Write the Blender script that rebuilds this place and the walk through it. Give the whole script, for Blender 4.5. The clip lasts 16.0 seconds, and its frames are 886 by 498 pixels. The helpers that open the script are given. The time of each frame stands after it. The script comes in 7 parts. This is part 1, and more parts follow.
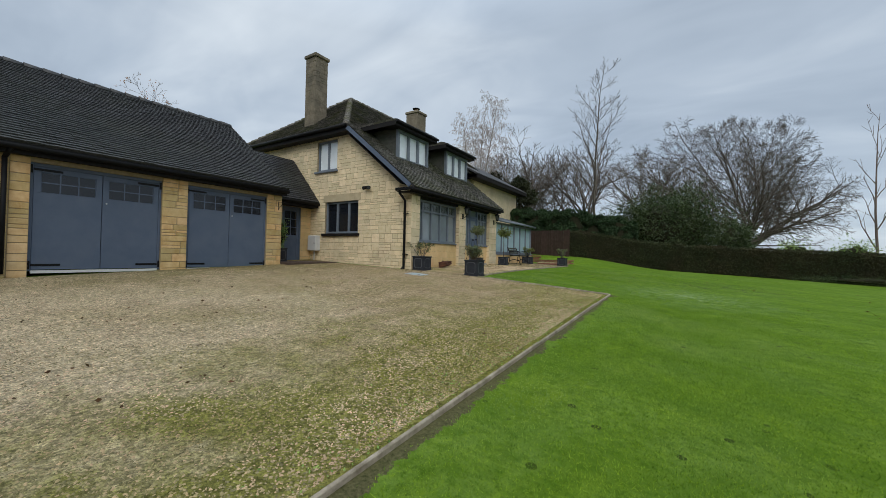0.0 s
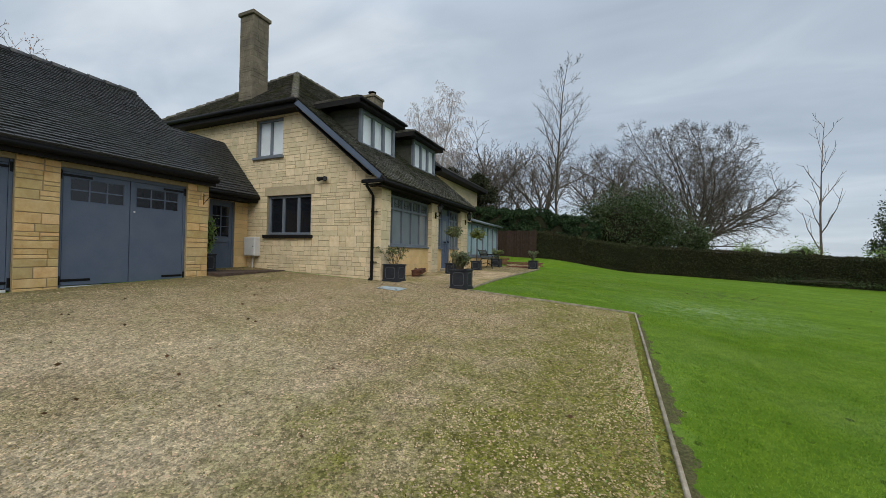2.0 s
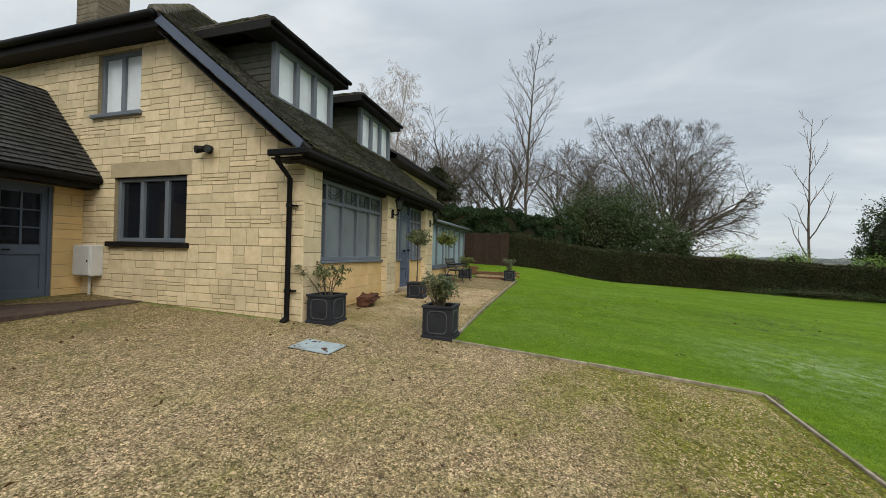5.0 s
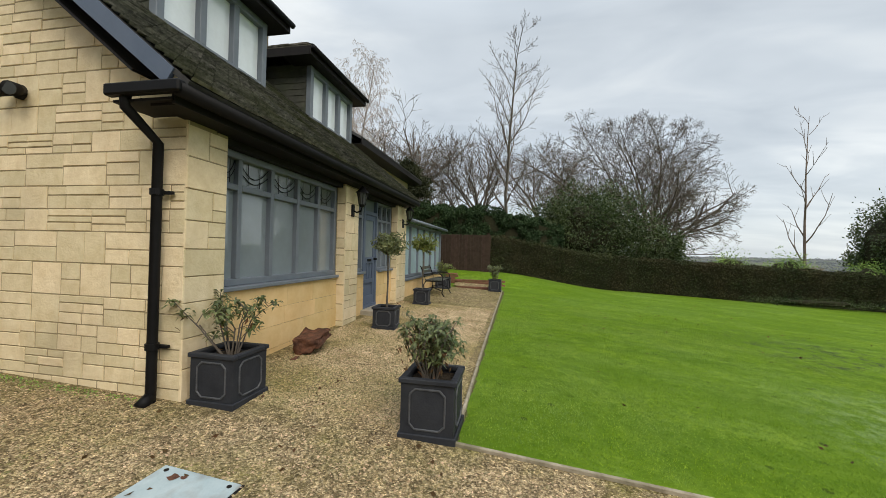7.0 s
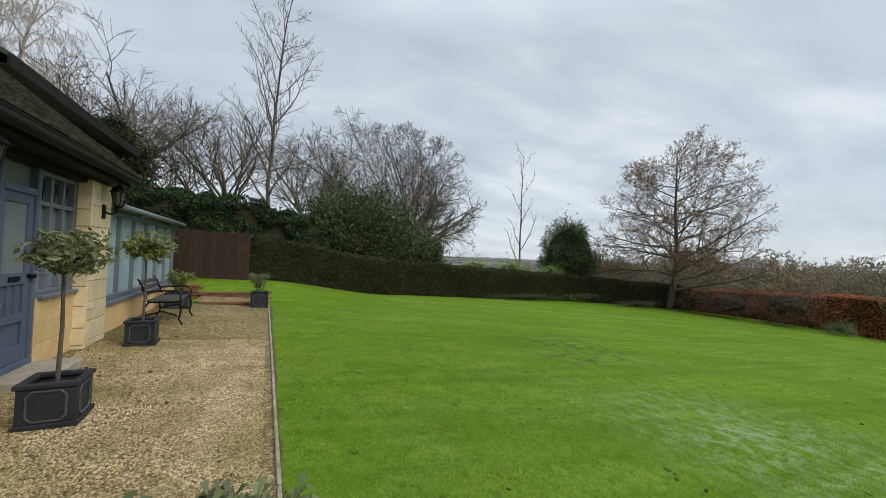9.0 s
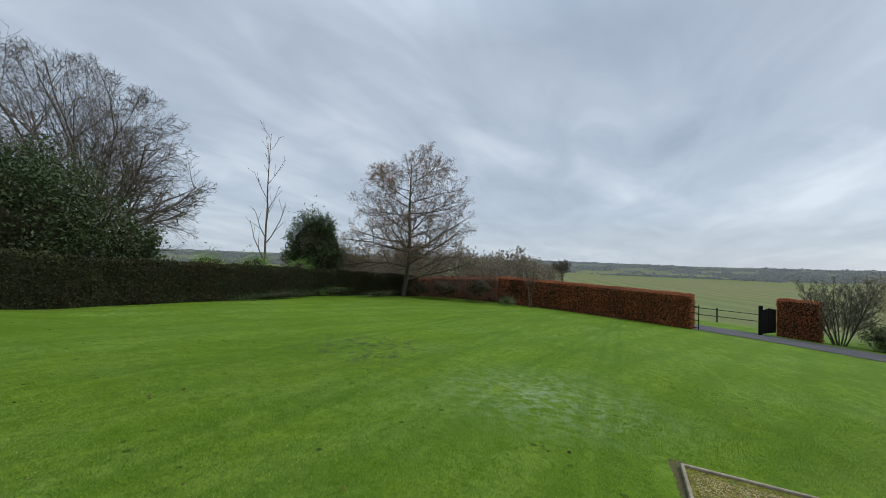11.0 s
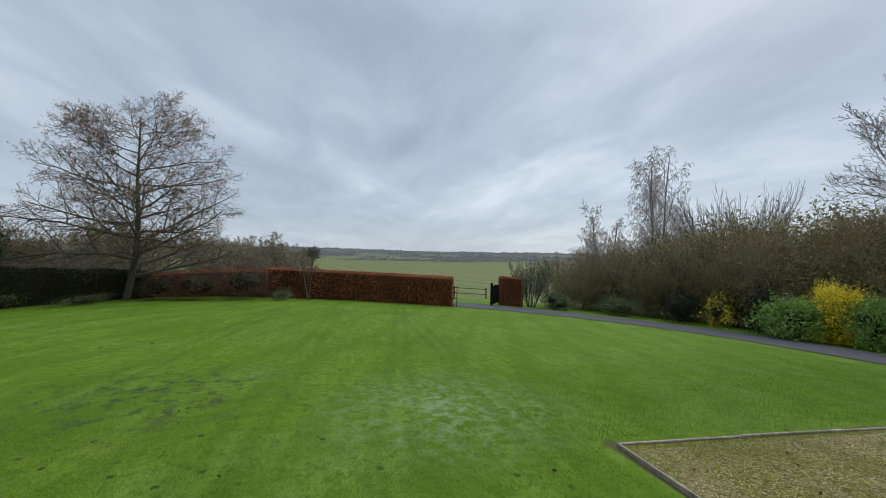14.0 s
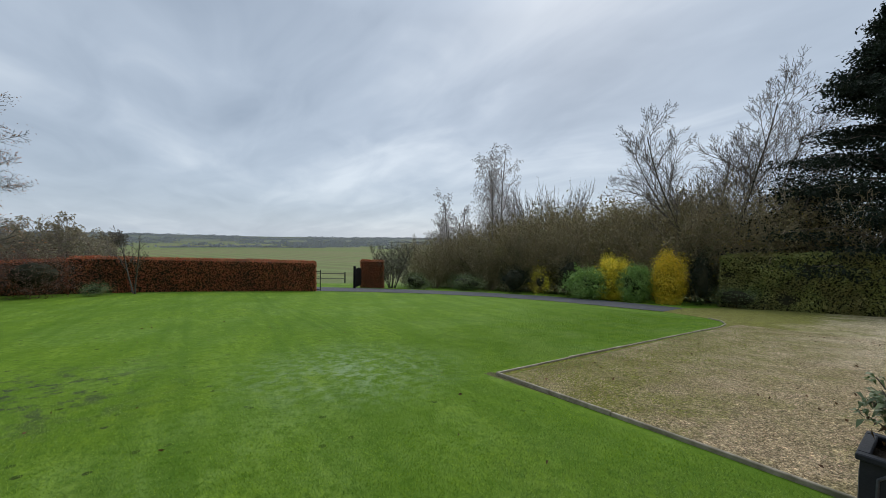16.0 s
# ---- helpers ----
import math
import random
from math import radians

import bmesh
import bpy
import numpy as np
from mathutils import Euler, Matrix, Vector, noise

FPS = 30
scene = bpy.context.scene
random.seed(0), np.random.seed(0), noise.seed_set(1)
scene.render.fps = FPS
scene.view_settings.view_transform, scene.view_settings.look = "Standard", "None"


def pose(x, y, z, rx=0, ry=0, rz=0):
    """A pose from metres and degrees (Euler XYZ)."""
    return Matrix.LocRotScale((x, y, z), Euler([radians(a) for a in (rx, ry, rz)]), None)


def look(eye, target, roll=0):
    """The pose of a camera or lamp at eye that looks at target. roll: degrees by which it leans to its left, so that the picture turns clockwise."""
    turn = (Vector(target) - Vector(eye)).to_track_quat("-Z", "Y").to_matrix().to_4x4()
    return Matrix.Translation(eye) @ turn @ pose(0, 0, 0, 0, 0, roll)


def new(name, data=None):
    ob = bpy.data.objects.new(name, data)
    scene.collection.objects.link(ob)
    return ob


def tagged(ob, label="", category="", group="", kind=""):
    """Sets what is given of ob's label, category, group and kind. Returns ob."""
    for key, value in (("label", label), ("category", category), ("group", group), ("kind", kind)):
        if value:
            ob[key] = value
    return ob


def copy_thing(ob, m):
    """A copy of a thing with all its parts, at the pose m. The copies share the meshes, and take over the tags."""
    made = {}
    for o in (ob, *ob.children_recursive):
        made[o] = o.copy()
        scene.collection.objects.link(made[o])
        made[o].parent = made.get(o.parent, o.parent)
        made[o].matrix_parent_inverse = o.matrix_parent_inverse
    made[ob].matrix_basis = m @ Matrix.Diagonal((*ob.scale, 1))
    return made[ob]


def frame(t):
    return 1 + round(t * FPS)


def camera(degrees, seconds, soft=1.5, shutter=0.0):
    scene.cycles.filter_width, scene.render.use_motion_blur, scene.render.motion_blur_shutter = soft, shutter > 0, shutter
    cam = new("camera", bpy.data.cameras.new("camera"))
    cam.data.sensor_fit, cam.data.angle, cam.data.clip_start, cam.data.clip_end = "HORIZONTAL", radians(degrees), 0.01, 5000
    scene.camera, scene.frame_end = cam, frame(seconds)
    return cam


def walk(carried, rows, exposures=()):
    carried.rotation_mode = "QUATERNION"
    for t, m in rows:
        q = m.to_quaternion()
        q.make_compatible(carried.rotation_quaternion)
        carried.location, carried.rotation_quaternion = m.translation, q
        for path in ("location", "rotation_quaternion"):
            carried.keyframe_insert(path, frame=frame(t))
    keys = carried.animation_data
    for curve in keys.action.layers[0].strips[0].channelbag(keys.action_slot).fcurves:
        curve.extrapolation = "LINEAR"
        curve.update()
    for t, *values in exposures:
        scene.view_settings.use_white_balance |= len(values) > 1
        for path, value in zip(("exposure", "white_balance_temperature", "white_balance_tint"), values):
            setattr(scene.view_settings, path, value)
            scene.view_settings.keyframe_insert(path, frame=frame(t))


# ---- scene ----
cam = camera(99.4, 16.0, 0.8)
# seconds, eye, target, roll
ROWS = [
    (0.0, (-0.07, 0.035, 1.41), (-1.152, 1.717, 1.437), 1.3),
    (0.5, (-0.588, 0.148, 1.455), (-1.588, 1.88, 1.485), 1.3),
    (1.0, (-1.047, 0.45, 1.531), (-1.979, 2.219, 1.552), 1.3),
    (1.5, (-1.508, 0.801, 1.596), (-2.378, 2.602, 1.613), 1.3),
    (2.0, (-1.882, 1.256, 1.658), (-2.697, 3.082, 1.674), 1.2),
    (2.5, (-2.201, 1.753, 1.766), (-2.989, 3.591, 1.78), 1.2),
    (3.0, (-2.515, 2.243, 1.841), (-3.279, 4.091, 1.854), 1.2),
    (3.5, (-2.784, 2.793, 1.852), (-3.489, 4.665, 1.866), 1.2),
    (4.0, (-3.079, 3.314, 1.904), (-3.709, 5.213, 1.921), 1.3),
    (6.5, (-4.179, 6.027, 2.129), (-4.672, 7.966, 2.143), 1.3),
    (7.0, (-4.406, 6.526, 2.204), (-4.8, 8.487, 2.217), 1.5),
    (7.5, (-4.553, 7.011, 2.228), (-4.731, 9.003, 2.246), 1.7),
    (8.0, (-4.719, 7.404, 2.261), (-4.61, 9.401, 2.29), 2.0),
    (8.5, (-4.88, 7.797, 2.295), (-4.39, 9.736, 2.338), 2.0),
    (9.0, (-4.97, 8.228, 2.373), (-4.128, 10.042, 2.419), 2.2),
    (9.5, (-5.147, 8.74, 2.374), (-4.012, 10.386, 2.437), 2.4),
    (10.0, (-5.263, 9.012, 2.352), (-3.849, 10.425, 2.429), 2.2),
    (10.2, (-5.293, 9.122, 2.336), (-3.776, 10.422, 2.412), 2.0),
    (11.2, (-5.60, 9.80, 2.44), (-3.727, 10.50, 2.49), 1.8),
    (12.3, (-5.099, 10.554, 2.522), (-3.101, 10.636, 2.55), 1.6),
    (12.5, (-5.087, 10.737, 2.528), (-3.087, 10.733, 2.556), 1.7),
    (13.0, (-5.003, 11.106, 2.53), (-3.013, 10.902, 2.554), 1.5),
    (13.5, (-4.831, 11.424, 2.521), (-2.863, 11.068, 2.538), 1.5),
    (14.0, (-4.768, 11.737, 2.514), (-2.824, 11.268, 2.532), 1.4),
    (14.5, (-4.847, 11.996, 2.5), (-2.953, 11.354, 2.503), 1.2),
    (15.0, (-4.98, 12.175, 2.461), (-3.177, 11.31, 2.438), 1.0),
    (15.5, (-5.106, 12.406, 2.473), (-3.399, 11.364, 2.432), 1.0),
    (16.0, (-5.125, 12.648, 2.399), (-3.506, 11.475, 2.352), 0.9),
]
EXPOSURES = [(0.0, -0.02, 6500, 8), (3.5, 0.1, 6900, 8), (6.5, 0.36, 7300, 9), (8.0, 0.48, 7300, 9), (8.5, 0.40, 7200, 9), (10.0, 0.10, 6650, 9), (12.5, -0.06, 6450, 9), (16.0, -0.06, 6450, 9)]
walk(cam, [(t, look(eye, target, roll)) for t, eye, target, roll in ROWS], EXPOSURES)

# ---- sky and sun ----
SUN_ELEV, SUN_AZ = radians(42), radians(-145)      # height above the horizon, turn from +y towards -x


def build_world():
    world = bpy.data.worlds.new("overcast_sky")
    scene.world = world
    world.use_nodes = True
    nt = world.node_tree
    nt.nodes.clear()
    N, L = nt.nodes.new, nt.links.new
    out, mix = N("ShaderNodeOutputWorld"), N("ShaderNodeMixShader")
    sky = N("ShaderNodeTexSky")
    sky.sky_type, sky.sun_disc = "NISHITA", False
    sky.sun_elevation, sky.sun_rotation = SUN_ELEV, -SUN_AZ
    bg1, bg2 = N("ShaderNodeBackground"), N("ShaderNodeBackground")
    bg1.inputs[1].default_value = 0.1
    L(sky.outputs[0], bg1.inputs[0])
    tc, sep = N("ShaderNodeTexCoord"), N("ShaderNodeSeparateXYZ")
    L(tc.outputs["Generated"], sep.inputs[0])
    up = N("ShaderNodeMath"); up.operation = "MAXIMUM"; up.inputs[1].default_value = 0.0
    L(sep.outputs[2], up.inputs[0])
    add = N("ShaderNodeMath"); add.operation = "ADD"; add.inputs[1].default_value = 0.16
    L(up.outputs[0], add.inputs[0])
    comb = N("ShaderNodeCombineXYZ")
    for i in (0, 1):
        d = N("ShaderNodeMath"); d.operation = "DIVIDE"
        L(sep.outputs[i], d.inputs[0]); L(add.outputs[0], d.inputs[1]); L(d.outputs[0], comb.inputs[i])
    mp = N("ShaderNodeMapping"); mp.inputs["Rotation"].default_value[2] = radians(35); mp.inputs["Scale"].default_value = (0.55, 1.0, 1.0)
    L(comb.outputs[0], mp.inputs[0])
    n1, n2 = N("ShaderNodeTexNoise"), N("ShaderNodeTexNoise")
    n1.inputs["Scale"].default_value, n1.inputs["Detail"].default_value, n1.inputs["Roughness"].default_value, n1.inputs["Distortion"].default_value = 0.8, 5, 0.5, 0.6
    n2.inputs["Scale"].default_value, n2.inputs["Detail"].default_value, n2.inputs["Distortion"].default_value = 2.6, 4, 0.8
    L(mp.outputs[0], n1.inputs[0]); L(mp.outputs[0], n2.inputs[0])
    m = N("ShaderNodeMix"); m.data_type = "FLOAT"; m.inputs[0].default_value = 0.3
    L(n1.outputs[0], m.inputs[2]); L(n2.outputs[0], m.inputs[3])
    ramp = N("ShaderNodeValToRGB")
    e = ramp.color_ramp.elements
    e[0].position, e[0].color = 0.3, (0.33, 0.40, 0.50, 1)
    e[1].position, e[1].color = 0.7, (0.81, 0.88, 0.96, 1)
    k = e.new(0.5); k.color = (0.51, 0.59, 0.70, 1)
    L(m.outputs[0], ramp.inputs[0])
    # the pale band that lies over the horizon
    hz = N("ShaderNodeMapRange"); hz.inputs[1].default_value, hz.inputs[2].default_value, hz.inputs[3].default_value, hz.inputs[4].default_value = 0.0, 0.25, 0.55, 0.0
    L(up.outputs[0], hz.inputs[0])
    hm = N("ShaderNodeMix"); hm.data_type = "RGBA"; hm.inputs[7].default_value = (0.56, 0.65, 0.77, 1)
    L(hz.outputs[0], hm.inputs[0]); L(ramp.outputs[0], hm.inputs[6])
    L(hm.outputs[2], bg2.inputs[0])
    # an overcast sky is brightest overhead
    zen = N("ShaderNodeMapRange"); zen.inputs[1].default_value, zen.inputs[2].default_value, zen.inputs[3].default_value, zen.inputs[4].default_value = 0.5, 1.0, 1.0, 2.2
    L(up.outputs[0], zen.inputs[0]); L(zen.outputs[0], bg2.inputs[1])
    mix.inputs[0].default_value = 0.85
    L(bg1.outputs[0], mix.inputs[1]); L(bg2.outputs[0], mix.inputs[2]); L(mix.outputs[0], out.inputs[0])


build_world()
sun = new("sun", bpy.data.lights.new("sun", "SUN"))
sun.data.energy, sun.data.angle, sun.data.color = 1.5, radians(40), (1.0, 0.96, 0.9)
sun.matrix_world = look((0, 0, 0), (math.sin(SUN_AZ) * math.cos(SUN_ELEV), -math.cos(SUN_AZ) * math.cos(SUN_ELEV), -math.sin(SUN_ELEV)))


# ---- materials ----
def mat(name, c1, c2=None, scale=3.0, rough=0.8, metal=0.0, bump=0.0, bscale=60.0, c3=None, s3=0.6, f3=0.5, island=0.0, rnd=0.0, coat=0.0, trans=0.0):
    """Two tones mixed by noise, a third by larger stains, with fine relief; island and rnd vary it from piece to piece."""
    m = bpy.data.materials.new(name)
    m.use_nodes = True
    nt = m.node_tree
    N, L = nt.nodes.new, nt.links.new
    b = nt.nodes["Principled BSDF"]
    b.inputs["Roughness"].default_value, b.inputs["Metallic"].default_value = rough, metal
    b.inputs["Specular IOR Level"].default_value = 0.5 if rough < 0.6 else 0.2
    if coat:
        b.inputs["Coat Weight"].default_value = coat
    geo = N("ShaderNodeNewGeometry")
    n1 = N("ShaderNodeTexNoise")
    n1.inputs["Scale"].default_value, n1.inputs["Detail"].default_value, n1.inputs["Roughness"].default_value = scale, 6, 0.65
    L(geo.outputs["Position"], n1.inputs[0])
    r = N("ShaderNodeValToRGB")
    r.color_ramp.elements[0].position, r.color_ramp.elements[1].position = 0.32, 0.68
    r.color_ramp.elements[0].color, r.color_ramp.elements[1].color = (*c1, 1), (*(c2 or c1), 1)
    L(n1.outputs[0], r.inputs[0])
    col = r.outputs[0]
    if c3:
        n3, r3, mx = N("ShaderNodeTexNoise"), N("ShaderNodeValToRGB"), N("ShaderNodeMix")
        n3.inputs["Scale"].default_value, n3.inputs["Detail"].default_value = s3, 5
        L(geo.outputs["Position"], n3.inputs[0])
        r3.color_ramp.elements[0].position, r3.color_ramp.elements[1].position = 0.45, 0.72
        r3.color_ramp.elements[1].color = (f3, f3, f3, 1)
        L(n3.outputs[0], r3.inputs[0])
        mx.data_type = "RGBA"
        L(r3.outputs[0], mx.inputs[0]); L(col, mx.inputs[6]); mx.inputs[7].default_value = (*c3, 1)
        col = mx.outputs[2]
    for amount, src in ((island, geo.outputs["Random Per Island"]), (rnd, None)):
        if not amount:
            continue
        if src is None:
            src = N("ShaderNodeObjectInfo").outputs["Random"]
        mr, hs = N("ShaderNodeMapRange"), N("ShaderNodeHueSaturation")
        mr.inputs[3].default_value, mr.inputs[4].default_value = 1 - amount, 1 + amount
        L(src, mr.inputs[0]); L(mr.outputs[0], hs.inputs["Value"]); L(col, hs.inputs["Color"])
        h2 = N("ShaderNodeMapRange"); h2.inputs[3].default_value, h2.inputs[4].default_value = 0.5 + amount * 0.05, 0.5 - amount * 0.05
        L(src, h2.inputs[0]); L(h2.outputs[0], hs.inputs["Hue"])
        col = hs.outputs[0]
    L(col, b.inputs["Base Color"])
    if bump:
        nb, bp = N("ShaderNodeTexNoise"), N("ShaderNodeBump")
        nb.inputs["Scale"].default_value, nb.inputs["Detail"].default_value = bscale, 5
        L(geo.outputs["Position"], nb.inputs[0]); L(nb.outputs[0], bp.inputs["Height"])
        bp.inputs["Strength"].default_value, bp.inputs["Distance"].default_value = bump, 0.02
        L(bp.outputs[0], b.inputs["Normal"])
    if trans:
        tr, ms = N("ShaderNodeBsdfTranslucent"), N("ShaderNodeMixShader")
        L(col, tr.inputs[0]); ms.inputs[0].default_value = trans
        L(b.outputs[0], ms.inputs[1]); L(tr.outputs[0], ms.inputs[2]); L(ms.outputs[0], nt.nodes["Material Output"].inputs[0])
    return m


M = {}
M["stone"] = mat("cream_limestone", (0.64, 0.52, 0.32), (0.77, 0.655, 0.445), 7, 0.9, bump=0.3, bscale=45, c3=(0.46, 0.385, 0.26), s3=1.1, f3=0.55, rnd=0.13)
M["stone_far"] = mat("cream_limestone_joined", (0.64, 0.52, 0.32), (0.77, 0.655, 0.445), 7, 0.9, bump=0.3, bscale=45, c3=(0.46, 0.385, 0.26), s3=1.1, f3=0.55, island=0.13)
M["golden"] = mat("golden_limestone", (0.50, 0.32, 0.13), (0.66, 0.49, 0.24), 6, 0.9, bump=0.35, bscale=45, c3=(0.56, 0.46, 0.28), s3=1.6, f3=0.5, rnd=0.2)
M["panel_stone"] = mat("honey_ashlar", (0.62, 0.42, 0.19), (0.72, 0.53, 0.27), 4, 0.88, bump=0.2, bscale=50, c3=(0.5, 0.36, 0.18), s3=1.2, f3=0.5, rnd=0.07)
M["chimney"] = mat("weathered_chimney_stone", (0.145, 0.122, 0.088), (0.24, 0.208, 0.152), 5, 0.95, bump=0.4, c3=(0.085, 0.080, 0.065), s3=1.2, f3=0.7, rnd=0.10)
M["darkstep"] = mat("dark_brick_step", (0.06, 0.042, 0.034), (0.11, 0.08, 0.064), 10, 0.9, bump=0.4)
M["mortar"] = mat("lime_mortar", (0.265, 0.212, 0.13), (0.37, 0.30, 0.19), 14, 0.95, bump=0.3)
M["lintel"] = mat("weathered_lintel_stone", (0.40, 0.33, 0.21), (0.50, 0.42, 0.28), 5, 0.9, bump=0.25)
M["tile"] = mat("dark_roof_tile", (0.017, 0.018, 0.020), (0.060, 0.060, 0.062), 16, 0.55, bump=0.4, c3=(0.05, 0.054, 0.03), s3=0.9, f3=0.3, rnd=0.3)
M["tile_far"] = mat("dark_roof_tile_joined", (0.017, 0.018, 0.020), (0.060, 0.060, 0.062), 16, 0.55, bump=0.4, c3=(0.05, 0.054, 0.03), s3=0.9, f3=0.3, island=0.3)
# house tiles: moss and weathering, plus wet sheen painted into the pale tone
M["tile_moss"] = mat("mossy_sheen_roof_tile", (0.044, 0.042, 0.038), (0.215, 0.20, 0.17), 16, 0.75, bump=0.5, c3=(0.070, 0.078, 0.020), s3=1.4, f3=0.8, island=0.4)
M["tile_old"] = mat("weathered_sheen_roof_tile", (0.050, 0.048, 0.045), (0.26, 0.245, 0.215), 18, 0.7, bump=0.5, c3=(0.085, 0.090, 0.030), s3=1.2, f3=0.7, rnd=0.4)
M["underlay"] = mat("roof_underlay", (0.03, 0.03, 0.03), (0.05, 0.05, 0.048), 10, 0.9)
M["black"] = mat("black_gloss_paint", (0.003, 0.003, 0.0035), (0.006, 0.006, 0.007), 8, 0.6)
M["brownblack"] = mat("dark_brown_fascia", (0.007, 0.006, 0.006), (0.013, 0.011, 0.010), 6, 0.65)
M["blue"] = mat("grey_blue_door_paint", (0.085, 0.112, 0.162), (0.102, 0.130, 0.182), 3, 0.6, bump=0.06, bscale=30, c3=(0.12, 0.145, 0.19), s3=2.0, f3=0.4)
M["greyblue"] = mat("grey_blue_window_paint", (0.125, 0.15, 0.18), (0.155, 0.18, 0.21), 5, 0.5, bump=0.05)
M["boardclad"] = mat("dark_weatherboard", (0.05, 0.052, 0.045), (0.085, 0.085, 0.07), 6, 0.75, bump=0.3, c3=(0.08, 0.1, 0.05), s3=2, f3=0.4)
M["edging"] = mat("weathered_timber_edging", (0.20, 0.165, 0.115), (0.46, 0.40, 0.31), 9, 0.9, bump=0.4, c3=(0.17, 0.16, 0.10), s3=2.2, f3=0.6)
M["planter"] = mat("lead_grey_planter", (0.020, 0.022, 0.027), (0.032, 0.035, 0.043), 6, 0.62, bump=0.12, c3=(0.055, 0.058, 0.062), s3=5, f3=0.3)
M["leadworn"] = mat("worn_lead_moulding", (0.045, 0.048, 0.055), (0.085, 0.09, 0.10), 12, 0.55, bump=0.15)
M["soil"] = mat("dark_soil", (0.025, 0.018, 0.012), (0.06, 0.045, 0.03), 40, 1.0, bump=0.8, bscale=80)
M["metalgrey"] = mat("meter_box_white", (0.55, 0.56, 0.56), (0.62, 0.62, 0.6), 5, 0.5)
M["cover"] = mat("painted_steel_cover", (0.33, 0.42, 0.45), (0.42, 0.50, 0.52), 9, 0.45, bump=0.1, c3=(0.16, 0.09, 0.06), s3=5, f3=0.8)
M["brick"] = mat("red_brown_brick", (0.16, 0.075, 0.05), (0.25, 0.12, 0.08), 14, 0.9, bump=0.4, rnd=0.2)
M["slab"] = mat("grey_stone_slab", (0.30, 0.27, 0.22), (0.42, 0.38, 0.31), 8, 0.9, bump=0.3)
M["fence"] = mat("brown_fence_board", (0.032, 0.020, 0.015), (0.056, 0.036, 0.026), 8, 0.85, bump=0.3, rnd=0.15)
M["rotlog"] = mat("split_log_bark", (0.05, 0.025, 0.018), (0.17, 0.075, 0.045), 14, 0.8, bump=0.8, bscale=25)
M["bark"] = mat("grey_brown_bark", (0.07, 0.060, 0.050), (0.14, 0.125, 0.105), 12, 0.95, bump=0.6, bscale=30, c3=(0.09, 0.1, 0.05), s3=1.2, f3=0.5)
M["twig"] = mat("bare_twig", (0.105, 0.086, 0.070), (0.165, 0.14, 0.115), 2, 0.95)
M["redbark"] = mat("reddish_young_bark", (0.13, 0.095, 0.08), (0.21, 0.165, 0.14), 5, 0.9)
M["palebark"] = mat("pale_birch_bark", (0.22, 0.19, 0.17), (0.42, 0.39, 0.36), 6, 0.9, bump=0.3)
M["birchtwig"] = mat("birch_twig", (0.32, 0.275, 0.25), (0.42, 0.37, 0.345), 2, 0.95)
M["russet_twig"] = mat("russet_twig", (0.205, 0.165, 0.100), (0.32, 0.262, 0.16), 0.6, 0.95, island=0.25)
# bare twig made paler: the copse's haze is in the colour
M["haze_twig"] = mat("haze_tinted_copse_twig", (0.17, 0.14, 0.115), (0.24, 0.20, 0.17), 0.3, 0.95, island=0.2)


def leafmat(name, c1, c2, rough=0.55, island=0.35, c3=None, trans=0.25):
    return mat(name, c1, c2, 1.3, rough, island=island, c3=c3, s3=0.8, f3=0.6, trans=trans)


M["privet"] = leafmat("dark_hedge_leaf", (0.022, 0.034, 0.012), (0.052, 0.060, 0.022), c3=(0.075, 0.042, 0.024), rough=0.7, trans=0.1)
# dark core colour: the shade deep between the leaves is painted in
M["hedgecore"] = mat("hedge_inner_shade", (0.018, 0.020, 0.010), (0.040, 0.038, 0.020), 9, 1.0, bump=0.8, bscale=12)
M["yellowcore"] = mat("yellow_shrub_inside", (0.16, 0.13, 0.02), (0.26, 0.21, 0.03), 9, 1.0, bump=0.8, bscale=12)
M["scrubcore"] = mat("thicket_inside", (0.075, 0.063, 0.033), (0.13, 0.11, 0.056), 7, 1.0, bump=1.0, bscale=10)
M["beech"] = leafmat("russet_beech_leaf", (0.36, 0.10, 0.034), (0.52, 0.18, 0.068), c3=(0.16, 0.065, 0.035))
M["mixed"] = leafmat("mixed_hedge_leaf", (0.19, 0.225, 0.055), (0.38, 0.39, 0.115), c3=(0.24, 0.16, 0.07))
# copse leaves lightened, with haze mixed into their brown
M["copse"] = leafmat("haze_tinted_copse_leaf", (0.205, 0.168, 0.105), (0.285, 0.235, 0.15), c3=(0.19, 0.185, 0.11))
M["holly"] = leafmat("glossy_evergreen_leaf", (0.032, 0.060, 0.018), (0.075, 0.115, 0.034), 0.4, c3=(0.075, 0.085, 0.03))
M["yew"] = leafmat("dark_conifer_leaf", (0.008, 0.014, 0.008), (0.018, 0.028, 0.014), 0.75, trans=0.08)
M["conifer"] = leafmat("green_conifer_leaf", (0.022, 0.045, 0.018), (0.048, 0.085, 0.034), 0.7, trans=0.1)
M["darkfir"] = leafmat("olive_dark_conifer_leaf", (0.020, 0.026, 0.011), (0.045, 0.050, 0.022), 0.75, trans=0.1)
M["laurel"] = leafmat("light_green_shrub_leaf", (0.15, 0.27, 0.05), (0.29, 0.44, 0.10), 0.45)
M["yellow"] = leafmat("yellow_autumn_leaf", (0.74, 0.60, 0.03), (0.86, 0.74, 0.06))
M["amber"] = leafmat("amber_autumn_leaf", (0.62, 0.45, 0.025), (0.78, 0.60, 0.04))
M["orange"] = leafmat("orange_oak_leaf", (0.34, 0.15, 0.065), (0.46, 0.24, 0.115))
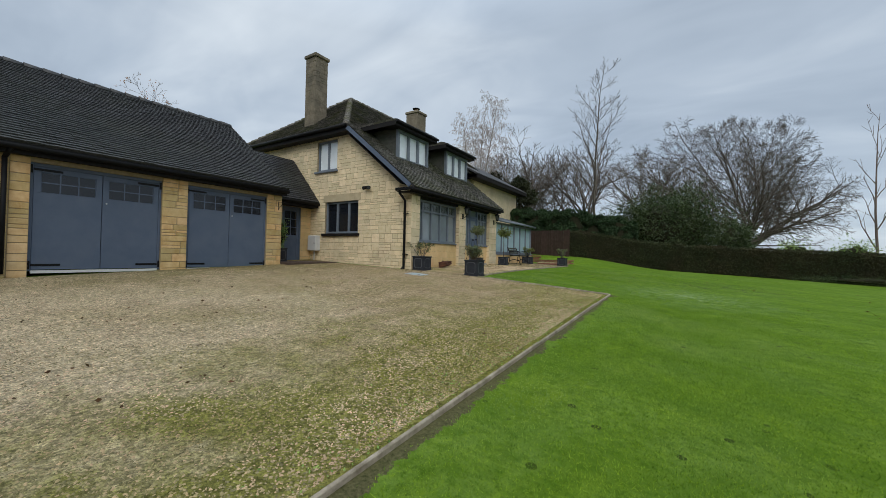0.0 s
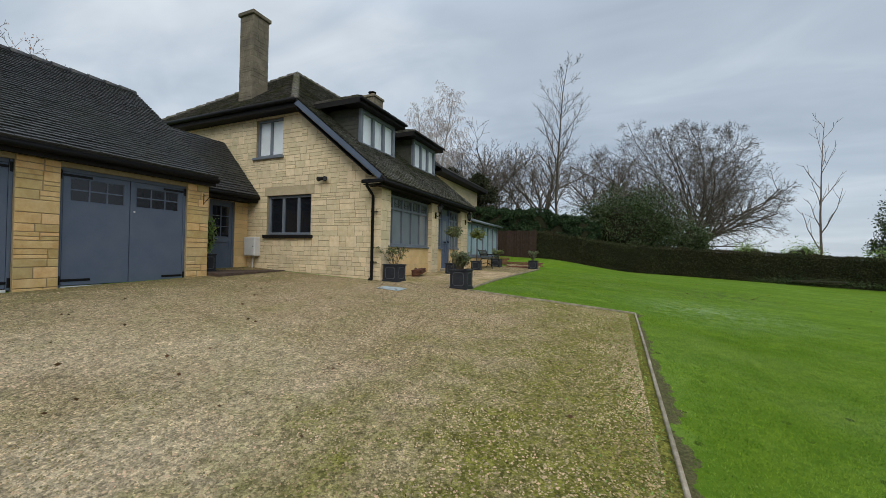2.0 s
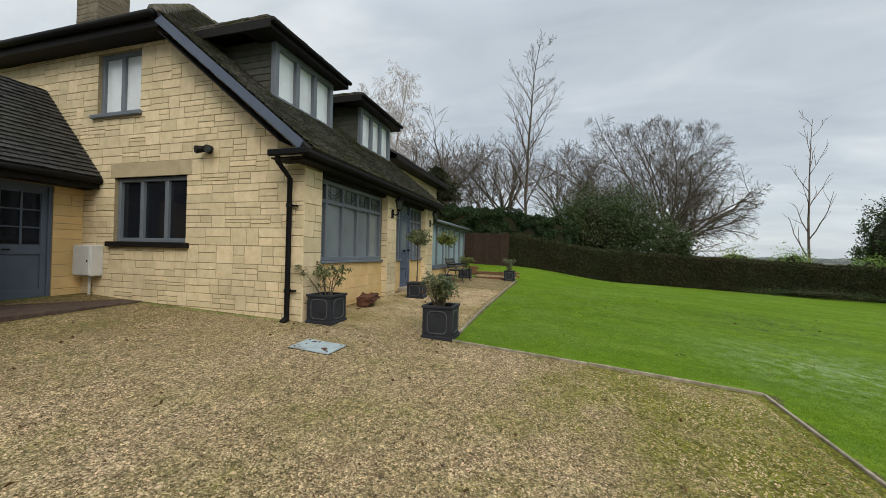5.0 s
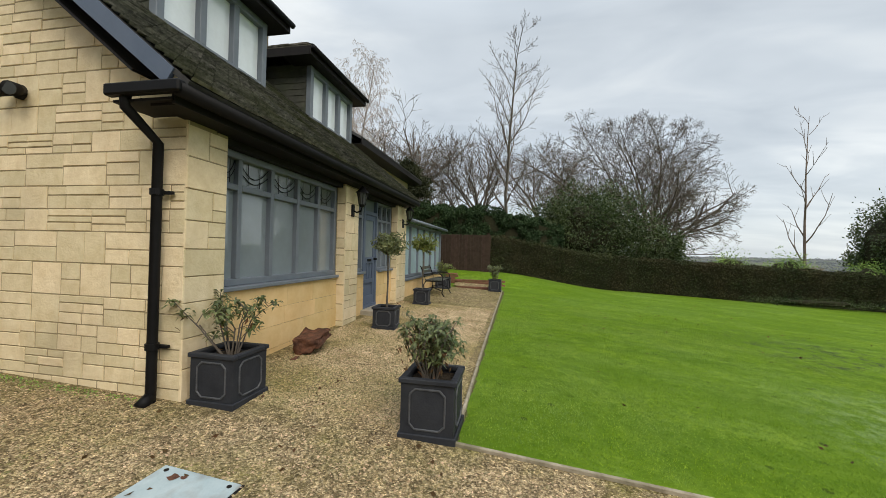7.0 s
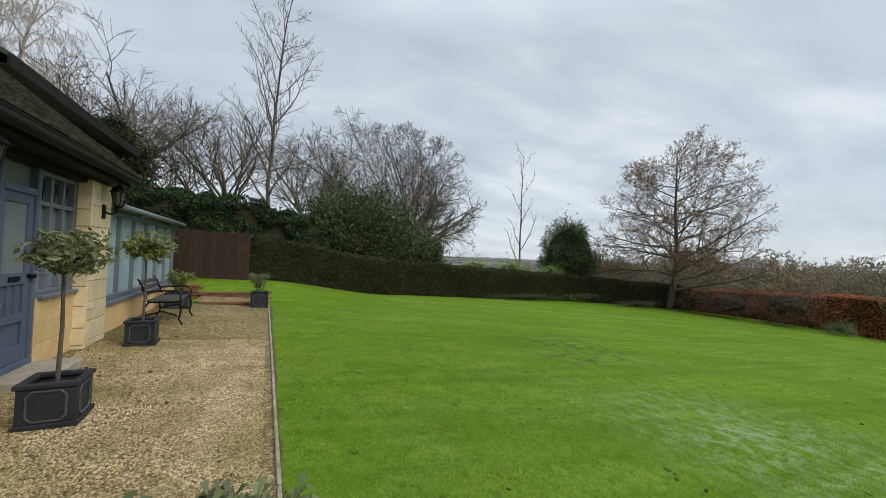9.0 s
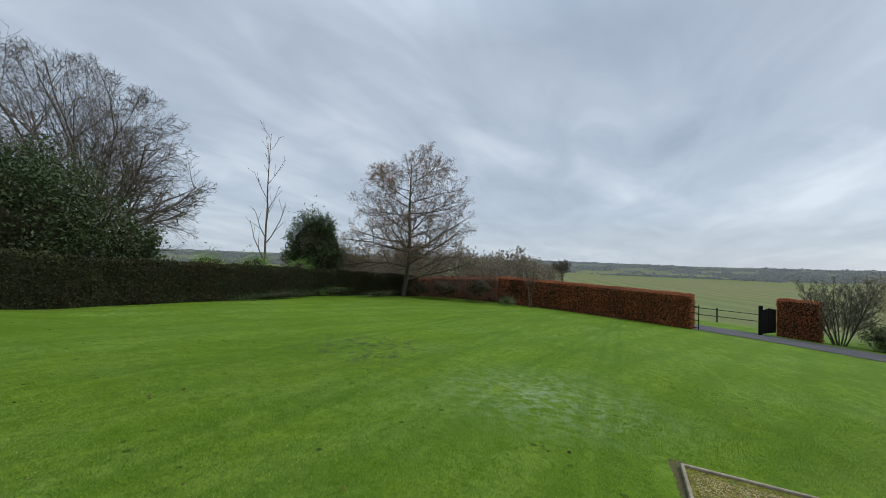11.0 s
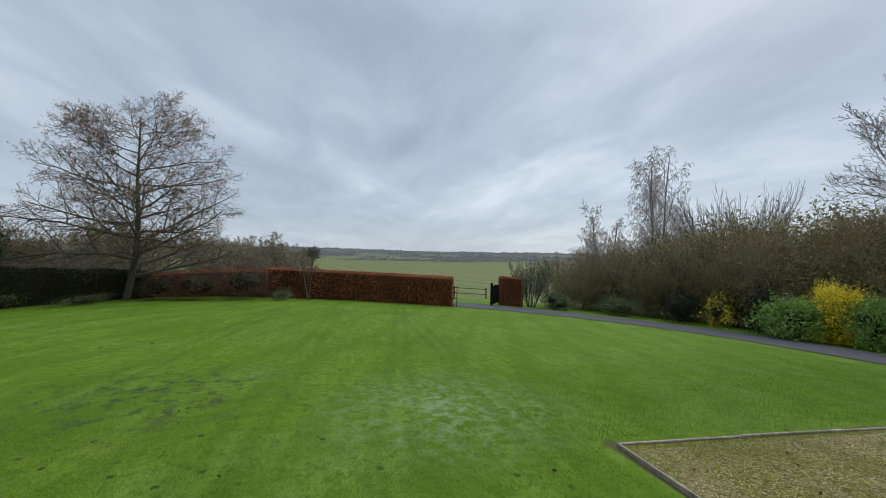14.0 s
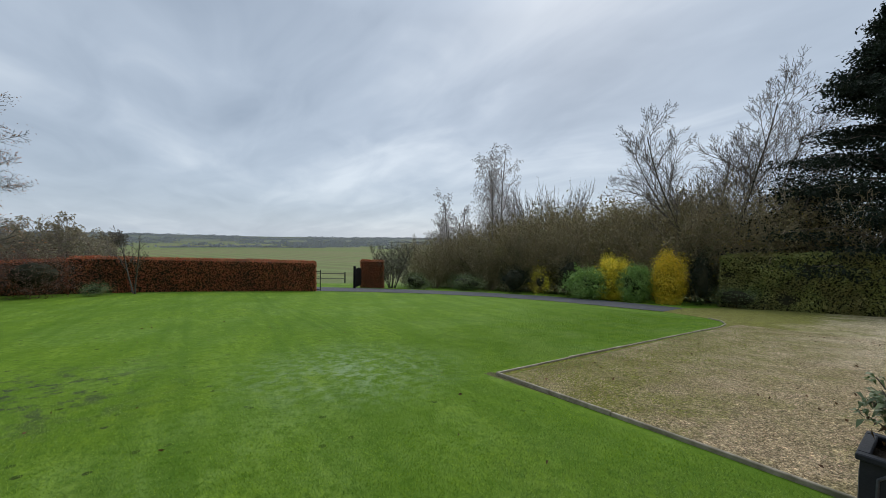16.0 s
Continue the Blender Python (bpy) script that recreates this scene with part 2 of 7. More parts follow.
M["olive"] = leafmat("olive_grey_leaf", (0.10, 0.125, 0.050), (0.21, 0.235, 0.105), 0.5)
M["bay"] = leafmat("bay_leaf", (0.10, 0.135, 0.03), (0.24, 0.27, 0.06), 0.45)
M["rhodo"] = leafmat("leathery_shrub_leaf", (0.060, 0.098, 0.030), (0.17, 0.215, 0.080), 0.45, c3=(0.16, 0.14, 0.07))
M["litter"] = leafmat("fallen_brown_leaf", (0.06, 0.035, 0.018), (0.16, 0.09, 0.04), 0.8)
M["brush"] = leafmat("brown_scrub_leaf", (0.185, 0.150, 0.062), (0.31, 0.25, 0.108), c3=(0.165, 0.17, 0.055))
M["bedleaf"] = leafmat("dull_red_brown_leaf", (0.085, 0.040, 0.028), (0.16, 0.085, 0.055), c3=(0.10, 0.085, 0.04))
M["wintergrass"] = mat("grass_blade", (0.105, 0.215, 0.011), (0.225, 0.365, 0.030), 3, 0.7, island=0.45, c3=(0.25, 0.345, 0.13), s3=0.9, f3=0.6, trans=0.2)


def pane_mat(name, tint, rough=0.03, back=0.7):
    """Glass over a pale blind or a dark room, or tinted with reflected sky, seen as a glossy dielectric."""
    return mat(name, tint, tuple(c * 1.25 for c in tint), 1.5, rough, coat=back)


M["glass_dark"] = pane_mat("dark_window_glass", (0.010, 0.012, 0.016), 0.08, 0.0)
# lighter tint stands in for sky reflected in the top lights
M["glass_top"] = pane_mat("leaded_top_glass", (0.14, 0.165, 0.165), 0.06, 0.4)
M["glass_blind"] = pane_mat("window_glass_over_white_blind", (0.66, 0.71, 0.74), 0.06)
# grey-blue tint holds the bay panes' sky reflection
M["glass_bay"] = pane_mat("window_glass_with_sky_tint", (0.19, 0.225, 0.245), 0.05)
M["glass_cons"] = pane_mat("frosted_conservatory_glass", (0.34, 0.47, 0.50), 0.2)
M["lampglass"] = pane_mat("lantern_glass", (0.05, 0.055, 0.055), 0.05)


def ground_material():
    """Mown lawn, paler where it is damp, giving way to wide fields in the distance."""
    m = bpy.data.materials.new("lawn_and_fields")
    m.use_nodes = True
    nt = m.node_tree
    N, L = nt.nodes.new, nt.links.new
    b = nt.nodes["Principled BSDF"]
    b.inputs["Roughness"].default_value = 0.85
    b.inputs["Specular IOR Level"].default_value = 0.08
    geo = N("ShaderNodeNewGeometry")

    def noise_ramp(scale, detail, p0, p1, c0, c1, vec=None, rough=0.6):
        n, r = N("ShaderNodeTexNoise"), N("ShaderNodeValToRGB")
        n.inputs["Scale"].default_value, n.inputs["Detail"].default_value, n.inputs["Roughness"].default_value = scale, detail, rough
        L(vec or geo.outputs["Position"], n.inputs[0]); L(n.outputs[0], r.inputs[0])
        r.color_ramp.elements[0].position, r.color_ramp.elements[1].position = p0, p1
        r.color_ramp.elements[0].color, r.color_ramp.elements[1].color = (*c0, 1), (*c1, 1)
        return r.outputs[0]

    def mixc(f, a, c):
        x = N("ShaderNodeMix"); x.data_type = "RGBA"
        for k, v in ((0, f), (6, a), (7, c)):
            if isinstance(v, (int, float)):
                x.inputs[k].default_value = v
            elif isinstance(v, tuple):
                x.inputs[k].default_value = (*v, 1)
            else:
                L(v, x.inputs[k])
        return x.outputs[2]
    w, k = (1, 1, 1), (0, 0, 0)
    fine = noise_ramp(38, 6, 0.3, 0.7, (0.085, 0.158, 0.009), (0.195, 0.31, 0.024), rough=0.75)
    grain = noise_ramp(190, 3, 0.38, 0.66, (0.042, 0.088, 0.005), (0.23, 0.345, 0.033))
    lawn = mixc(0.45, fine, grain)
    lawn = mixc(noise_ramp(0.55, 7, 0.45, 0.66, k, (0.45,) * 3, rough=0.72), lawn, (0.205, 0.30, 0.095))
    lawn = mixc(noise_ramp(0.9, 5, 0.52, 0.72, k, (0.5,) * 3), lawn, (0.165, 0.24, 0.011))
    # tufts
    lawn = mixc(noise_ramp(11, 5, 0.50, 0.68, k, (0.75,) * 3, rough=0.7), lawn, (0.050, 0.105, 0.006))
    lawn = mixc(noise_ramp(24, 6, 0.50, 0.70, k, (0.6,) * 3, rough=0.75), lawn, (0.22, 0.335, 0.018))
    lawn = mixc(noise_ramp(5.5, 8, 0.44, 0.64, k, (0.55,) * 3, rough=0.72), lawn, (0.062, 0.130, 0.006))
    sm = N("ShaderNodeMapping"); sm.inputs["Rotation"].default_value[2] = radians(-8); sm.inputs["Scale"].default_value = (0.45, 3.2, 1.0)
    L(geo.outputs["Position"], sm.inputs[0])
    lawn = mixc(noise_ramp(1.8, 7, 0.47, 0.66, k, (0.5,) * 3, vec=sm.outputs[0], rough=0.7), lawn, (0.075, 0.150, 0.008))
    lawn = mixc(noise_ramp(1.3, 7, 0.56, 0.72, k, (0.55,) * 3, vec=sm.outputs[0], rough=0.7), lawn, (0.235, 0.345, 0.045))
    # worm casts and small dark holes
    vh, vs, v1, v2, v3 = N("ShaderNodeTexVoronoi"), N("ShaderNodeSeparateColor"), N("ShaderNodeMath"), N("ShaderNodeMath"), N("ShaderNodeMath")
    vh.inputs["Scale"].default_value = 4.0
    L(geo.outputs["Position"], vh.inputs[0]); L(vh.outputs["Color"], vs.inputs[0])
    v1.operation, v2.operation, v3.operation = "LESS_THAN", "GREATER_THAN", "MULTIPLY"
    v1.inputs[1].default_value, v2.inputs[1].default_value = 0.13, 0.55
    L(vh.outputs["Distance"], v1.inputs[0]); L(vs.outputs[0], v2.inputs[0]); L(v1.outputs[0], v3.inputs[0]); L(v2.outputs[0], v3.inputs[1])
    lawn = mixc(v3.outputs[0], lawn, (0.040, 0.060, 0.010))
    # mower stripes
    mp = N("ShaderNodeMapping"); mp.inputs["Rotation"].default_value[2] = radians(-70)
    L(geo.outputs["Position"], mp.inputs[0])
    wv = N("ShaderNodeTexWave"); wv.inputs["Scale"].default_value, wv.inputs["Distortion"].default_value, wv.inputs["Detail"].default_value = 0.24, 3.5, 3
    L(mp.outputs[0], wv.inputs[0])
    wr = N("ShaderNodeValToRGB"); wr.color_ramp.elements[0].position = 0.55; wr.color_ramp.elements[1].color = (0.42, 0.42, 0.42, 1)
    L(wv.outputs[0], wr.inputs[0])
    lawn = mixc(wr.outputs[0], lawn, (0.075, 0.150, 0.008))
    # broad darker and worn patches
    lawn = mixc(noise_ramp(0.33, 7, 0.46, 0.62, k, (0.6,) * 3, rough=0.75), lawn, (0.078, 0.150, 0.008))
    worn = N("ShaderNodeVectorMath"); worn.operation = "DISTANCE"; worn.inputs[1].default_value = (0.9, 14.1, 0.55)
    L(geo.outputs["Position"], worn.inputs[0])
    wf = N("ShaderNodeMapRange"); wf.inputs[1].default_value, wf.inputs[2].default_value, wf.inputs[3].default_value, wf.inputs[4].default_value = 0.5, 2.0, 1.0, 0.0
    L(worn.outputs["Value"], wf.inputs[0])
    wm = N("ShaderNodeMix"); wm.data_type = "RGBA"; wm.blend_type = "MULTIPLY"; wm.inputs[0].default_value = 1.0
    L(noise_ramp(3.4, 6, 0.50, 0.60, k, w, rough=0.75), wm.inputs[6]); L(wf.outputs[0], wm.inputs[7])
    lawn = mixc(wm.outputs[2], lawn, (0.050, 0.065, 0.030))
    # pale mossy patch
    pale = N("ShaderNodeVectorMath"); pale.operation = "DISTANCE"; pale.inputs[1].default_value = (0.0, 10.5, 0.55)
    L(geo.outputs["Position"], pale.inputs[0])
    pf = N("ShaderNodeMapRange"); pf.inputs[1].default_value, pf.inputs[2].default_value, pf.inputs[3].default_value, pf.inputs[4].default_value = 0.3, 1.9, 0.8, 0.0
    L(pale.outputs["Value"], pf.inputs[0])
    pq = N("ShaderNodeMix"); pq.data_type = "RGBA"; pq.blend_type = "MULTIPLY"; pq.inputs[0].default_value = 1.0
    L(noise_ramp(6.0, 7, 0.46, 0.60, k, w, rough=0.75), pq.inputs[6]); L(pf.outputs[0], pq.inputs[7])
    lawn = mixc(pq.outputs[2], lawn, (0.26, 0.34, 0.19))
    # wheel tracks of the mower, running across the lawn
    xyz = N("ShaderNodeSeparateXYZ"); L(geo.outputs["Position"], xyz.inputs[0])
    tn = N("ShaderNodeTexNoise"); tn.inputs["Scale"].default_value, tn.inputs["Detail"].default_value = 0.5, 2
    L(geo.outputs["Position"], tn.inputs[0])
    for y0, slope, wide in ((12.95, -0.042, 0.10), (12.57, -0.038, 0.10), (11.3, -0.13, 0.09), (10.95, -0.13, 0.09), (9.95, -0.02, 0.08), (9.6, -0.02, 0.08), (14.9, -0.05, 0.09), (15.3, -0.05, 0.09)):
        m1, m2, m3, m4 = N("ShaderNodeMath"), N("ShaderNodeMath"), N("ShaderNodeMath"), N("ShaderNodeMapRange")
        m1.operation, m2.operation, m3.operation = "MULTIPLY_ADD", "SUBTRACT", "ABSOLUTE"
        L(xyz.outputs[0], m1.inputs[0]); m1.inputs[1].default_value, m1.inputs[2].default_value = slope, y0
        L(xyz.outputs[1], m2.inputs[0]); L(m1.outputs[0], m2.inputs[1]); L(m2.outputs[0], m3.inputs[0]); L(m3.outputs[0], m4.inputs[0])
        m4.inputs[1].default_value, m4.inputs[2].default_value, m4.inputs[3].default_value, m4.inputs[4].default_value = wide * 0.3, wide * 1.6, 0.55, 0.0
        m5 = N("ShaderNodeMath"); m5.operation = "MULTIPLY"; L(m4.outputs[0], m5.inputs[0]); L(tn.outputs[0], m5.inputs[1])
        lawn = mixc(m5.outputs[0], lawn, (0.055, 0.12, 0.007))
    # bare soil and debris in the gap beside the timber edging
    sn = N("ShaderNodeTexNoise"); sn.inputs["Scale"].default_value, sn.inputs["Detail"].default_value, sn.inputs["Roughness"].default_value = 3.0, 6, 0.75
    L(geo.outputs["Position"], sn.inputs[0])

    def math2(op, p, q):
        n = N("ShaderNodeMath"); n.operation = op
        for i, v in ((0, p), (1, q)):
            if isinstance(v, (int, float)):
                n.inputs[i].default_value = v
            else:
                L(v, n.inputs[i])
        return n.outputs[0]
    south = math2("MULTIPLY", math2("GREATER_THAN", xyz.outputs[0], -1.6), math2("LESS_THAN", xyz.outputs[1], 9.1))
    north = math2("MULTIPLY", math2("MULTIPLY", math2("GREATER_THAN", xyz.outputs[1], 9.0), math2("LESS_THAN", xyz.outputs[1], 19.0)), math2("MULTIPLY", math2("LESS_THAN", xyz.outputs[0], -1.3), math2("GREATER_THAN", xyz.outputs[0], -5.0)))
    gap_e = math2("SUBTRACT", xyz.outputs[0], EDGE)
    gap_n = math2("SUBTRACT", xyz.outputs[1], 9.10)
    gap_w = math2("SUBTRACT", xyz.outputs[0], -4.86)
    reach = math2("MULTIPLY", math2("SUBTRACT", sn.outputs[0], 0.24), 0.46)
    bare_e = math2("MULTIPLY", south, math2("LESS_THAN", gap_e, reach))
    bare_n = math2("MULTIPLY", north, math2("LESS_THAN", math2("MINIMUM", gap_n, gap_w), math2("MULTIPLY", reach, 0.35)))
    bare = math2("MULTIPLY", math2("MAXIMUM", bare_e, bare_n), 0.85)
    lawn = mixc(bare, lawn, noise_ramp(45, 5, 0.35, 0.65, (0.045, 0.034, 0.020), (0.15, 0.12, 0.07), rough=0.7))
    # distance from the middle of the lawn
    sub = N("ShaderNodeVectorMath"); sub.operation = "DISTANCE"; sub.inputs[1].default_value = (2, 10, 0)
    L(geo.outputs["Position"], sub.inputs[0])
    far = N("ShaderNodeMapRange"); far.inputs[1].default_value, far.inputs[2].default_value = 26, 34
    L(sub.outputs["Value"], far.inputs[0])
    field = noise_ramp(0.006, 3, 0.42, 0.58, (0.14, 0.165, 0.060), (0.185, 0.160, 0.080))
    field = mixc(noise_ramp(0.05, 4, 0.45, 0.7, k, (0.6,) * 3), field, (0.125, 0.185, 0.060))
    tm, tw, tr_ = N("ShaderNodeMapping"), N("ShaderNodeTexWave"), N("ShaderNodeValToRGB")
    tm.inputs["Rotation"].default_value[2] = radians(78)
    tw.inputs["Scale"].default_value, tw.inputs["Distortion"].default_value, tw.inputs["Detail"].default_value, tw.inputs["Detail Scale"].default_value = 0.035, 5.0, 2, 0.25
    tr_.color_ramp.elements[0].position, tr_.color_ramp.elements[1].color = 0.35, (0.5, 0.5, 0.5, 1)
    L(geo.outputs["Position"], tm.inputs[0]); L(tm.outputs[0], tw.inputs[0]); L(tw.outputs[0], tr_.inputs[0])
    field = mixc(tr_.outputs[0], field, (0.20, 0.24, 0.085))
    field = mixc(noise_ramp(0.4, 6, 0.45, 0.7, k, (0.45,) * 3, rough=0.7), field, (0.10, 0.125, 0.035))
    # haze painted into the ground colour: fields turn grey with distance
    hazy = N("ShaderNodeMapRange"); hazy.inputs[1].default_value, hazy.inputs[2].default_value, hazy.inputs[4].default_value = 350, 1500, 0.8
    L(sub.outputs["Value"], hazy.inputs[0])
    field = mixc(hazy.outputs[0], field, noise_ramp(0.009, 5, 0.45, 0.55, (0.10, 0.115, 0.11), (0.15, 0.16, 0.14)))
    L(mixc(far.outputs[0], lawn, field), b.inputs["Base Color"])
    nb, bp = N("ShaderNodeTexNoise"), N("ShaderNodeBump")
    nb.inputs["Scale"].default_value, nb.inputs["Detail"].default_value, nb.inputs["Roughness"].default_value = 22, 8, 0.7
    L(geo.outputs["Position"], nb.inputs[0]); L(nb.outputs[0], bp.inputs["Height"])
    bp.inputs["Strength"].default_value, bp.inputs["Distance"].default_value = 0.65, 0.03
    L(bp.outputs[0], b.inputs["Normal"])
    return m


def gravel_material(name, moss):
    m = bpy.data.materials.new(name)
    m.use_nodes = True
    nt = m.node_tree
    N, L = nt.nodes.new, nt.links.new
    b = nt.nodes["Principled BSDF"]
    b.inputs["Roughness"].default_value = 0.9
    b.inputs["Specular IOR Level"].default_value = 0.12
    geo = N("ShaderNodeNewGeometry")
    v = N("ShaderNodeTexVoronoi"); v.inputs["Scale"].default_value = 95
    L(geo.outputs["Position"], v.inputs[0])
    sep = N("ShaderNodeSeparateColor"); L(v.outputs["Color"], sep.inputs[0])
    r = N("ShaderNodeValToRGB")
    e = r.color_ramp.elements
    e[0].color, e[1].color = (0.085, 0.058, 0.030, 1), (0.70, 0.55, 0.34, 1)
    k = e.new(0.55); k.color = (0.34, 0.243, 0.132, 1)
    L(sep.outputs[0], r.inputs[0])
    col = r.outputs[0]

    def stain(scale, p0, p1, amount, c, detail=6):
        nonlocal col
        n, rr, mx = N("ShaderNodeTexNoise"), N("ShaderNodeValToRGB"), N("ShaderNodeMix")
        n.inputs["Scale"].default_value, n.inputs["Detail"].default_value, n.inputs["Roughness"].default_value = scale, detail, 0.7
        L(geo.outputs["Position"], n.inputs[0]); L(n.outputs[0], rr.inputs[0])
        rr.color_ramp.elements[0].position, rr.color_ramp.elements[1].position = p0, p1
        rr.color_ramp.elements[1].color = (amount,) * 3 + (1,)
        mx.data_type = "RGBA"; L(rr.outputs[0], mx.inputs[0]); L(col, mx.inputs[6]); mx.inputs[7].default_value = (*c, 1)
        col = mx.outputs[2]
    # clumps of larger and smaller stone, and loose dark ones
    def speckle(scale, lo, hi):
        nonlocal col
        w2, s2, r2, mx = N("ShaderNodeTexVoronoi"), N("ShaderNodeSeparateColor"), N("ShaderNodeMapRange"), N("ShaderNodeMix")
        w2.inputs["Scale"].default_value = scale
        L(geo.outputs["Position"], w2.inputs[0]); L(w2.outputs["Color"], s2.inputs[0]); L(s2.outputs[1], r2.inputs[0])
        r2.inputs[3].default_value, r2.inputs[4].default_value = lo, hi
        mx.data_type, mx.blend_type = "RGBA", "MULTIPLY"
        mx.inputs[0].default_value = 1.0
        L(col, mx.inputs[6]); L(r2.outputs[0], mx.inputs[7])
        col = mx.outputs[2]
    stain(0.7, 0.42, 0.72, 0.3, (0.46, 0.355, 0.21))
    stain(0.5, 0.48, 0.72, 0.4, (0.21, 0.155, 0.09))
    stain(5.0, 0.50, 0.75, 0.5, (0.12, 0.09, 0.05), 7)
    stain(1.1, 0.44, 0.66, 0.55, (0.205, 0.19, 0.062), 8)
    if moss:
        # finer, paler stone where cars turn
        ps = N("ShaderNodeSeparateXYZ"); L(geo.outputs["Position"], ps.inputs[0])
        pr = N("ShaderNodeMapRange"); pr.inputs[1].default_value, pr.inputs[2].default_value, pr.inputs[3].default_value, pr.inputs[4].default_value = 1.0, 7.5, 0.30, -0.12
        L(ps.outputs[1], pr.inputs[0])
        pn, pa, pp, pm = N("ShaderNodeTexNoise"), N("ShaderNodeMath"), N("ShaderNodeValToRGB"), N("ShaderNodeMix")
        pn.inputs["Scale"].default_value, pn.inputs["Detail"].default_value, pn.inputs["Roughness"].default_value = 0.45, 8, 0.72
        L(geo.outputs["Position"], pn.inputs[0])
        pa.operation = "ADD"; L(pn.outputs[0], pa.inputs[0]); L(pr.outputs[0], pa.inputs[1]); L(pa.outputs[0], pp.inputs[0])
        pp.color_ramp.elements[0].position, pp.color_ramp.elements[1].position = 0.48, 0.82
        pp.color_ramp.elements[1].color = (0.66, 0.66, 0.66, 1)
        pm.data_type = "RGBA"; L(pp.outputs[0], pm.inputs[0]); L(col, pm.inputs[6]); pm.inputs[7].default_value = (0.56, 0.465, 0.31, 1)
        col = pm.outputs[2]
        # damp, brown-green stone on the side of the garage and the gable
        dr = N("ShaderNodeMapRange"); dr.inputs[1].default_value, dr.inputs[2].default_value, dr.inputs[3].default_value, dr.inputs[4].default_value = -6.6, -9.2, -0.2, 0.2
        L(ps.outputs[0], dr.inputs[0])
        da, dn, dp_, dm = N("ShaderNodeMath"), N("ShaderNodeTexNoise"), N("ShaderNodeValToRGB"), N("ShaderNodeMix")
        dn.inputs["Scale"].default_value, dn.inputs["Detail"].default_value, dn.inputs["Roughness"].default_value = 0.9, 8, 0.75
        L(geo.outputs["Position"], dn.inputs[0])
        da.operation = "ADD"; L(dn.outputs[0], da.inputs[0]); L(dr.outputs[0], da.inputs[1])
        py, pa2 = N("ShaderNodeMapRange"), N("ShaderNodeMath")
        py.inputs[1].default_value, py.inputs[2].default_value, py.inputs[3].default_value, py.inputs[4].default_value = 9.0, 11.5, 0.0, 0.32
        pa2.operation = "ADD"; L(ps.outputs[1], py.inputs[0]); L(py.outputs[0], pa2.inputs[0]); L(da.outputs[0], pa2.inputs[1]); L(pa2.outputs[0], dp_.inputs[0])
        dp_.color_ramp.elements[0].position, dp_.color_ramp.elements[1].position = 0.45, 0.80
        dp_.color_ramp.elements[1].color = (0.72, 0.72, 0.72, 1)
        dm.data_type = "RGBA"; L(dp_.outputs[0], dm.inputs[0]); L(col, dm.inputs[6]); dm.inputs[7].default_value = (0.150, 0.128, 0.045, 1)
        col = dm.outputs[2]
        # moss gathers along the timber edging
        sp = N("ShaderNodeSeparateXYZ"); L(geo.outputs["Position"], sp.inputs[0])
        mr = N("ShaderNodeMapRange"); mr.inputs[1].default_value, mr.inputs[2].default_value, mr.inputs[3].default_value, mr.inputs[4].default_value = -4.6, -1.7, 0.02, 0.44
        L(sp.outputs[0], mr.inputs[0])
        n, rr, mu, mx = N("ShaderNodeTexNoise"), N("ShaderNodeValToRGB"), N("ShaderNodeMath"), N("ShaderNodeMix")
        n.inputs["Scale"].default_value, n.inputs["Detail"].default_value, n.inputs["Roughness"].default_value = 1.1, 9, 0.78
        L(geo.outputs["Position"], n.inputs[0])
        rr.color_ramp.elements[0].position, rr.color_ramp.elements[1].position = 0.60, 0.86
        rr.color_ramp.elements[1].color = (0.85, 0.85, 0.85, 1)
        mu.operation = "ADD"; L(n.outputs[0], mu.inputs[0]); L(mr.outputs[0], mu.inputs[1]); L(mu.outputs[0], rr.inputs[0])
        mx.data_type = "RGBA"; L(rr.outputs[0], mx.inputs[0]); L(col, mx.inputs[6]); mx.inputs[7].default_value = (0.150, 0.155, 0.014, 1)
        col = mx.outputs[2]
    speckle(64, 0.62, 1.38)
    speckle(34, 0.70, 1.30)
    speckle(15, 0.84, 1.16)
    L(col, b.inputs["Base Color"])
    bp = N("ShaderNodeBump"); bp.inputs["Strength"].default_value, bp.inputs["Distance"].default_value = 0.9, 0.015
    bp.invert = True
    L(v.outputs["Distance"], bp.inputs["Height"]); L(bp.outputs[0], b.inputs["Normal"])
    return m


EDGE = -1.5            # the long timber edging of the forecourt
M["ground"] = ground_material()
M["gravel"] = gravel_material("pale_limestone_gravel", True)
M["pebble"] = mat("gravel_stone", (0.25, 0.185, 0.10), (0.58, 0.46, 0.29), 2, 0.9, island=0.6, c3=(0.20, 0.19, 0.045), s3=0.8, f3=0.75)
M["tarmac"] = mat("worn_tarmac", (0.06, 0.06, 0.068), (0.09, 0.09, 0.098), 40, 0.85, bump=0.4, bscale=150, c3=(0.12, 0.115, 0.11), s3=0.8, f3=0.5)


# ---- building helpers ----
def part(name, bm, material, parent=None, label="", smooth=False):
    me = bpy.data.meshes.new(name)
    bm.normal_update()
    bm.to_mesh(me)
    bm.free()
    if smooth:
        me.shade_smooth()
    else:
        me.shade_flat()
    me.materials.append(material)
    ob = new(name, me)
    ob.parent = parent
    return tagged(ob, label=label)


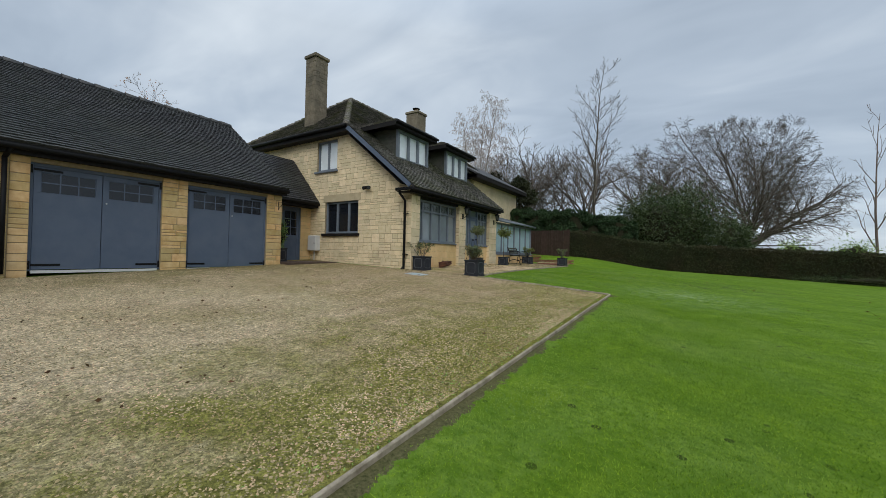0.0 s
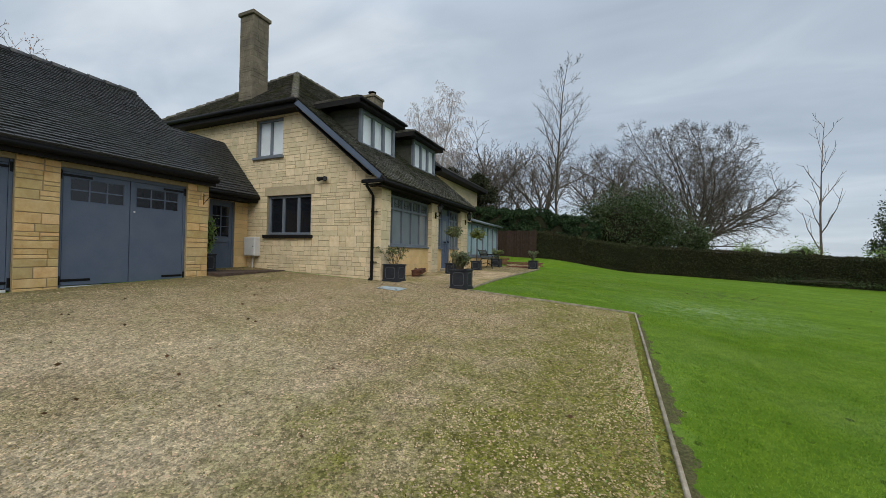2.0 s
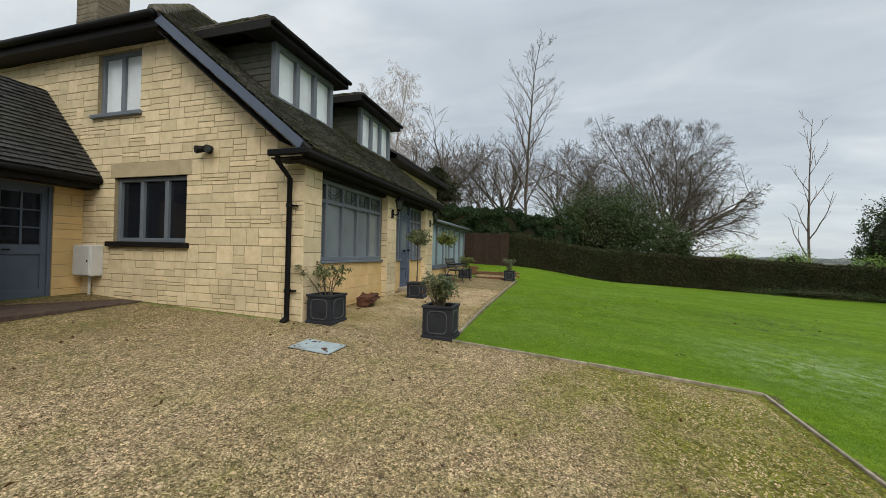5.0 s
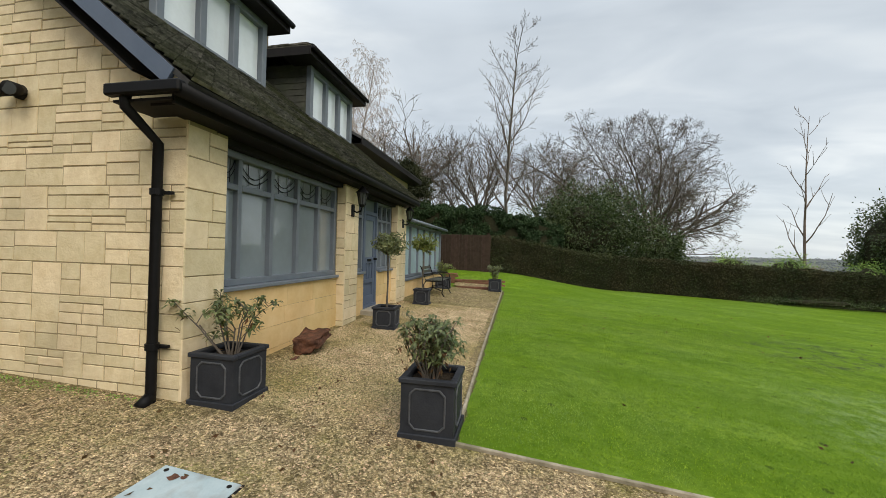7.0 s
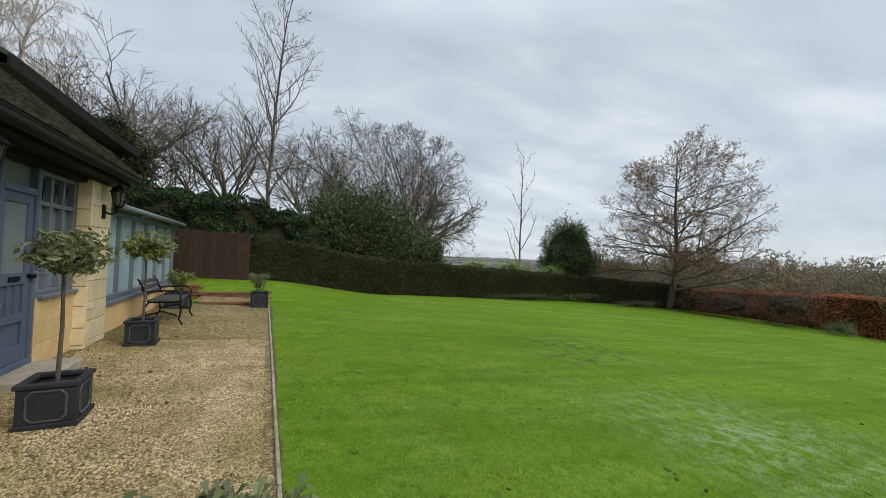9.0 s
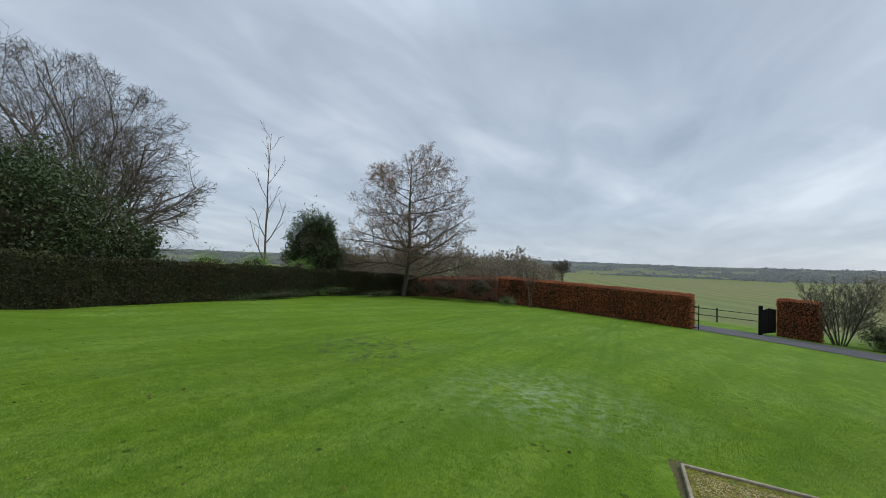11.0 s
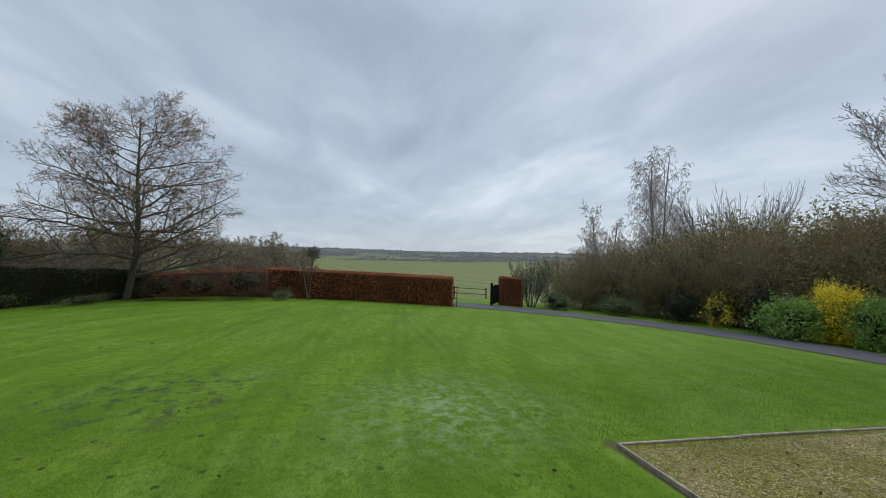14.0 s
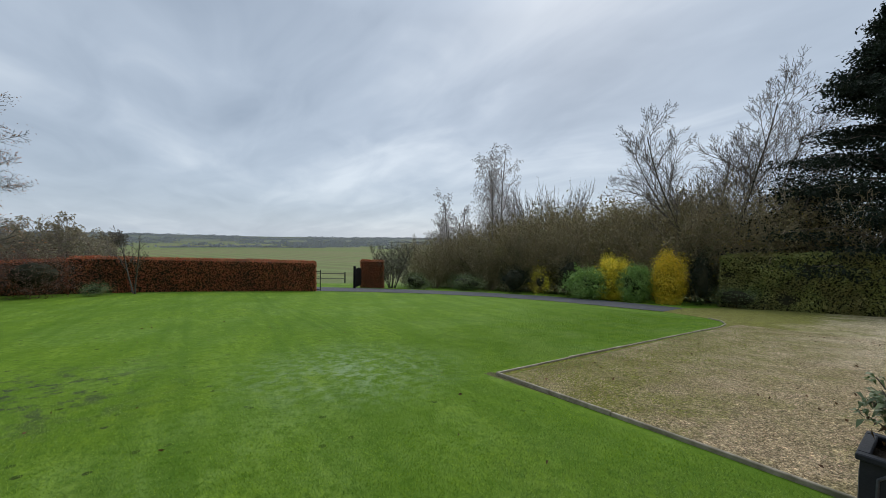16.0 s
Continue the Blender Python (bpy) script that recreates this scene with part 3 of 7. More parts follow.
def np_mesh(name, verts, faces, material, parent=None, smooth=False):
    verts, faces = np.asarray(verts, dtype=np.float32), np.asarray(faces, dtype=np.int32)
    me = bpy.data.meshes.new(name)
    k = faces.shape[1]
    me.vertices.add(len(verts)); me.vertices.foreach_set("co", verts.ravel())
    me.loops.add(faces.size); me.loops.foreach_set("vertex_index", faces.ravel())
    me.polygons.add(len(faces)); me.polygons.foreach_set("loop_start", np.arange(0, faces.size, k, dtype=np.int32))
    me.update(calc_edges=True)
    me.validate()
    if smooth:
        me.shade_smooth()
    else:
        me.shade_flat()
    me.materials.append(material)
    ob = new(name, me)
    ob.parent = parent
    return ob


def thing(name, label, category, kind="", group=""):
    return tagged(new(name), label, category, group, kind)


def bx(bm, x0, x1, y0, y1, z0, z1, bevel=0.0):
    m = Matrix.Translation(((x0 + x1) / 2, (y0 + y1) / 2, (z0 + z1) / 2)) @ Matrix.Diagonal((abs(x1 - x0), abs(y1 - y0), abs(z1 - z0), 1))
    vs = bmesh.ops.create_cube(bm, size=1, matrix=m)["verts"]
    if bevel:
        es = list({e for v in vs for e in v.link_edges})
        bmesh.ops.bevel(bm, geom=es, offset=bevel, segments=1, affect="EDGES")
    return bm


def box_part(name, lims, material, parent, label="", bevel=0.0):
    return part(name, bx(bmesh.new(), *lims, bevel), material, parent, label)


def cyl(bm, p, q, r0, r1=None, seg=12):
    p, q = Vector(p), Vector(q)
    d = q - p
    m = Matrix.Translation((p + q) / 2) @ d.to_track_quat("Z", "Y").to_matrix().to_4x4()
    bmesh.ops.create_cone(bm, cap_ends=True, segments=seg, radius1=r0, radius2=r0 if r1 is None else r1, depth=d.length, matrix=m)
    return bm


def prism(bm, pts, z0, z1):
    """A wall of any outline in plan; pts run anticlockwise."""
    lo = [bm.verts.new((x, y, z0)) for x, y in pts]
    hi = [bm.verts.new((x, y, z1)) for x, y in pts]
    bm.faces.new(lo[::-1]); bm.faces.new(hi)
    for i in range(len(pts)):
        j = (i + 1) % len(pts)
        bm.faces.new((lo[i], lo[j], hi[j], hi[i]))
    return bm


def slab(bm, quad, thick):
    """A sheet over a flat outline in space, with thickness below it."""
    q = [Vector(p) for p in quad]
    n = (q[1] - q[0]).cross(q[-1] - q[0]).normalized()
    if n.z < 0:
        q, n = q[::-1], -n
    hi = [bm.verts.new(p) for p in q]
    lo = [bm.verts.new(p - n * thick) for p in q]
    bm.faces.new(hi); bm.faces.new(lo[::-1])
    for i in range(len(q)):
        j = (i + 1) % len(q)
        bm.faces.new((lo[i], lo[j], hi[j], hi[i]))
    return bm


def smooth01(a, b, x):
    t = min(1.0, max(0.0, (x - a) / (b - a)))
    return t * t * (3 - 2 * t)


def height(x, y):
    """The garden slopes down to the east; beyond it the fields fall into a valley with low hills behind."""
    near_x, near_y = max(-25, min(24, x)), max(-20, min(34, y))
    h = 0.092 - 0.06058 * near_x + 0.05134 * near_y - 0.00014 * near_x ** 2 + 0.00079 * near_x * near_y - 0.00095 * near_y ** 2
    h += 0.45 * smooth01(19.2, 21.4, y) * (1 - smooth01(-5.5, -0.5, x)) * smooth01(-14, -9, x)
    h += 0.08 * math.exp(-((x + 5.5) ** 2 / 12 + (y - 11) ** 2 / 20))
    r = math.hypot(x + 5, y - 12)
    s = smooth01(24, 45, r)
    steps = ((24, -1.2), (41, -2.4), (150, -5.5), (530, -9.6), (900, -10), (1300, -8), (2500, 4), (3500, 12), (5000, 16))
    zf = steps[-1][1]
    for (r0, z0), (r1, z1) in zip(steps, steps[1:]):
        if r < r1:
            zf = z0 + (z1 - z0) * max(0.0, (r - r0) / (r1 - r0))
            break
    if r > 1200:
        zf += 3 * math.sin(math.atan2(y, x) * 9) * smooth01(1200, 2500, r)
    return h * (1 - s) + zf * s


def pieces(parent, name, rest_name, boxes, o, u, v, n, material, far_material, near=None, limit=300, depth=0.02, proud=0.006, chamfer=0.005):
    """Stones or tiles on a wall: boxes (u0, u1, v0, v1) in the plane through o along u and v, standing out along n.
    Those nearest to the point near become objects on one shared mesh, the rest one joined mesh."""
    o, u, v, n = Vector(o), Vector(u).normalized(), Vector(v).normalized(), Vector(n).normalized()
    def block(w, h):
        c, k = min(0.25, chamfer / w), min(0.25, chamfer / h)
        return [(-.5, -.5, 0), (.5, -.5, 0), (.5, .5, 0), (-.5, .5, 0), (-.5, -.5, .6), (.5, -.5, .6), (.5, .5, .6), (-.5, .5, .6),
              (-.5 + c, -.5 + k, 1), (.5 - c, -.5 + k, 1), (.5 - c, .5 - k, 1), (-.5 + c, .5 - k, 1)]
    unit_f = [(0, 1, 5, 4), (1, 2, 6, 5), (2, 3, 7, 6), (3, 0, 4, 7), (4, 5, 9, 8), (5, 6, 10, 9), (6, 7, 11, 10), (7, 4, 8, 11), (8, 9, 10, 11)]
    rng = random.Random(len(boxes))
    items = []
    for u0, u1, v0, v1 in boxes:
        centre = o + u * (u0 + u1) / 2 + v * (v0 + v1) / 2
        m = Matrix.Translation(centre - n * (depth - proud) + n * rng.uniform(-0.003, 0.004)) @ Matrix((u, v, n)).transposed().to_4x4() @ Matrix.Diagonal((u1 - u0, v1 - v0, depth, 1))
        items.append(((centre - Vector(near)).length if near else 0, m, u1 - u0, v1 - v0))
    items.sort(key=lambda i: i[0])
    single, rest = (items[:limit], items[limit:]) if near else ([], items)
    if single:
        shared = {}
        for _, m, w, h in single:
            key = (max(1, round(w / 0.1)), max(1, round(h / 0.05)))
            if key not in shared:
                shared[key] = bpy.data.meshes.new(name)
                shared[key].from_pydata(block(key[0] * 0.1, key[1] * 0.05), [], unit_f)
                shared[key].materials.append(material)
            ob = new(name, shared[key])
            ob.parent, ob.matrix_basis = parent, m
    if rest:
        V = np.concatenate([(np.array(m) @ np.array([(*p, 1) for p in block(w, h)]).T).T[:, :3] for _, m, w, h in rest])
        F = np.concatenate([np.array(unit_f) + 12 * i for i in range(len(rest))])
        tagged(np_mesh(rest_name, V, F, far_material, parent), kind="stuff")


def courses(poly, openings, course=(0.15, 0.24), lens=(0.26, 0.62), joint=0.012, seed=1, split=0.3, snecked=False):
    """Coursed stone over a convex outline (u, v), left out of the openings (u0, u1, v0, v1)."""
    rng = random.Random(seed)
    out = []
    v_min, v_max = min(p[1] for p in poly), max(p[1] for p in poly)
    marks = sorted({v_min, v_max, *[w for o in openings for w in o[2:] if v_min < w < v_max]})
    for b0, b1 in zip(marks, marks[1:]):
        v = b0
        while v < b1 - 0.02:
            hgt = rng.uniform(*course)
            if b1 - (v + hgt) < course[0] * 0.7:
                hgt = b1 - v
            mid, us = v + hgt / 2, []
            for (a, b), (c, d) in zip(poly, poly[1:] + poly[:1]):
                if (b - mid) * (d - mid) < 0:
                    us.append(a + (c - a) * (mid - b) / (d - b))
            if len(us) >= 2:
                spans = [(min(us), max(us))]
                for o0, o1, p0, p1 in openings:
                    if p0 < mid < p1:
                        spans = [s for a, b in spans for s in ((a, min(b, o0)), (max(a, o1), b)) if s[1] - s[0] > 0.02]
                for a, b in spans:
                    x = a
                    while x < b - 0.01:
                        w = rng.uniform(*lens)
                        if b - (x + w) < lens[0] * 0.6:
                            w = b - x
                        j = joint / 2
                        if snecked:
                            k = 1 if w < 0.36 and rng.random() < 0.6 else rng.choice((2, 2, 2, 3))
                            cuts = [0.0] + sorted((i + rng.uniform(-0.22, 0.22)) / k for i in range(1, k)) + [1.0]
                            for c0, c1 in zip(cuts, cuts[1:]):
                                ends = [x, x + w]
                                if w > 0.42 and rng.random() < 0.6:
                                    ends.insert(1, x + w * rng.uniform(0.35, 0.65))
                                for e0, e1 in zip(ends, ends[1:]):
                                    out.append((e0 + j, e1 - j, v + c0 * hgt + j, v + c1 * hgt - j))
                        elif rng.random() < split and hgt > 0.14:
                            f = rng.uniform(0.4, 0.6) * hgt
                            out.append((x + j, x + w - j, v + j, v + f - j)); out.append((x + j, x + w - j, v + f + j, v + hgt - j))
                        else:
                            out.append((x + j, x + w - j, v + j, v + hgt - j))
                        x += w
            v += hgt
    return out


def tiles(parent, poly, o, u, v, material, far_material, width=0.18, gauge=0.105, near=None, seed=0):
    """Overlapping roof tiles on the slope through o; poly in (u along the eave, v up the slope)."""
    o, u, v = Vector(o), Vector(u).normalized(), Vector(v).normalized()
    n = u.cross(v)
    if n.z < 0:
        n = -n
    rng = random.Random(seed)
    v_min, v_max = min(p[1] for p in poly), max(p[1] for p in poly)
    base = np.array([(-.5, 0, .036), (.5, 0, .036), (.5, 1.15, .008), (-.5, 1.15, .008), (-.5, 0, .008), (.5, 0, .008)])
    faces = [(0, 1, 2, 3), (4, 5, 1, 0)]
    items = []
    row, vv = 0, v_min
    while vv < v_max - 0.02:
        g = min(gauge, v_max - vv)
        mid, us = vv + g * 0.5, []
        for (a, b), (c, d) in zip(poly, poly[1:] + poly[:1]):
            if (b - mid) * (d - mid) < 0:
                us.append(a + (c - a) * (mid - b) / (d - b))
        if len(us) >= 2:
            a, b = min(us), max(us)
            x = a - (width / 2 if row % 2 else 0)
            while x < b:
                x0, x1 = max(a, x), min(b, x + width)
                if x1 - x0 > 0.02:
                    c = o + u * (x0 + x1) / 2 + v * vv + n * rng.uniform(-0.004, 0.006)
                    m = Matrix.Translation(c) @ Matrix((u, v, n)).transposed().to_4x4() @ pose(0, 0, 0, rng.uniform(-1.2, 1.2), rng.uniform(-1, 1), rng.uniform(-1, 1)) @ Matrix.Diagonal((x1 - x0 - 0.005, g, 1, 1))
                    items.append(((c - Vector(near)).length if near else 0, m))
                x += width
        vv += gauge
        row += 1
    items.sort(key=lambda i: i[0])
    single, rest = (items[:280], items[280:]) if near else ([], items)
    if single:
        me = bpy.data.meshes.new("roof_tile")
        me.from_pydata([tuple(p) for p in base], [], faces)
        me.materials.append(material)
        for _, m in single:
            ob = new("roof_tile", me)
            ob.parent, ob.matrix_basis = parent, m
    b4 = np.concatenate([base, np.ones((6, 1))], 1)
    V = np.concatenate([(np.array(m) @ b4.T).T[:, :3] for _, m in rest])
    F = np.concatenate([np.array(faces) + 6 * i for i in range(len(rest))])
    tagged(np_mesh("roof_tiling", V, F, far_material, parent), kind="stuff")


def sheet(name, outline, material, lift, step=0.6, parent=None):
    """A sheet that lies on the sloping ground inside an outline."""
    from mathutils.geometry import delaunay_2d_cdt
    pts = []
    for (a, b), (c, d) in zip(outline, outline[1:] + outline[:1]):
        k = max(1, int(math.hypot(c - a, d - b) / step))
        pts += [(a + (c - a) * i / k, b + (d - b) * i / k) for i in range(k)]
    nb = len(pts)
    xs, ys = [p[0] for p in pts], [p[1] for p in pts]
    inside = []
    gx = min(xs) + step / 2
    while gx < max(xs):
        gy = min(ys) + step / 2
        while gy < max(ys):
            odd = False
            for i in range(nb):
                (a, b), (c, d) = pts[i], pts[(i + 1) % nb]
                if (b > gy) != (d > gy) and gx < a + (c - a) * (gy - b) / (d - b):
                    odd = not odd
            if odd:
                inside.append((gx, gy))
            gy += step
        gx += step
    v2, _, f2, *_ = delaunay_2d_cdt([Vector(p) for p in pts + inside], [(i, (i + 1) % nb) for i in range(nb)], [list(range(nb))], 1, 1e-5)
    me = bpy.data.meshes.new(name)
    me.from_pydata([(p.x, p.y, height(p.x, p.y) + lift) for p in v2], [], [list(f) for f in f2])
    me.update()
    bm = bmesh.new(); bm.from_mesh(me)
    bmesh.ops.recalc_face_normals(bm, faces=bm.faces)
    if sum(f.normal.z for f in bm.faces) < 0:
        bmesh.ops.reverse_faces(bm, faces=bm.faces)
    bm.to_mesh(me); bm.free()
    me.shade_smooth()
    me.materials.append(material)
    ob = new(name, me)
    ob.parent = parent
    return ob


# ---- ground, gravel, drive ----
def build_ground():
    radii = [0, 1, 2, 3, 4, 5, 6, 7, 8, 9, 10, 11, 12, 13, 14, 15, 16.5, 18, 19.5, 21, 22.5, 24, 26, 28, 30, 33, 36, 40, 45, 52, 60, 72, 90, 115, 150, 200, 280, 400, 560, 780, 1100, 1500, 1900, 2300, 2700, 3300, 4200]
    k = 160
    verts = [(-5, 12, height(-5, 12))]
    for r in radii[1:]:
        for i in range(k):
            a = 2 * math.pi * i / k
            x, y = -5 + r * math.cos(a), 12 + r * math.sin(a)
            verts.append((x, y, height(x, y)))
    faces = [(0, 1 + i, 1 + (i + 1) % k) for i in range(k)]
    for j in range(len(radii) - 2):
        p, q = 1 + j * k, 1 + (j + 1) * k
        faces += [(p + i, q + i, q + (i + 1) % k, p + (i + 1) % k) for i in range(k)]
    me = bpy.data.meshes.new("ground")
    me.from_pydata(verts, [], faces)
    me.shade_smooth()
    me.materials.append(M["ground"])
    tagged(new("ground", me), "mown green lawn sloping to winter fields with haze in their colour", "ground", kind="structure")


build_ground()
GRAVEL = [(EDGE + 0.05, 9.05), (-4.83, 9.2), (-4.9, 18.95), (-7.28, 19.2), (-7.28, 9.2), (-11.75, 9.2), (-11.75, 7.05), (-10.5, 7.05), (-10.5, -2.9), (-16, -2.9), (-16, -9.6), (-9, -9.4), (-3.4, -8.5), (0.7, -7.4), (1.5, -4.4), (1.15, -1.8), (0.2, -1.35), (-0.55, -0.95), (-1.05, -0.45), (EDGE + 0.12, 0.3), (EDGE, 1.1)]
tagged(sheet("gravel_forecourt", GRAVEL, M["gravel"], 0.012), "pale limestone gravel forecourt and path with mossy patches", "gravel", kind="structure")
DRIVE = [(1.15, -1.8), (3.4, -1.85), (6.2, -1.85), (9.2, -1.0), (12.2, 0.9), (14.3, 3.4), (15.75, 5.9), (18.5, 8.0), (21.0, 5.4), (19.0, 2.4), (16.2, -0.9), (13.0, -3.6), (9.0, -5.2), (5.0, -5.2), (1.5, -4.4)]
tagged(sheet("driveway", DRIVE, M["tarmac"], 0.016), "dark worn tarmac driveway curving down to the gate", "road", kind="structure")


def edging(name, pts, wide=0.029, high=0.040):
    """Timber boards set on edge between lawn and gravel, board by board."""
    root = thing(name, "weathered timber edging board along the lawn", "edging", "structure")
    rng = random.Random(7)
    for (a, b), (c, d) in zip(pts, pts[1:]):
        length = math.hypot(c - a, d - b)
        k = max(1, round(length / 1.6))
        for i in range(k):
            p0, p1 = i / k, (i + 1) / k
            x0, y0, x1, y1 = a + (c - a) * p0, b + (d - b) * p0, a + (c - a) * p1, b + (d - b) * p1
            z0, z1 = height(x0, y0) + rng.uniform(-0.006, 0.008), height(x1, y1) + rng.uniform(-0.006, 0.008)
            dx, dy = (y1 - y0), -(x1 - x0)
            s = wide / 2 / math.hypot(dx, dy)
            bm = bmesh.new()
            gap = 0.004 / (length / k)
            e0, e1 = (x0 + (x1 - x0) * gap, y0 + (y1 - y0) * gap), (x1 - (x1 - x0) * gap, y1 - (y1 - y0) * gap)
            vs = [bm.verts.new((px + sx * dx * s, py + sx * dy * s, z + dz)) for (px, py), z in ((e0, z0), (e1, z1)) for sx in (-1, 1) for dz in (-0.08, high)]
            for f in ((0, 1, 3, 2), (4, 6, 7, 5), (0, 4, 5, 1), (2, 3, 7, 6), (1, 5, 7, 3), (0, 2, 6, 4)):
                bm.faces.new([vs[q] for q in f])
            bmesh.ops.recalc_face_normals(bm, faces=bm.faces)
            bmesh.ops.bevel(bm, geom=bm.edges[:], offset=0.006, segments=1, affect="EDGES")
            part("board", bm, M["edging"], root)
    return root


edging("edging", [(-0.55, -0.95), (-1.05, -0.45), (EDGE + 0.12, 0.3), (EDGE, 1.1), (EDGE + 0.05, 9.05), (-4.83, 9.2), (-4.9, 18.95)])


# ---- windows and doors ----
def frame_bars(root, axis, plane, a0, a1, z0, z1, cols, rows=(), bar=0.05, deep=0.06, material=None, glass=None, edge=0.06, glass_name="pane", glass_top=None):
    """A glazed frame in the plane x = plane or y = plane; cols and rows are the inner bars' middles. The frame faces the camera side."""
    material, glass = material or M["greyblue"], glass or M["glass_dark"]
    sign = 1 if axis == "x" else -1

    def lims(p0, p1, q0, q1, d0, d1):
        e0, e1 = sorted((plane + sign * d0, plane + sign * d1))
        return (e0, e1, p0, p1, q0, q1) if axis == "x" else (p0, p1, e0, e1, q0, q1)
    for n, l in (("jamb", (a0, a0 + edge, z0, z1)), ("jamb", (a1 - edge, a1, z0, z1)), ("head", (a0 + edge, a1 - edge, z1 - edge, z1)), ("bottom_rail", (a0 + edge, a1 - edge, z0, z0 + edge))):
        box_part(n, lims(*l, -deep / 2, deep / 2), material, root, bevel=0.006)
    for c in cols:
        box_part("mullion", lims(c - bar / 2, c + bar / 2, z0 + edge, z1 - edge, -deep / 2, deep / 2 - 0.006), material, root, bevel=0.005)
    stops = [a0 + edge] + [s for c in cols for s in (c - bar / 2, c + bar / 2)] + [a1 - edge]
    spans = list(zip(stops[::2], stops[1::2]))
    for r in rows:
        for p, q in spans:
            box_part("transom", lims(p, q, r - bar / 2, r + bar / 2, -deep / 2, deep / 2 - 0.008), material, root, bevel=0.005)
    zs = [z0 + edge] + [s for r in rows for s in (r - bar / 2, r + bar / 2)] + [z1 - edge]
    for p, q in spans:
        for s, t in zip(zs[::2], zs[1::2]):
            box_part(glass_name, lims(p, q, s, t, -deep / 2 + 0.006, -deep / 2 + 0.014), glass_top if glass_top and s > rows[0] else glass, root)
    return root


def wall_core(bm, breaks, top, openings, plane0, plane1, axis, bottom):
    """Wall between two planes, in strips between the breaks, up to top(u), with holes for the openings."""
    for a, b in zip(breaks, breaks[1:]):
        mid = (a + b) / 2
        holes = sorted((o[2], o[3]) for o in openings if o[0] <= mid <= o[1])
        lo = bottom
        for h0, h1 in holes + [(None, None)]:
            tops = (top(a), top(b)) if h0 is None else (h0, h0)
            if tops[0] > lo + 0.005 or tops[1] > lo + 0.005:
                c = [(a, lo), (b, lo), (b, tops[1]), (a, tops[0])]
                vs = [bm.verts.new((p, u, w) if axis == "x" else (u, p, w)) for p in (plane0, plane1) for u, w in c]
                for f in ((0, 1, 2, 3), (4, 7, 6, 5), (0, 4, 5, 1), (1, 5, 6, 2), (2, 6, 7, 3), (3, 7, 4, 0)):
                    bm.faces.new([vs[i] for i in f])
            lo = h1 if h1 is not None else lo
    bmesh.ops.remove_doubles(bm, verts=bm.verts, dist=0.0005)
    bmesh.ops.recalc_face_normals(bm, faces=bm.faces)
    return bm


# ---- the house ----
GABLE_Y, WEST_X = 9.13, -15.7
ROOF_X, ROOF_Z, PITCH = -6.75, 3.38, 0.80        # front eave and slope of the big roof
HIP_Z = 5.74
WALL_TOP = 5.55
RIDGE_X = -13.06


def roof_z(x):
    return ROOF_Z + PITCH * (ROOF_X - x)


def rake_top(x):
    return min(WALL_TOP, roof_z(x) - 0.16)


house = thing("house", "cream limestone house with dark hipped tile roof and two dormers", "house")
GABLE_HOLES = [(-11.52, -10.46, 4.30, 5.42), (-11.02, -9.36, 2.02, 3.17)]


def build_house_walls():
    rake_x = ROOF_X - (WALL_TOP + 0.16 - ROOF_Z) / PITCH
    breaks = sorted({WEST_X, rake_x, -7.09, *[u for o in GABLE_HOLES for u in o[:2]]})
    part("gable_wall", wall_core(bmesh.new(), breaks, rake_top, GABLE_HOLES, GABLE_Y, GABLE_Y + 0.3, "y", 0.4), M["mortar"], house, "limestone gable wall")
    box_part("back_wall", (WEST_X, WEST_X + 0.3, GABLE_Y + 0.3, 21.0, 0.4, WALL_TOP), M["mortar"], house)
    box_part("end_wall", (WEST_X + 0.3, -7.3, 15.25, 15.5, 0.4, 3.3), M["mortar"], house)
    # piers of the garden front
    for y0, y1 in ((GABLE_Y + 0.3, 9.555), (11.98, 12.5), (14.55, 15.25)):
        box_part("pier", (-7.45, -7.085, y0, y1, 0.4, 3.22), M["mortar"], house, "pale ashlar pier")
    # stub walls under the garden windows
    box_part("apron_wall", (-7.45, -7.195, 9.555, 11.98, 0.4, 1.78), M["mortar"], house)
    for y0, y1 in ((12.5, 13.02), (13.68, 14.55)):
        box_part("apron_wall", (-7.45, -7.195, y0, y1, 0.4, 1.78), M["mortar"], house)
    # beam over the garden front and dark room behind
    box_part("beam", (-7.45, -7.12, 9.1 + 0.33, 15.25, 3.16, 3.3), M["brownblack"], house)
    box_part("inner_partition", (-9.0, -8.9, 9.43, 15.25, 0.5, 3.2), M["mortar"], house)


build_house_walls()


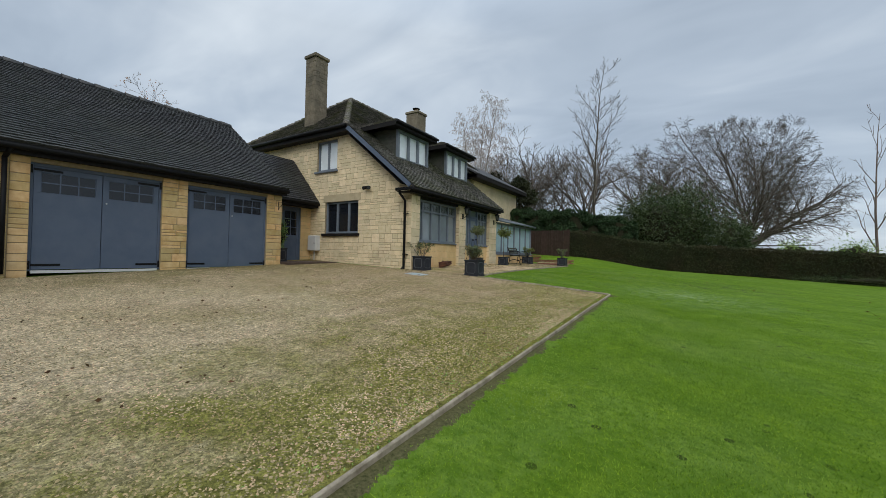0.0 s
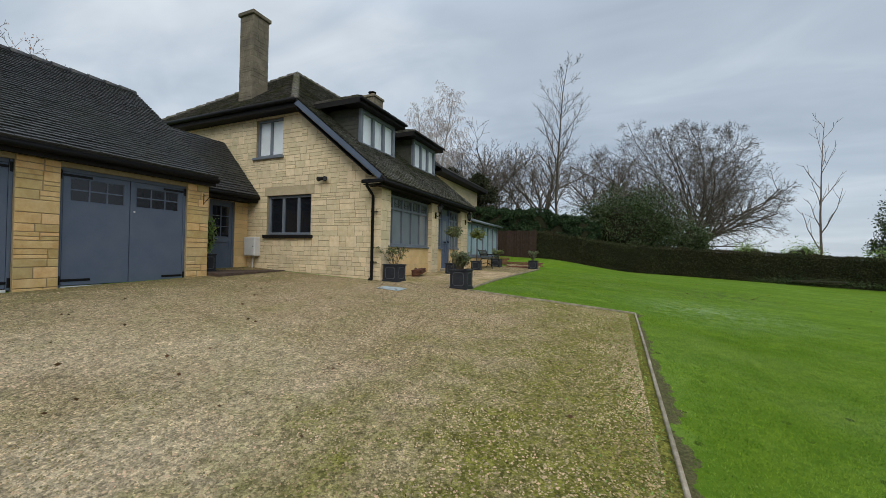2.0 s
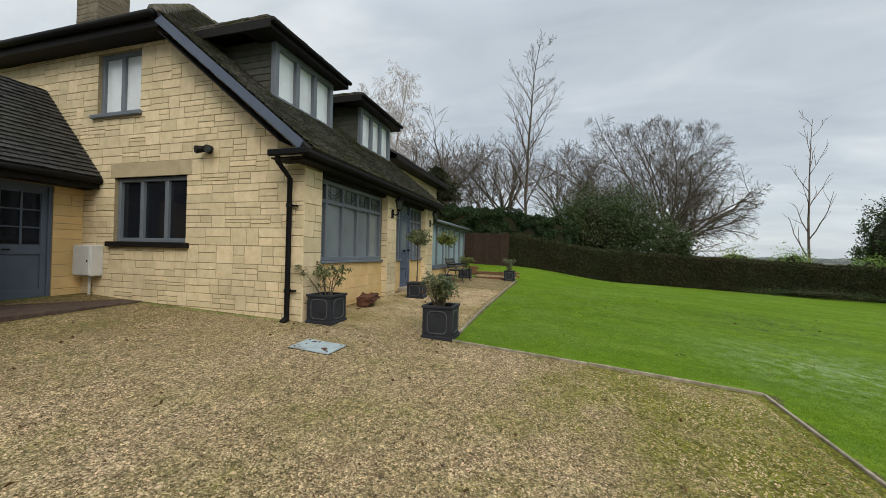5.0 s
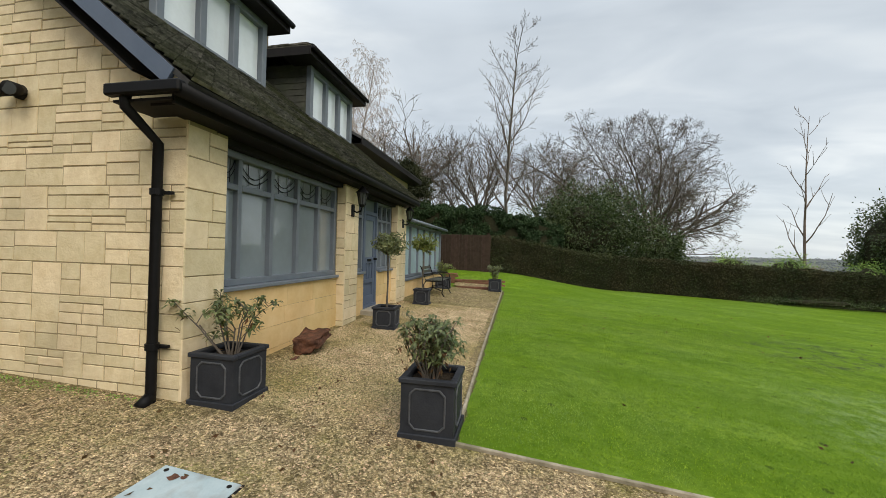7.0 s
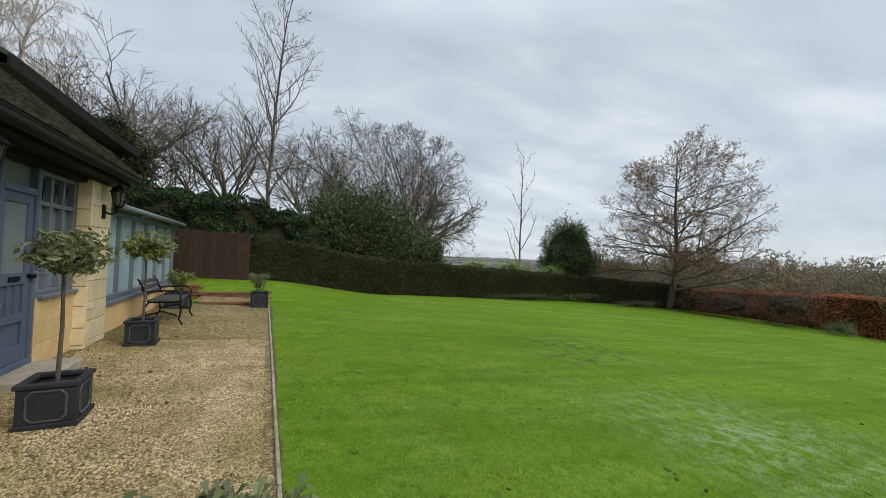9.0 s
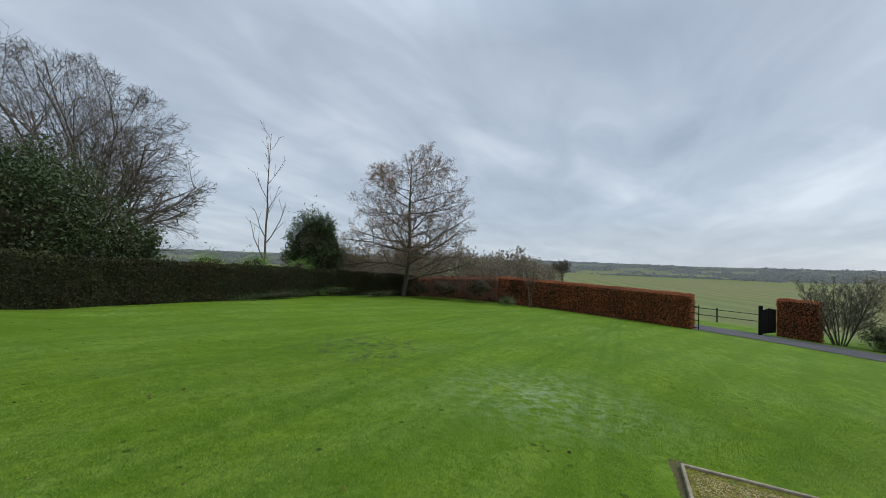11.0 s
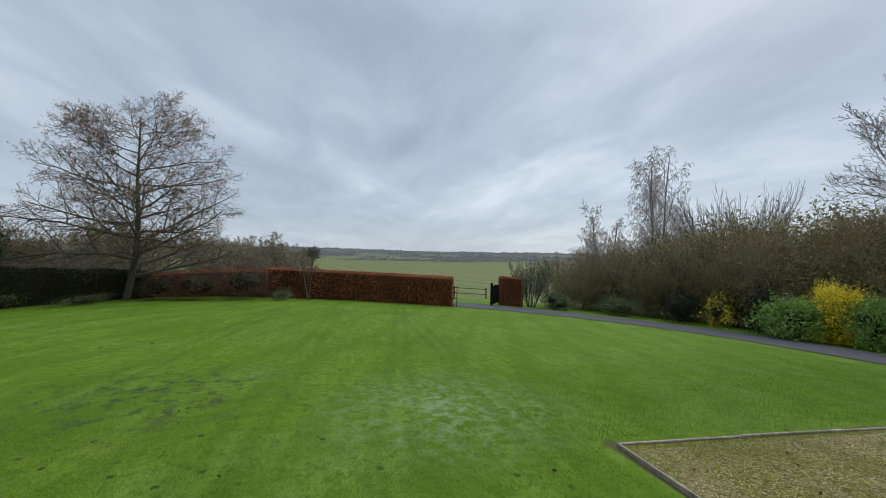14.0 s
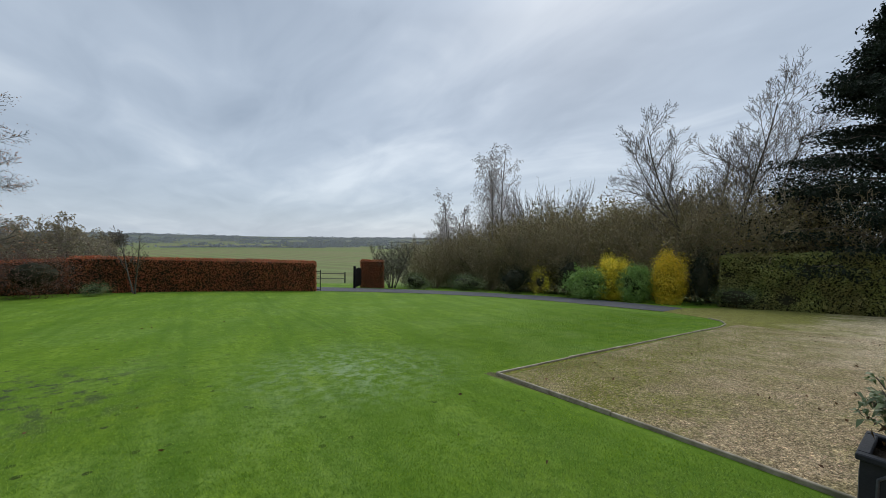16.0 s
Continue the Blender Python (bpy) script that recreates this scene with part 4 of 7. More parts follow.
def build_roof():
    hz, y_s, y_n = HIP_Z, 8.80, 21.2
    x_f = ROOF_X - (hz - ROOF_Z) / PITCH
    x_w = 2 * RIDGE_X - x_f
    z_r = roof_z(RIDGE_X)
    y_a = 12.1
    y_b = y_n - (y_a - y_s)
    bm = bmesh.new()
    y_e = 15.25
    roofs = {
        "front": [(ROOF_X, y_s, ROOF_Z), (ROOF_X, y_e, ROOF_Z), (x_f, y_e, hz), (x_f, y_s, hz)],
        "front_top": [(x_f, y_s, hz), (x_f, y_n, hz), (RIDGE_X, y_b, z_r), (RIDGE_X, y_a, z_r)],
        "south": [(x_w, y_s, hz), (x_f, y_s, hz), (RIDGE_X, y_a, z_r)],
        "west": [(x_w, y_n, hz), (x_w, y_s, hz), (RIDGE_X, y_a, z_r), (RIDGE_X, y_b, z_r)],
        "north": [(x_f, y_n, hz), (x_w, y_n, hz), (RIDGE_X, y_b, z_r)],
    }
    for q in roofs.values():
        slab(bm, q, 0.04)
    part("roof", bm, M["underlay"], house, "dark tiled hipped roof")
    up = math.sqrt(1 + PITCH * PITCH)
    # garden slope
    L1 = (hz - ROOF_Z) / PITCH * up
    L2 = (z_r - hz) / PITCH * up
    tiles(house, [(0, 0), (y_e - y_s, 0), (y_e - y_s, L1), (0, L1)], (ROOF_X, y_s, ROOF_Z), (0, 1, 0), (-1, 0, PITCH), M["tile_old"], M["tile_moss"], near=(-7, 9.2, 3.5))
    tiles(house, [(0, L1), (y_n - y_s, L1), (y_b - y_s, L1 + L2), (y_a - y_s, L1 + L2)], (ROOF_X, y_s, ROOF_Z), (0, 1, 0), (-1, 0, PITCH), M["tile"], M["tile_moss"])
    run = y_a - y_s
    hs = math.hypot(run, z_r - hz)
    tiles(house, [(0, 0), (x_f - x_w, 0), (RIDGE_X - x_w, hs)], (x_w, y_s, hz), (1, 0, 0), (0, run, z_r - hz), M["tile"], M["tile_moss"])
    # ridge and hip tiles
    for name, p, q in (("hip_tile", (x_f, y_s, hz), (RIDGE_X, y_a, z_r)), ("hip_tile", (x_w, y_s, hz), (RIDGE_X, y_a, z_r)), ("ridge_tile", (RIDGE_X, y_a, z_r), (RIDGE_X, y_b, z_r))):
        p, q = Vector(p), Vector(q)
        k = max(2, int((q - p).length / 0.33))
        for i in range(k):
            bm = bmesh.new()
            a, b = p.lerp(q, i / k), p.lerp(q, (i + 1.12) / k)
            cyl(bm, a + Vector((0, 0, -0.035)), b + Vector((0, 0, -0.05)), 0.125, 0.105, 8)
            part(name, bm, M["tile_moss"], house, smooth=True)
    # fascia, soffit and gutter round the high eaves
    box_part("fascia", (x_w, x_f + 0.05, y_s, y_s + 0.03, 5.49, 5.71), M["brownblack"], house, "dark brown fascia board")
    box_part("soffit", (x_w, x_f, y_s + 0.03, GABLE_Y, 5.49, 5.52), M["brownblack"], house)
    bm = cyl(bmesh.new(), (x_w - 0.05, y_s - 0.06, 5.67), (x_f + 0.02, y_s - 0.06, 5.67), 0.06)
    part("gutter", bm, M["black"], house, "black half-round gutter", smooth=True)
    # barge board down the gable
    bm = bmesh.new()
    x_low = -7.32
    x_toe = ROOF_X - (3.375 + 0.17 - ROOF_Z) / PITCH
    pts = [(x_f + 0.12, roof_z(x_f + 0.12) - 0.005), (-6.88, roof_z(-6.88) - 0.005), (-6.95, 3.375), (x_toe, 3.375), (x_f - 0.02, roof_z(x_f) - 0.17)]
    vs = [bm.verts.new((x, y, z)) for y in (y_s - 0.012, y_s + 0.02) for x, z in pts]
    bm.faces.new(vs[:5]); bm.faces.new(vs[5:][::-1])
    for i in range(5):
        bm.faces.new((vs[i], vs[(i + 1) % 5], vs[5 + (i + 1) % 5], vs[5 + i]))
    bmesh.ops.recalc_face_normals(bm, faces=bm.faces)
    part("barge_board", bm, M["blue"], house, "grey-blue painted barge board")
    bm = bmesh.new()
    slab(bm, [(x_f, y_s + 0.05, roof_z(x_f) - 0.30), (x_low, y_s + 0.05, roof_z(x_low) - 0.30), (x_low, GABLE_Y, roof_z(x_low) - 0.30), (x_f, GABLE_Y, roof_z(x_f) - 0.30)], 0.02)
    part("verge_soffit", bm, M["brownblack"], house)
    # low eave over the garden front: gutter, fascia, boxed soffit, return on the gable
    bm = bx(bmesh.new(), -6.90, -6.87, y_s, 15.25, 3.23, 3.36)
    part("fascia", bm, M["brownblack"], house, "dark brown fascia board")
    box_part("soffit", (-7.12, -6.90, y_s + 0.03, 15.22, 3.23, 3.26), M["brownblack"], house)
    box_part("eave_return", (-7.42, -6.76, y_s - 0.085, y_s - 0.014, 3.285, 3.372), M["black"], house, "black boxed gutter return", 0.012)
    box_part("eave_return_base", (-7.40, -6.88, y_s - 0.02, GABLE_Y - 0.03, 3.25, 3.27), M["brownblack"], house)
    bm = bmesh.new()
    cyl(bm, (-6.80, y_s - 0.05, 3.315), (-6.80, 15.27, 3.315), 0.055)
    part("gutter", bm, M["black"], house, "black half-round gutter", smooth=True)


build_roof()


def build_house_windows():
    w = thing("window_1", "grey-blue casement window with white blinds in the gable", "window", "structure")
    frame_bars(w, "y", GABLE_Y + 0.09, -11.52, -10.46, 4.32, 5.42, [-10.99], (), 0.08, 0.07, glass=M["glass_blind"], edge=0.065)
    box_part("window_sill", (-11.62, -10.40, GABLE_Y - 0.07, GABLE_Y + 0.06, 4.25, 4.32), M["greyblue"], w, "thin grey-blue sill", 0.008)
    w = thing("window_2", "grey-blue three-light casement window with dark glass", "window", "structure")
    frame_bars(w, "y", GABLE_Y + 0.09, -11.02, -9.36, 2.05, 3.17, [-10.45, -9.88], (), 0.08, 0.07, edge=0.07)
    box_part("window_sill", (-11.12, -9.28, GABLE_Y - 0.08, GABLE_Y + 0.06, 1.96, 2.05), M["brownblack"], w, "dark sill", 0.008)
    box_part("lintel", (-11.12, -9.26, GABLE_Y - 0.012, GABLE_Y + 0.08, 3.17, 3.42), M["lintel"], w, "weathered stone lintel", 0.006)
    # the wide garden window
    w = thing("window_3", "wide grey-blue garden window with leaded top lights", "window", "structure")
    cols = [9.90, 10.42, 10.95, 11.46]
    frame_bars(w, "x", -7.26, 9.555, 11.98, 1.80, 3.16, cols, (2.80,), 0.06, 0.08, glass=M["glass_bay"], edge=0.07, glass_top=M["glass_top"])
    box_part("window_sill", (-7.30, -7.14, 9.575, 11.96, 1.755, 1.80), M["greyblue"], w, "grey-blue sill", 0.008)
    leads(w, [9.625] + cols + [11.91], 2.85, 3.08)
    w = thing("window_4", "grey-blue side light with leaded top light", "window", "structure")
    frame_bars(w, "x", -7.26, 12.5, 13.02, 1.80, 3.16, [12.76], (2.80,), 0.05, 0.08, glass=M["glass_bay"], edge=0.05, glass_top=M["glass_top"])
    leads(w, [12.55, 12.76, 12.97], 2.85, 3.08)
    box_part("window_sill", (-7.30, -7.14, 12.51, 13.01, 1.755, 1.80), M["greyblue"], w, bevel=0.008)
    w = thing("window_5", "grey-blue side lights with leaded top lights", "window", "structure")
    frame_bars(w, "x", -7.26, 13.70, 14.55, 1.80, 3.16, [13.98, 14.26], (2.80,), 0.05, 0.08, glass=M["glass_bay"], edge=0.05, glass_top=M["glass_top"])
    leads(w, [13.75, 13.98, 14.26, 14.5], 2.85, 3.08)
    box_part("window_sill", (-7.30, -7.14, 13.71, 14.54, 1.755, 1.80), M["greyblue"], w, bevel=0.008)
    # the garden door
    d = thing("door_1", "grey-blue panelled garden door, shut, glazed above", "door", "structure")
    box_part("jamb", (-7.31, -7.20, 13.02, 13.07, 1.1, 3.16), M["blue"], d, bevel=0.006)
    box_part("jamb", (-7.31, -7.20, 13.63, 13.68, 1.1, 3.16), M["blue"], d, bevel=0.006)
    box_part("transom", (-7.31, -7.20, 13.07, 13.63, 2.86, 2.93), M["blue"], d, bevel=0.006)
    box_part("fanlight", (-7.28, -7.27, 13.07, 13.63, 2.93, 3.16), M["glass_top"], d)
    leads(d, [13.07, 13.63], 2.96, 3.12)
    leaf = box_part("leaf", (-7.30, -7.25, 13.07, 13.63, 1.16, 2.86), M["blue"], d)
    box_part("pane", (-7.25, -7.243, 13.16, 13.54, 2.06, 2.76), M["glass_bay"], leaf)
    for y0, y1, z0, z1 in ((13.07, 13.16, 1.16, 2.86), (13.54, 13.63, 1.16, 2.86), (13.16, 13.54, 2.76, 2.86), (13.16, 13.54, 1.94, 2.06), (13.16, 13.54, 1.56, 1.64), (13.16, 13.54, 1.16, 1.32)):
        box_part("rail", (-7.25, -7.225, y0, y1, z0, z1), M["blue"], leaf, bevel=0.004)
    for y in (13.285, 13.415):
        box_part("muntin", (-7.25, -7.232, y - 0.012, y + 0.012, 1.64, 1.94), M["blue"], leaf)
    box_part("letter_plate", (-7.225, -7.212, 13.26, 13.44, 1.975, 2.025), M["black"], leaf, "black letter plate", 0.004)
    bm = cyl(bmesh.new(), (-7.225, 13.59, 2.02), (-7.16, 13.59, 2.02), 0.022)
    part("door_knob", bm, M["black"], leaf, "black knob", smooth=True)
    box_part("doorstep", (-7.32, -6.80, 12.92, 13.78, 0.9, 1.10), M["slab"], d, "stone doorstep", 0.012)
    box_part("threshold", (-7.32, -7.19, 13.02, 13.68, 1.10, 1.16), M["blue"], d, bevel=0.006)


def leads(w, stops, z0, z1):
    """Curved lead lines of the small top lights."""
    for a, b in zip(stops, stops[1:]):
        bm = bmesh.new()
        c = (a + b) / 2
        wide = b - a - 0.06
        for base, rise in ((0.62, -0.5), (0.98, -0.62)):
            prev = None
            for i in range(9):
                f = i / 8
                p = (-7.275, a + 0.03 + wide * f, z0 + (z1 - z0) * (base + rise * math.sin(f * math.pi)))
                if prev:
                    cyl(bm, prev, p, 0.0045, seg=5)
                prev = p
        for f in (0.3, 0.7):
            cyl(bm, (-7.275, a + 0.03 + wide * f, z0), (-7.275, a + 0.03 + wide * f, z1), 0.004, seg=5)
        part("leading", bm, M["black"], w, "curved lead glazing bars")


build_house_windows()


def dormer(y0, y1):
    """A hipped dormer with three lights and boarded cheeks."""
    d = thing("dormer", "dormer with grey-blue three-light window, boarded cheeks, mossy hipped roof", "dormer", group="dormers on the garden roof")
    xf, z0, z1 = -8.35, 4.60, 5.64
    xb = ROOF_X - (z1 + 0.3 - ROOF_Z) / PITCH
    k = (y1 - y0 - 0.16) / 3
    win = new("window_frame"); win.parent = d
    frame_bars(win, "x", xf, y0, y1, z0, z1, [y0 + 0.08 + k, y0 + 0.08 + 2 * k], (), 0.10, 0.10, glass=M["glass_blind"], edge=0.10)
    sill = box_part("sill", (xf - 0.02, xf + 0.12, y0 - 0.03, y1 + 0.03, z0 - 0.07, z0), M["greyblue"], d, bevel=0.008)
    for y, s in ((y0, -1), (y1, 1)):
        bm = bmesh.new()
        pts = [(xf - 0.05, z0 - 0.1), (xf - 0.05, z1), (xb, z1)]
        ya, yb = (y, y + 0.06) if s < 0 else (y - 0.06, y)
        vs = [bm.verts.new((x, yy, z)) for yy in (ya, yb) for x, z in pts]
        for f in ((0, 1, 2), (5, 4, 3), (0, 3, 4, 1), (1, 4, 5, 2), (2, 5, 3, 0)):
            bm.faces.new([vs[i] for i in f])
        bmesh.ops.recalc_face_normals(bm, faces=bm.faces)
        cheek = part("cheek", bm, M["boardclad"], d, "dark weatherboarded cheek")
        z = z0
        while z < z1 - 0.05:
            x_end = ROOF_X - (z + 0.1 - ROOF_Z) / PITCH - 0.05
            bm = bmesh.new()
            yy = (y - 0.012, y) if s < 0 else (y, y + 0.012)
            zz = z + 0.115
            q = [(xf - 0.06, yy[0] if s < 0 else yy[1], z), (x_end, yy[0] if s < 0 else yy[1], z), (x_end, yy[1] if s < 0 else yy[0], zz), (xf - 0.06, yy[1] if s < 0 else yy[0], zz)]
            vs = [bm.verts.new(p) for p in q] + [bm.verts.new((xf - 0.06, y, z)), bm.verts.new((x_end, y, z))]
            bm.faces.new(vs[:4]); bm.faces.new((vs[0], vs[1], vs[5], vs[4]))
            bmesh.ops.recalc_face_normals(bm, faces=bm.faces)
            if (bm.faces[:][0].normal.y > 0) != (s > 0):
                bmesh.ops.reverse_faces(bm, faces=bm.faces)
            part("board", bm, M["boardclad"], cheek)
            z += 0.12
    # overhanging roof with a hipped front
    xo, ya, yb, zf = xf + 0.27, y0 - 0.40, y1 + 0.26, 5.80
    ym, zr, xr = (y0 + y1) / 2, 6.32, xf - 0.75
    xm_e, xm_r = ROOF_X - (zf - ROOF_Z) / PITCH - 0.15, ROOF_X - (zr - ROOF_Z) / PITCH - 0.15
    bm = bmesh.new()
    slab(bm, [(xo, ya, zf), (xo, yb, zf), (xr, ym, zr)], 0.05)
    slab(bm, [(xm_e, ya, zf), (xo, ya, zf), (xr, ym, zr), (xm_r, ym, zr)], 0.05)
    slab(bm, [(xo, yb, zf), (xm_e, yb, zf), (xm_r, ym, zr), (xr, ym, zr)], 0.05)
    roof = part("dormer_roof", bm, M["tile_moss"], d, "mossy tiled hipped dormer roof")
    run = ym - ya
    hs = math.hypot(run, zr - zf)
    tiles(roof, [(0, 0), (xo - xm_e, 0), (xr - xm_e, hs), (xm_r - xm_e, hs)], (xm_e, ya, zf), (1, 0, 0), (0, run, zr - zf), M["tile"], M["tile_moss"])
    hf = math.hypot(xo - xr, zr - zf)
    tiles(roof, [(0, 0), (yb - ya, 0), (run, hf)], (xo, ya, zf), (0, 1, 0), (xr - xo, 0, zr - zf), M["tile"], M["tile_moss"])
    box_part("fascia", (xo - 0.03, xo, ya, yb, zf - 0.17, zf - 0.02), M["brownblack"], d, "dark fascia", 0.004)
    box_part("fascia", (xm_e + 0.1, xo - 0.03, ya, ya + 0.03, zf - 0.17, zf - 0.02), M["brownblack"], d)
    box_part("fascia", (xm_e + 0.1, xo - 0.03, yb - 0.03, yb, zf - 0.17, zf - 0.02), M["brownblack"], d)
    box_part("soffit", (xf - 0.3, xo - 0.03, ya + 0.03, yb - 0.03, zf - 0.165, zf - 0.14), M["brownblack"], d)
    bm = cyl(bmesh.new(), (xo + 0.045, ya, zf - 0.05), (xo + 0.045, yb, zf - 0.05), 0.045)
    part("gutter", bm, M["black"], d, smooth=True)
    return d


dormer(9.86, 11.66)
dormer(12.92, 14.70)


def chimney(x0, x1, y0, y1, z0, z1, label, pots=0):
    c = thing("chimney", label, "chimney")
    box_part("shaft", (x0 + .012, x1 - .012, y0 + .012, y1 - .012, z0, z1 - 0.16), M["chimney"], c)
    for poly, o, u, n in (([(0, 0), (x1 - x0, 0), (x1 - x0, z1 - z0 - .16), (0, z1 - z0 - .16)], (x0, y0 + .012, z0), (1, 0, 0), (0, -1, 0)),
                          ([(0, 0), (y1 - y0, 0), (y1 - y0, z1 - z0 - .16), (0, z1 - z0 - .16)], (x1 - .012, y0, z0), (0, 1, 0), (1, 0, 0))):
        pieces(c, "stone", "stonework", courses(poly, [], (0.14, 0.2), (0.16, 0.36), 0.007, seed=5), o, u, (0, 0, 1), n, M["chimney"], M["chimney"], near=o, limit=150)
    box_part("cap", (x0 - 0.05, x1 + 0.05, y0 - 0.05, y1 + 0.05, z1 - 0.16, z1 - 0.04), M["chimney"], c, "projecting stone cap", 0.015)
    box_part("flaunching", (x0 + 0.02, x1 - 0.02, y0 + 0.02, y1 - 0.02, z1 - 0.04, z1), M["mortar"], c, "", 0.02)
    for i in range(pots):
        bm = cyl(bmesh.new(), ((x0 + x1) / 2, (y0 + y1) / 2, z1), ((x0 + x1) / 2, (y0 + y1) / 2, z1 + 0.18), 0.13, 0.11, 14)
        part("chimney_pot", bm, M["brick"], c, smooth=True)
        bm = cyl(bmesh.new(), ((x0 + x1) / 2, (y0 + y1) / 2, z1 + 0.2), ((x0 + x1) / 2, (y0 + y1) / 2, z1 + 0.23), 0.2, 0.2, 14)
        part("cowl", bm, M["black"], c)
    return c


chimney(-12.85, -12.25, 9.5, 10.1, 5.7, 9.2, "tall weathered stone chimney stack on the gable eave")
chimney(-13.4, -12.6, 16.6, 17.4, 7.2, 9.4, "short weathered stone chimney with a cowl", 1)

# wing at the far end
wing = thing("house_wing", "two-storey stone wing with dark overhanging eaves", "house")
box_part("wall", (WEST_X, -9.9, 18.3, 24.5, 0.5, 5.6), M["stone"], wing, "cream stone wall")
bm = bmesh.new()
slab(bm, [(-9.3, 17.6, 5.75), (-9.3, 25, 5.75), (-12.6, 25, 7.6), (-12.6, 17.6, 7.6)], 0.08)
slab(bm, [(-15.9, 17.6, 5.75), (-12.6, 17.6, 7.6), (-12.6, 25, 7.6), (-15.9, 25, 5.75)], 0.08)
part("roof", bm, M["tile_far"], wing, "dark tiled roof")
box_part("fascia", (-9.36, -9.32, 17.6, 25, 5.52, 5.74), M["brownblack"], wing)
box_part("soffit", (-9.9, -9.36, 17.6, 25, 5.52, 5.55), M["brownblack"], wing)


# ---- link and garage ----
link = thing("link_building", "low golden stone link between garage and house", "house")
wall = wall_core(bmesh.new(), [7.05, 7.95, 8.70, GABLE_Y], lambda u: 3.2, [(7.95, 8.70, 0.5, 2.98)], -11.82, -12.1, "x", 0.5)
part("wall", wall, M["mortar"], link, "golden stone wall")
bm = bmesh.new()
slab(bm, [(-11.35, 6.9, 3.18), (-11.35, GABLE_Y - 0.005, 3.18), (-12.95, GABLE_Y - 0.005, 4.92), (-12.95, 6.9, 4.92)], 0.06)
slab(bm, [(-14.5, 6.9, 3.18), (-12.95, 6.9, 4.92), (-12.95, GABLE_Y - 0.005, 4.92), (-14.5, GABLE_Y - 0.005, 3.18)], 0.06)
part("roof", bm, M["underlay"], link, "dark tiled roof")
tiles(link, [(0, 0), (2.22, 0), (2.22, 2.36), (0, 2.36)], (-11.35, 6.9, 3.18), (0, 1, 0), (-1.6, 0, 1.74), M["tile"], M["tile_far"])
box_part("fascia", (-11.42, -11.39, 6.9, GABLE_Y - 0.01, 2.98, 3.16), M["brownblack"], link)
box_part("soffit", (-11.82, -11.42, 6.9, GABLE_Y - 0.01, 2.985, 3.01), M["brownblack"], link)
part("gutter", cyl(bmesh.new(), (-11.34, 6.9, 3.12), (-11.34, GABLE_Y - 0.02, 3.12), 0.055), M["black"], link, smooth=True)
d = thing("door_2", "grey-blue side door, shut, with six panes", "door", "structure")
leaf = box_part("leaf", (-11.93, -11.89, 8.0, 8.65, 1.04, 2.94), M["blue"], d)
for lims in ((-11.97, -11.84, 7.95, 8.0, 1.0, 2.98), (-11.97, -11.84, 8.65, 8.70, 1.0, 2.98), (-11.97, -11.84, 8.0, 8.65, 2.94, 2.98)):
    box_part("door_frame", lims, M["blue"], d, bevel=0.005)
for i in range(2):
    for j in range(3):
        box_part("pane", (-11.889, -11.884, 8.09 + 0.245 * i, 8.315 + 0.245 * i, 1.97 + 0.29 * j, 2.235 + 0.29 * j), M["glass_dark"], leaf)
for lims in ((-11.89, -11.868, 8.0, 8.08, 1.04, 2.94), (-11.89, -11.868, 8.57, 8.65, 1.04, 2.94), (-11.89, -11.868, 8.08, 8.57, 2.84, 2.94), (-11.89, -11.868, 8.08, 8.57, 1.80, 1.95), (-11.89, -11.868, 8.08, 8.57, 1.04, 1.22), (-11.89, -11.868, 8.31, 8.34, 1.95, 2.84), (-11.89, -11.868, 8.08, 8.57, 2.24, 2.26), (-11.89, -11.868, 8.08, 8.57, 2.53, 2.55)):
    box_part("rail", lims, M["blue"], leaf, bevel=0.003)
part("door_handle", cyl(bmesh.new(), (-11.84, 8.10, 1.88), (-11.84, 8.19, 1.88), 0.012), M["black"], leaf, "black lever handle")
box_part("doorstep", (-11.80, -10.2, 7.1, 9.085, 0.80, 1.055), M["darkstep"], d, "low dark brick step", 0.012)

garage = thing("garage", "golden stone garage with long dark tiled roof", "garage")
GX = -10.55
GAR_HOLES = [(1.77, 3.92, 0.5, 3.0), (4.47, 6.59, 0.5, 3.0)]
part("front_wall", wall_core(bmesh.new(), [-2.9, 1.77, 3.92, 4.47, 6.59, 7.08], lambda u: 3.2, GAR_HOLES, GX - 0.012, GX - 0.35, "x", 0.4), M["mortar"], garage, "golden stone front wall")
box_part("end_wall", (-17.0, GX - 0.35, 6.8, 7.08, 0.4, 3.2), M["golden"], garage)
box_part("end_wall", (-17.0, GX - 0.35, -2.9, -2.6, 0.4, 3.2), M["golden"], garage)
box_part("back_wall", (-17.3, -17.0, -2.9, 7.08, 0.4, 3.2), M["golden"], garage)
for y in (-2.9, 6.8):
    bm = bmesh.new()
    vs = [bm.verts.new((x, yy, z)) for yy in (y + 0.01, y + 0.27) for x, z in ((-10.9, 3.2), (-13.8, 5.6), (-16.9, 3.2))]
    for f in ((0, 1, 2), (5, 4, 3), (0, 3, 4, 1), (1, 4, 5, 2), (2, 5, 3, 0)):
        bm.faces.new([vs[i] for i in f])
    bmesh.ops.recalc_face_normals(bm, faces=bm.faces)
    part("gable", bm, M["golden"], garage)
bm = bmesh.new()
slab(bm, [(-10.28, -3.2, 3.29), (-10.28, 7.12, 3.29), (-13.8, 7.12, 5.82), (-13.8, -3.2, 5.82)], 0.07)
slab(bm, [(-17.3, -3.2, 3.29), (-13.8, -3.2, 5.82), (-13.8, 7.12, 5.82), (-17.3, 7.12, 3.29)], 0.07)
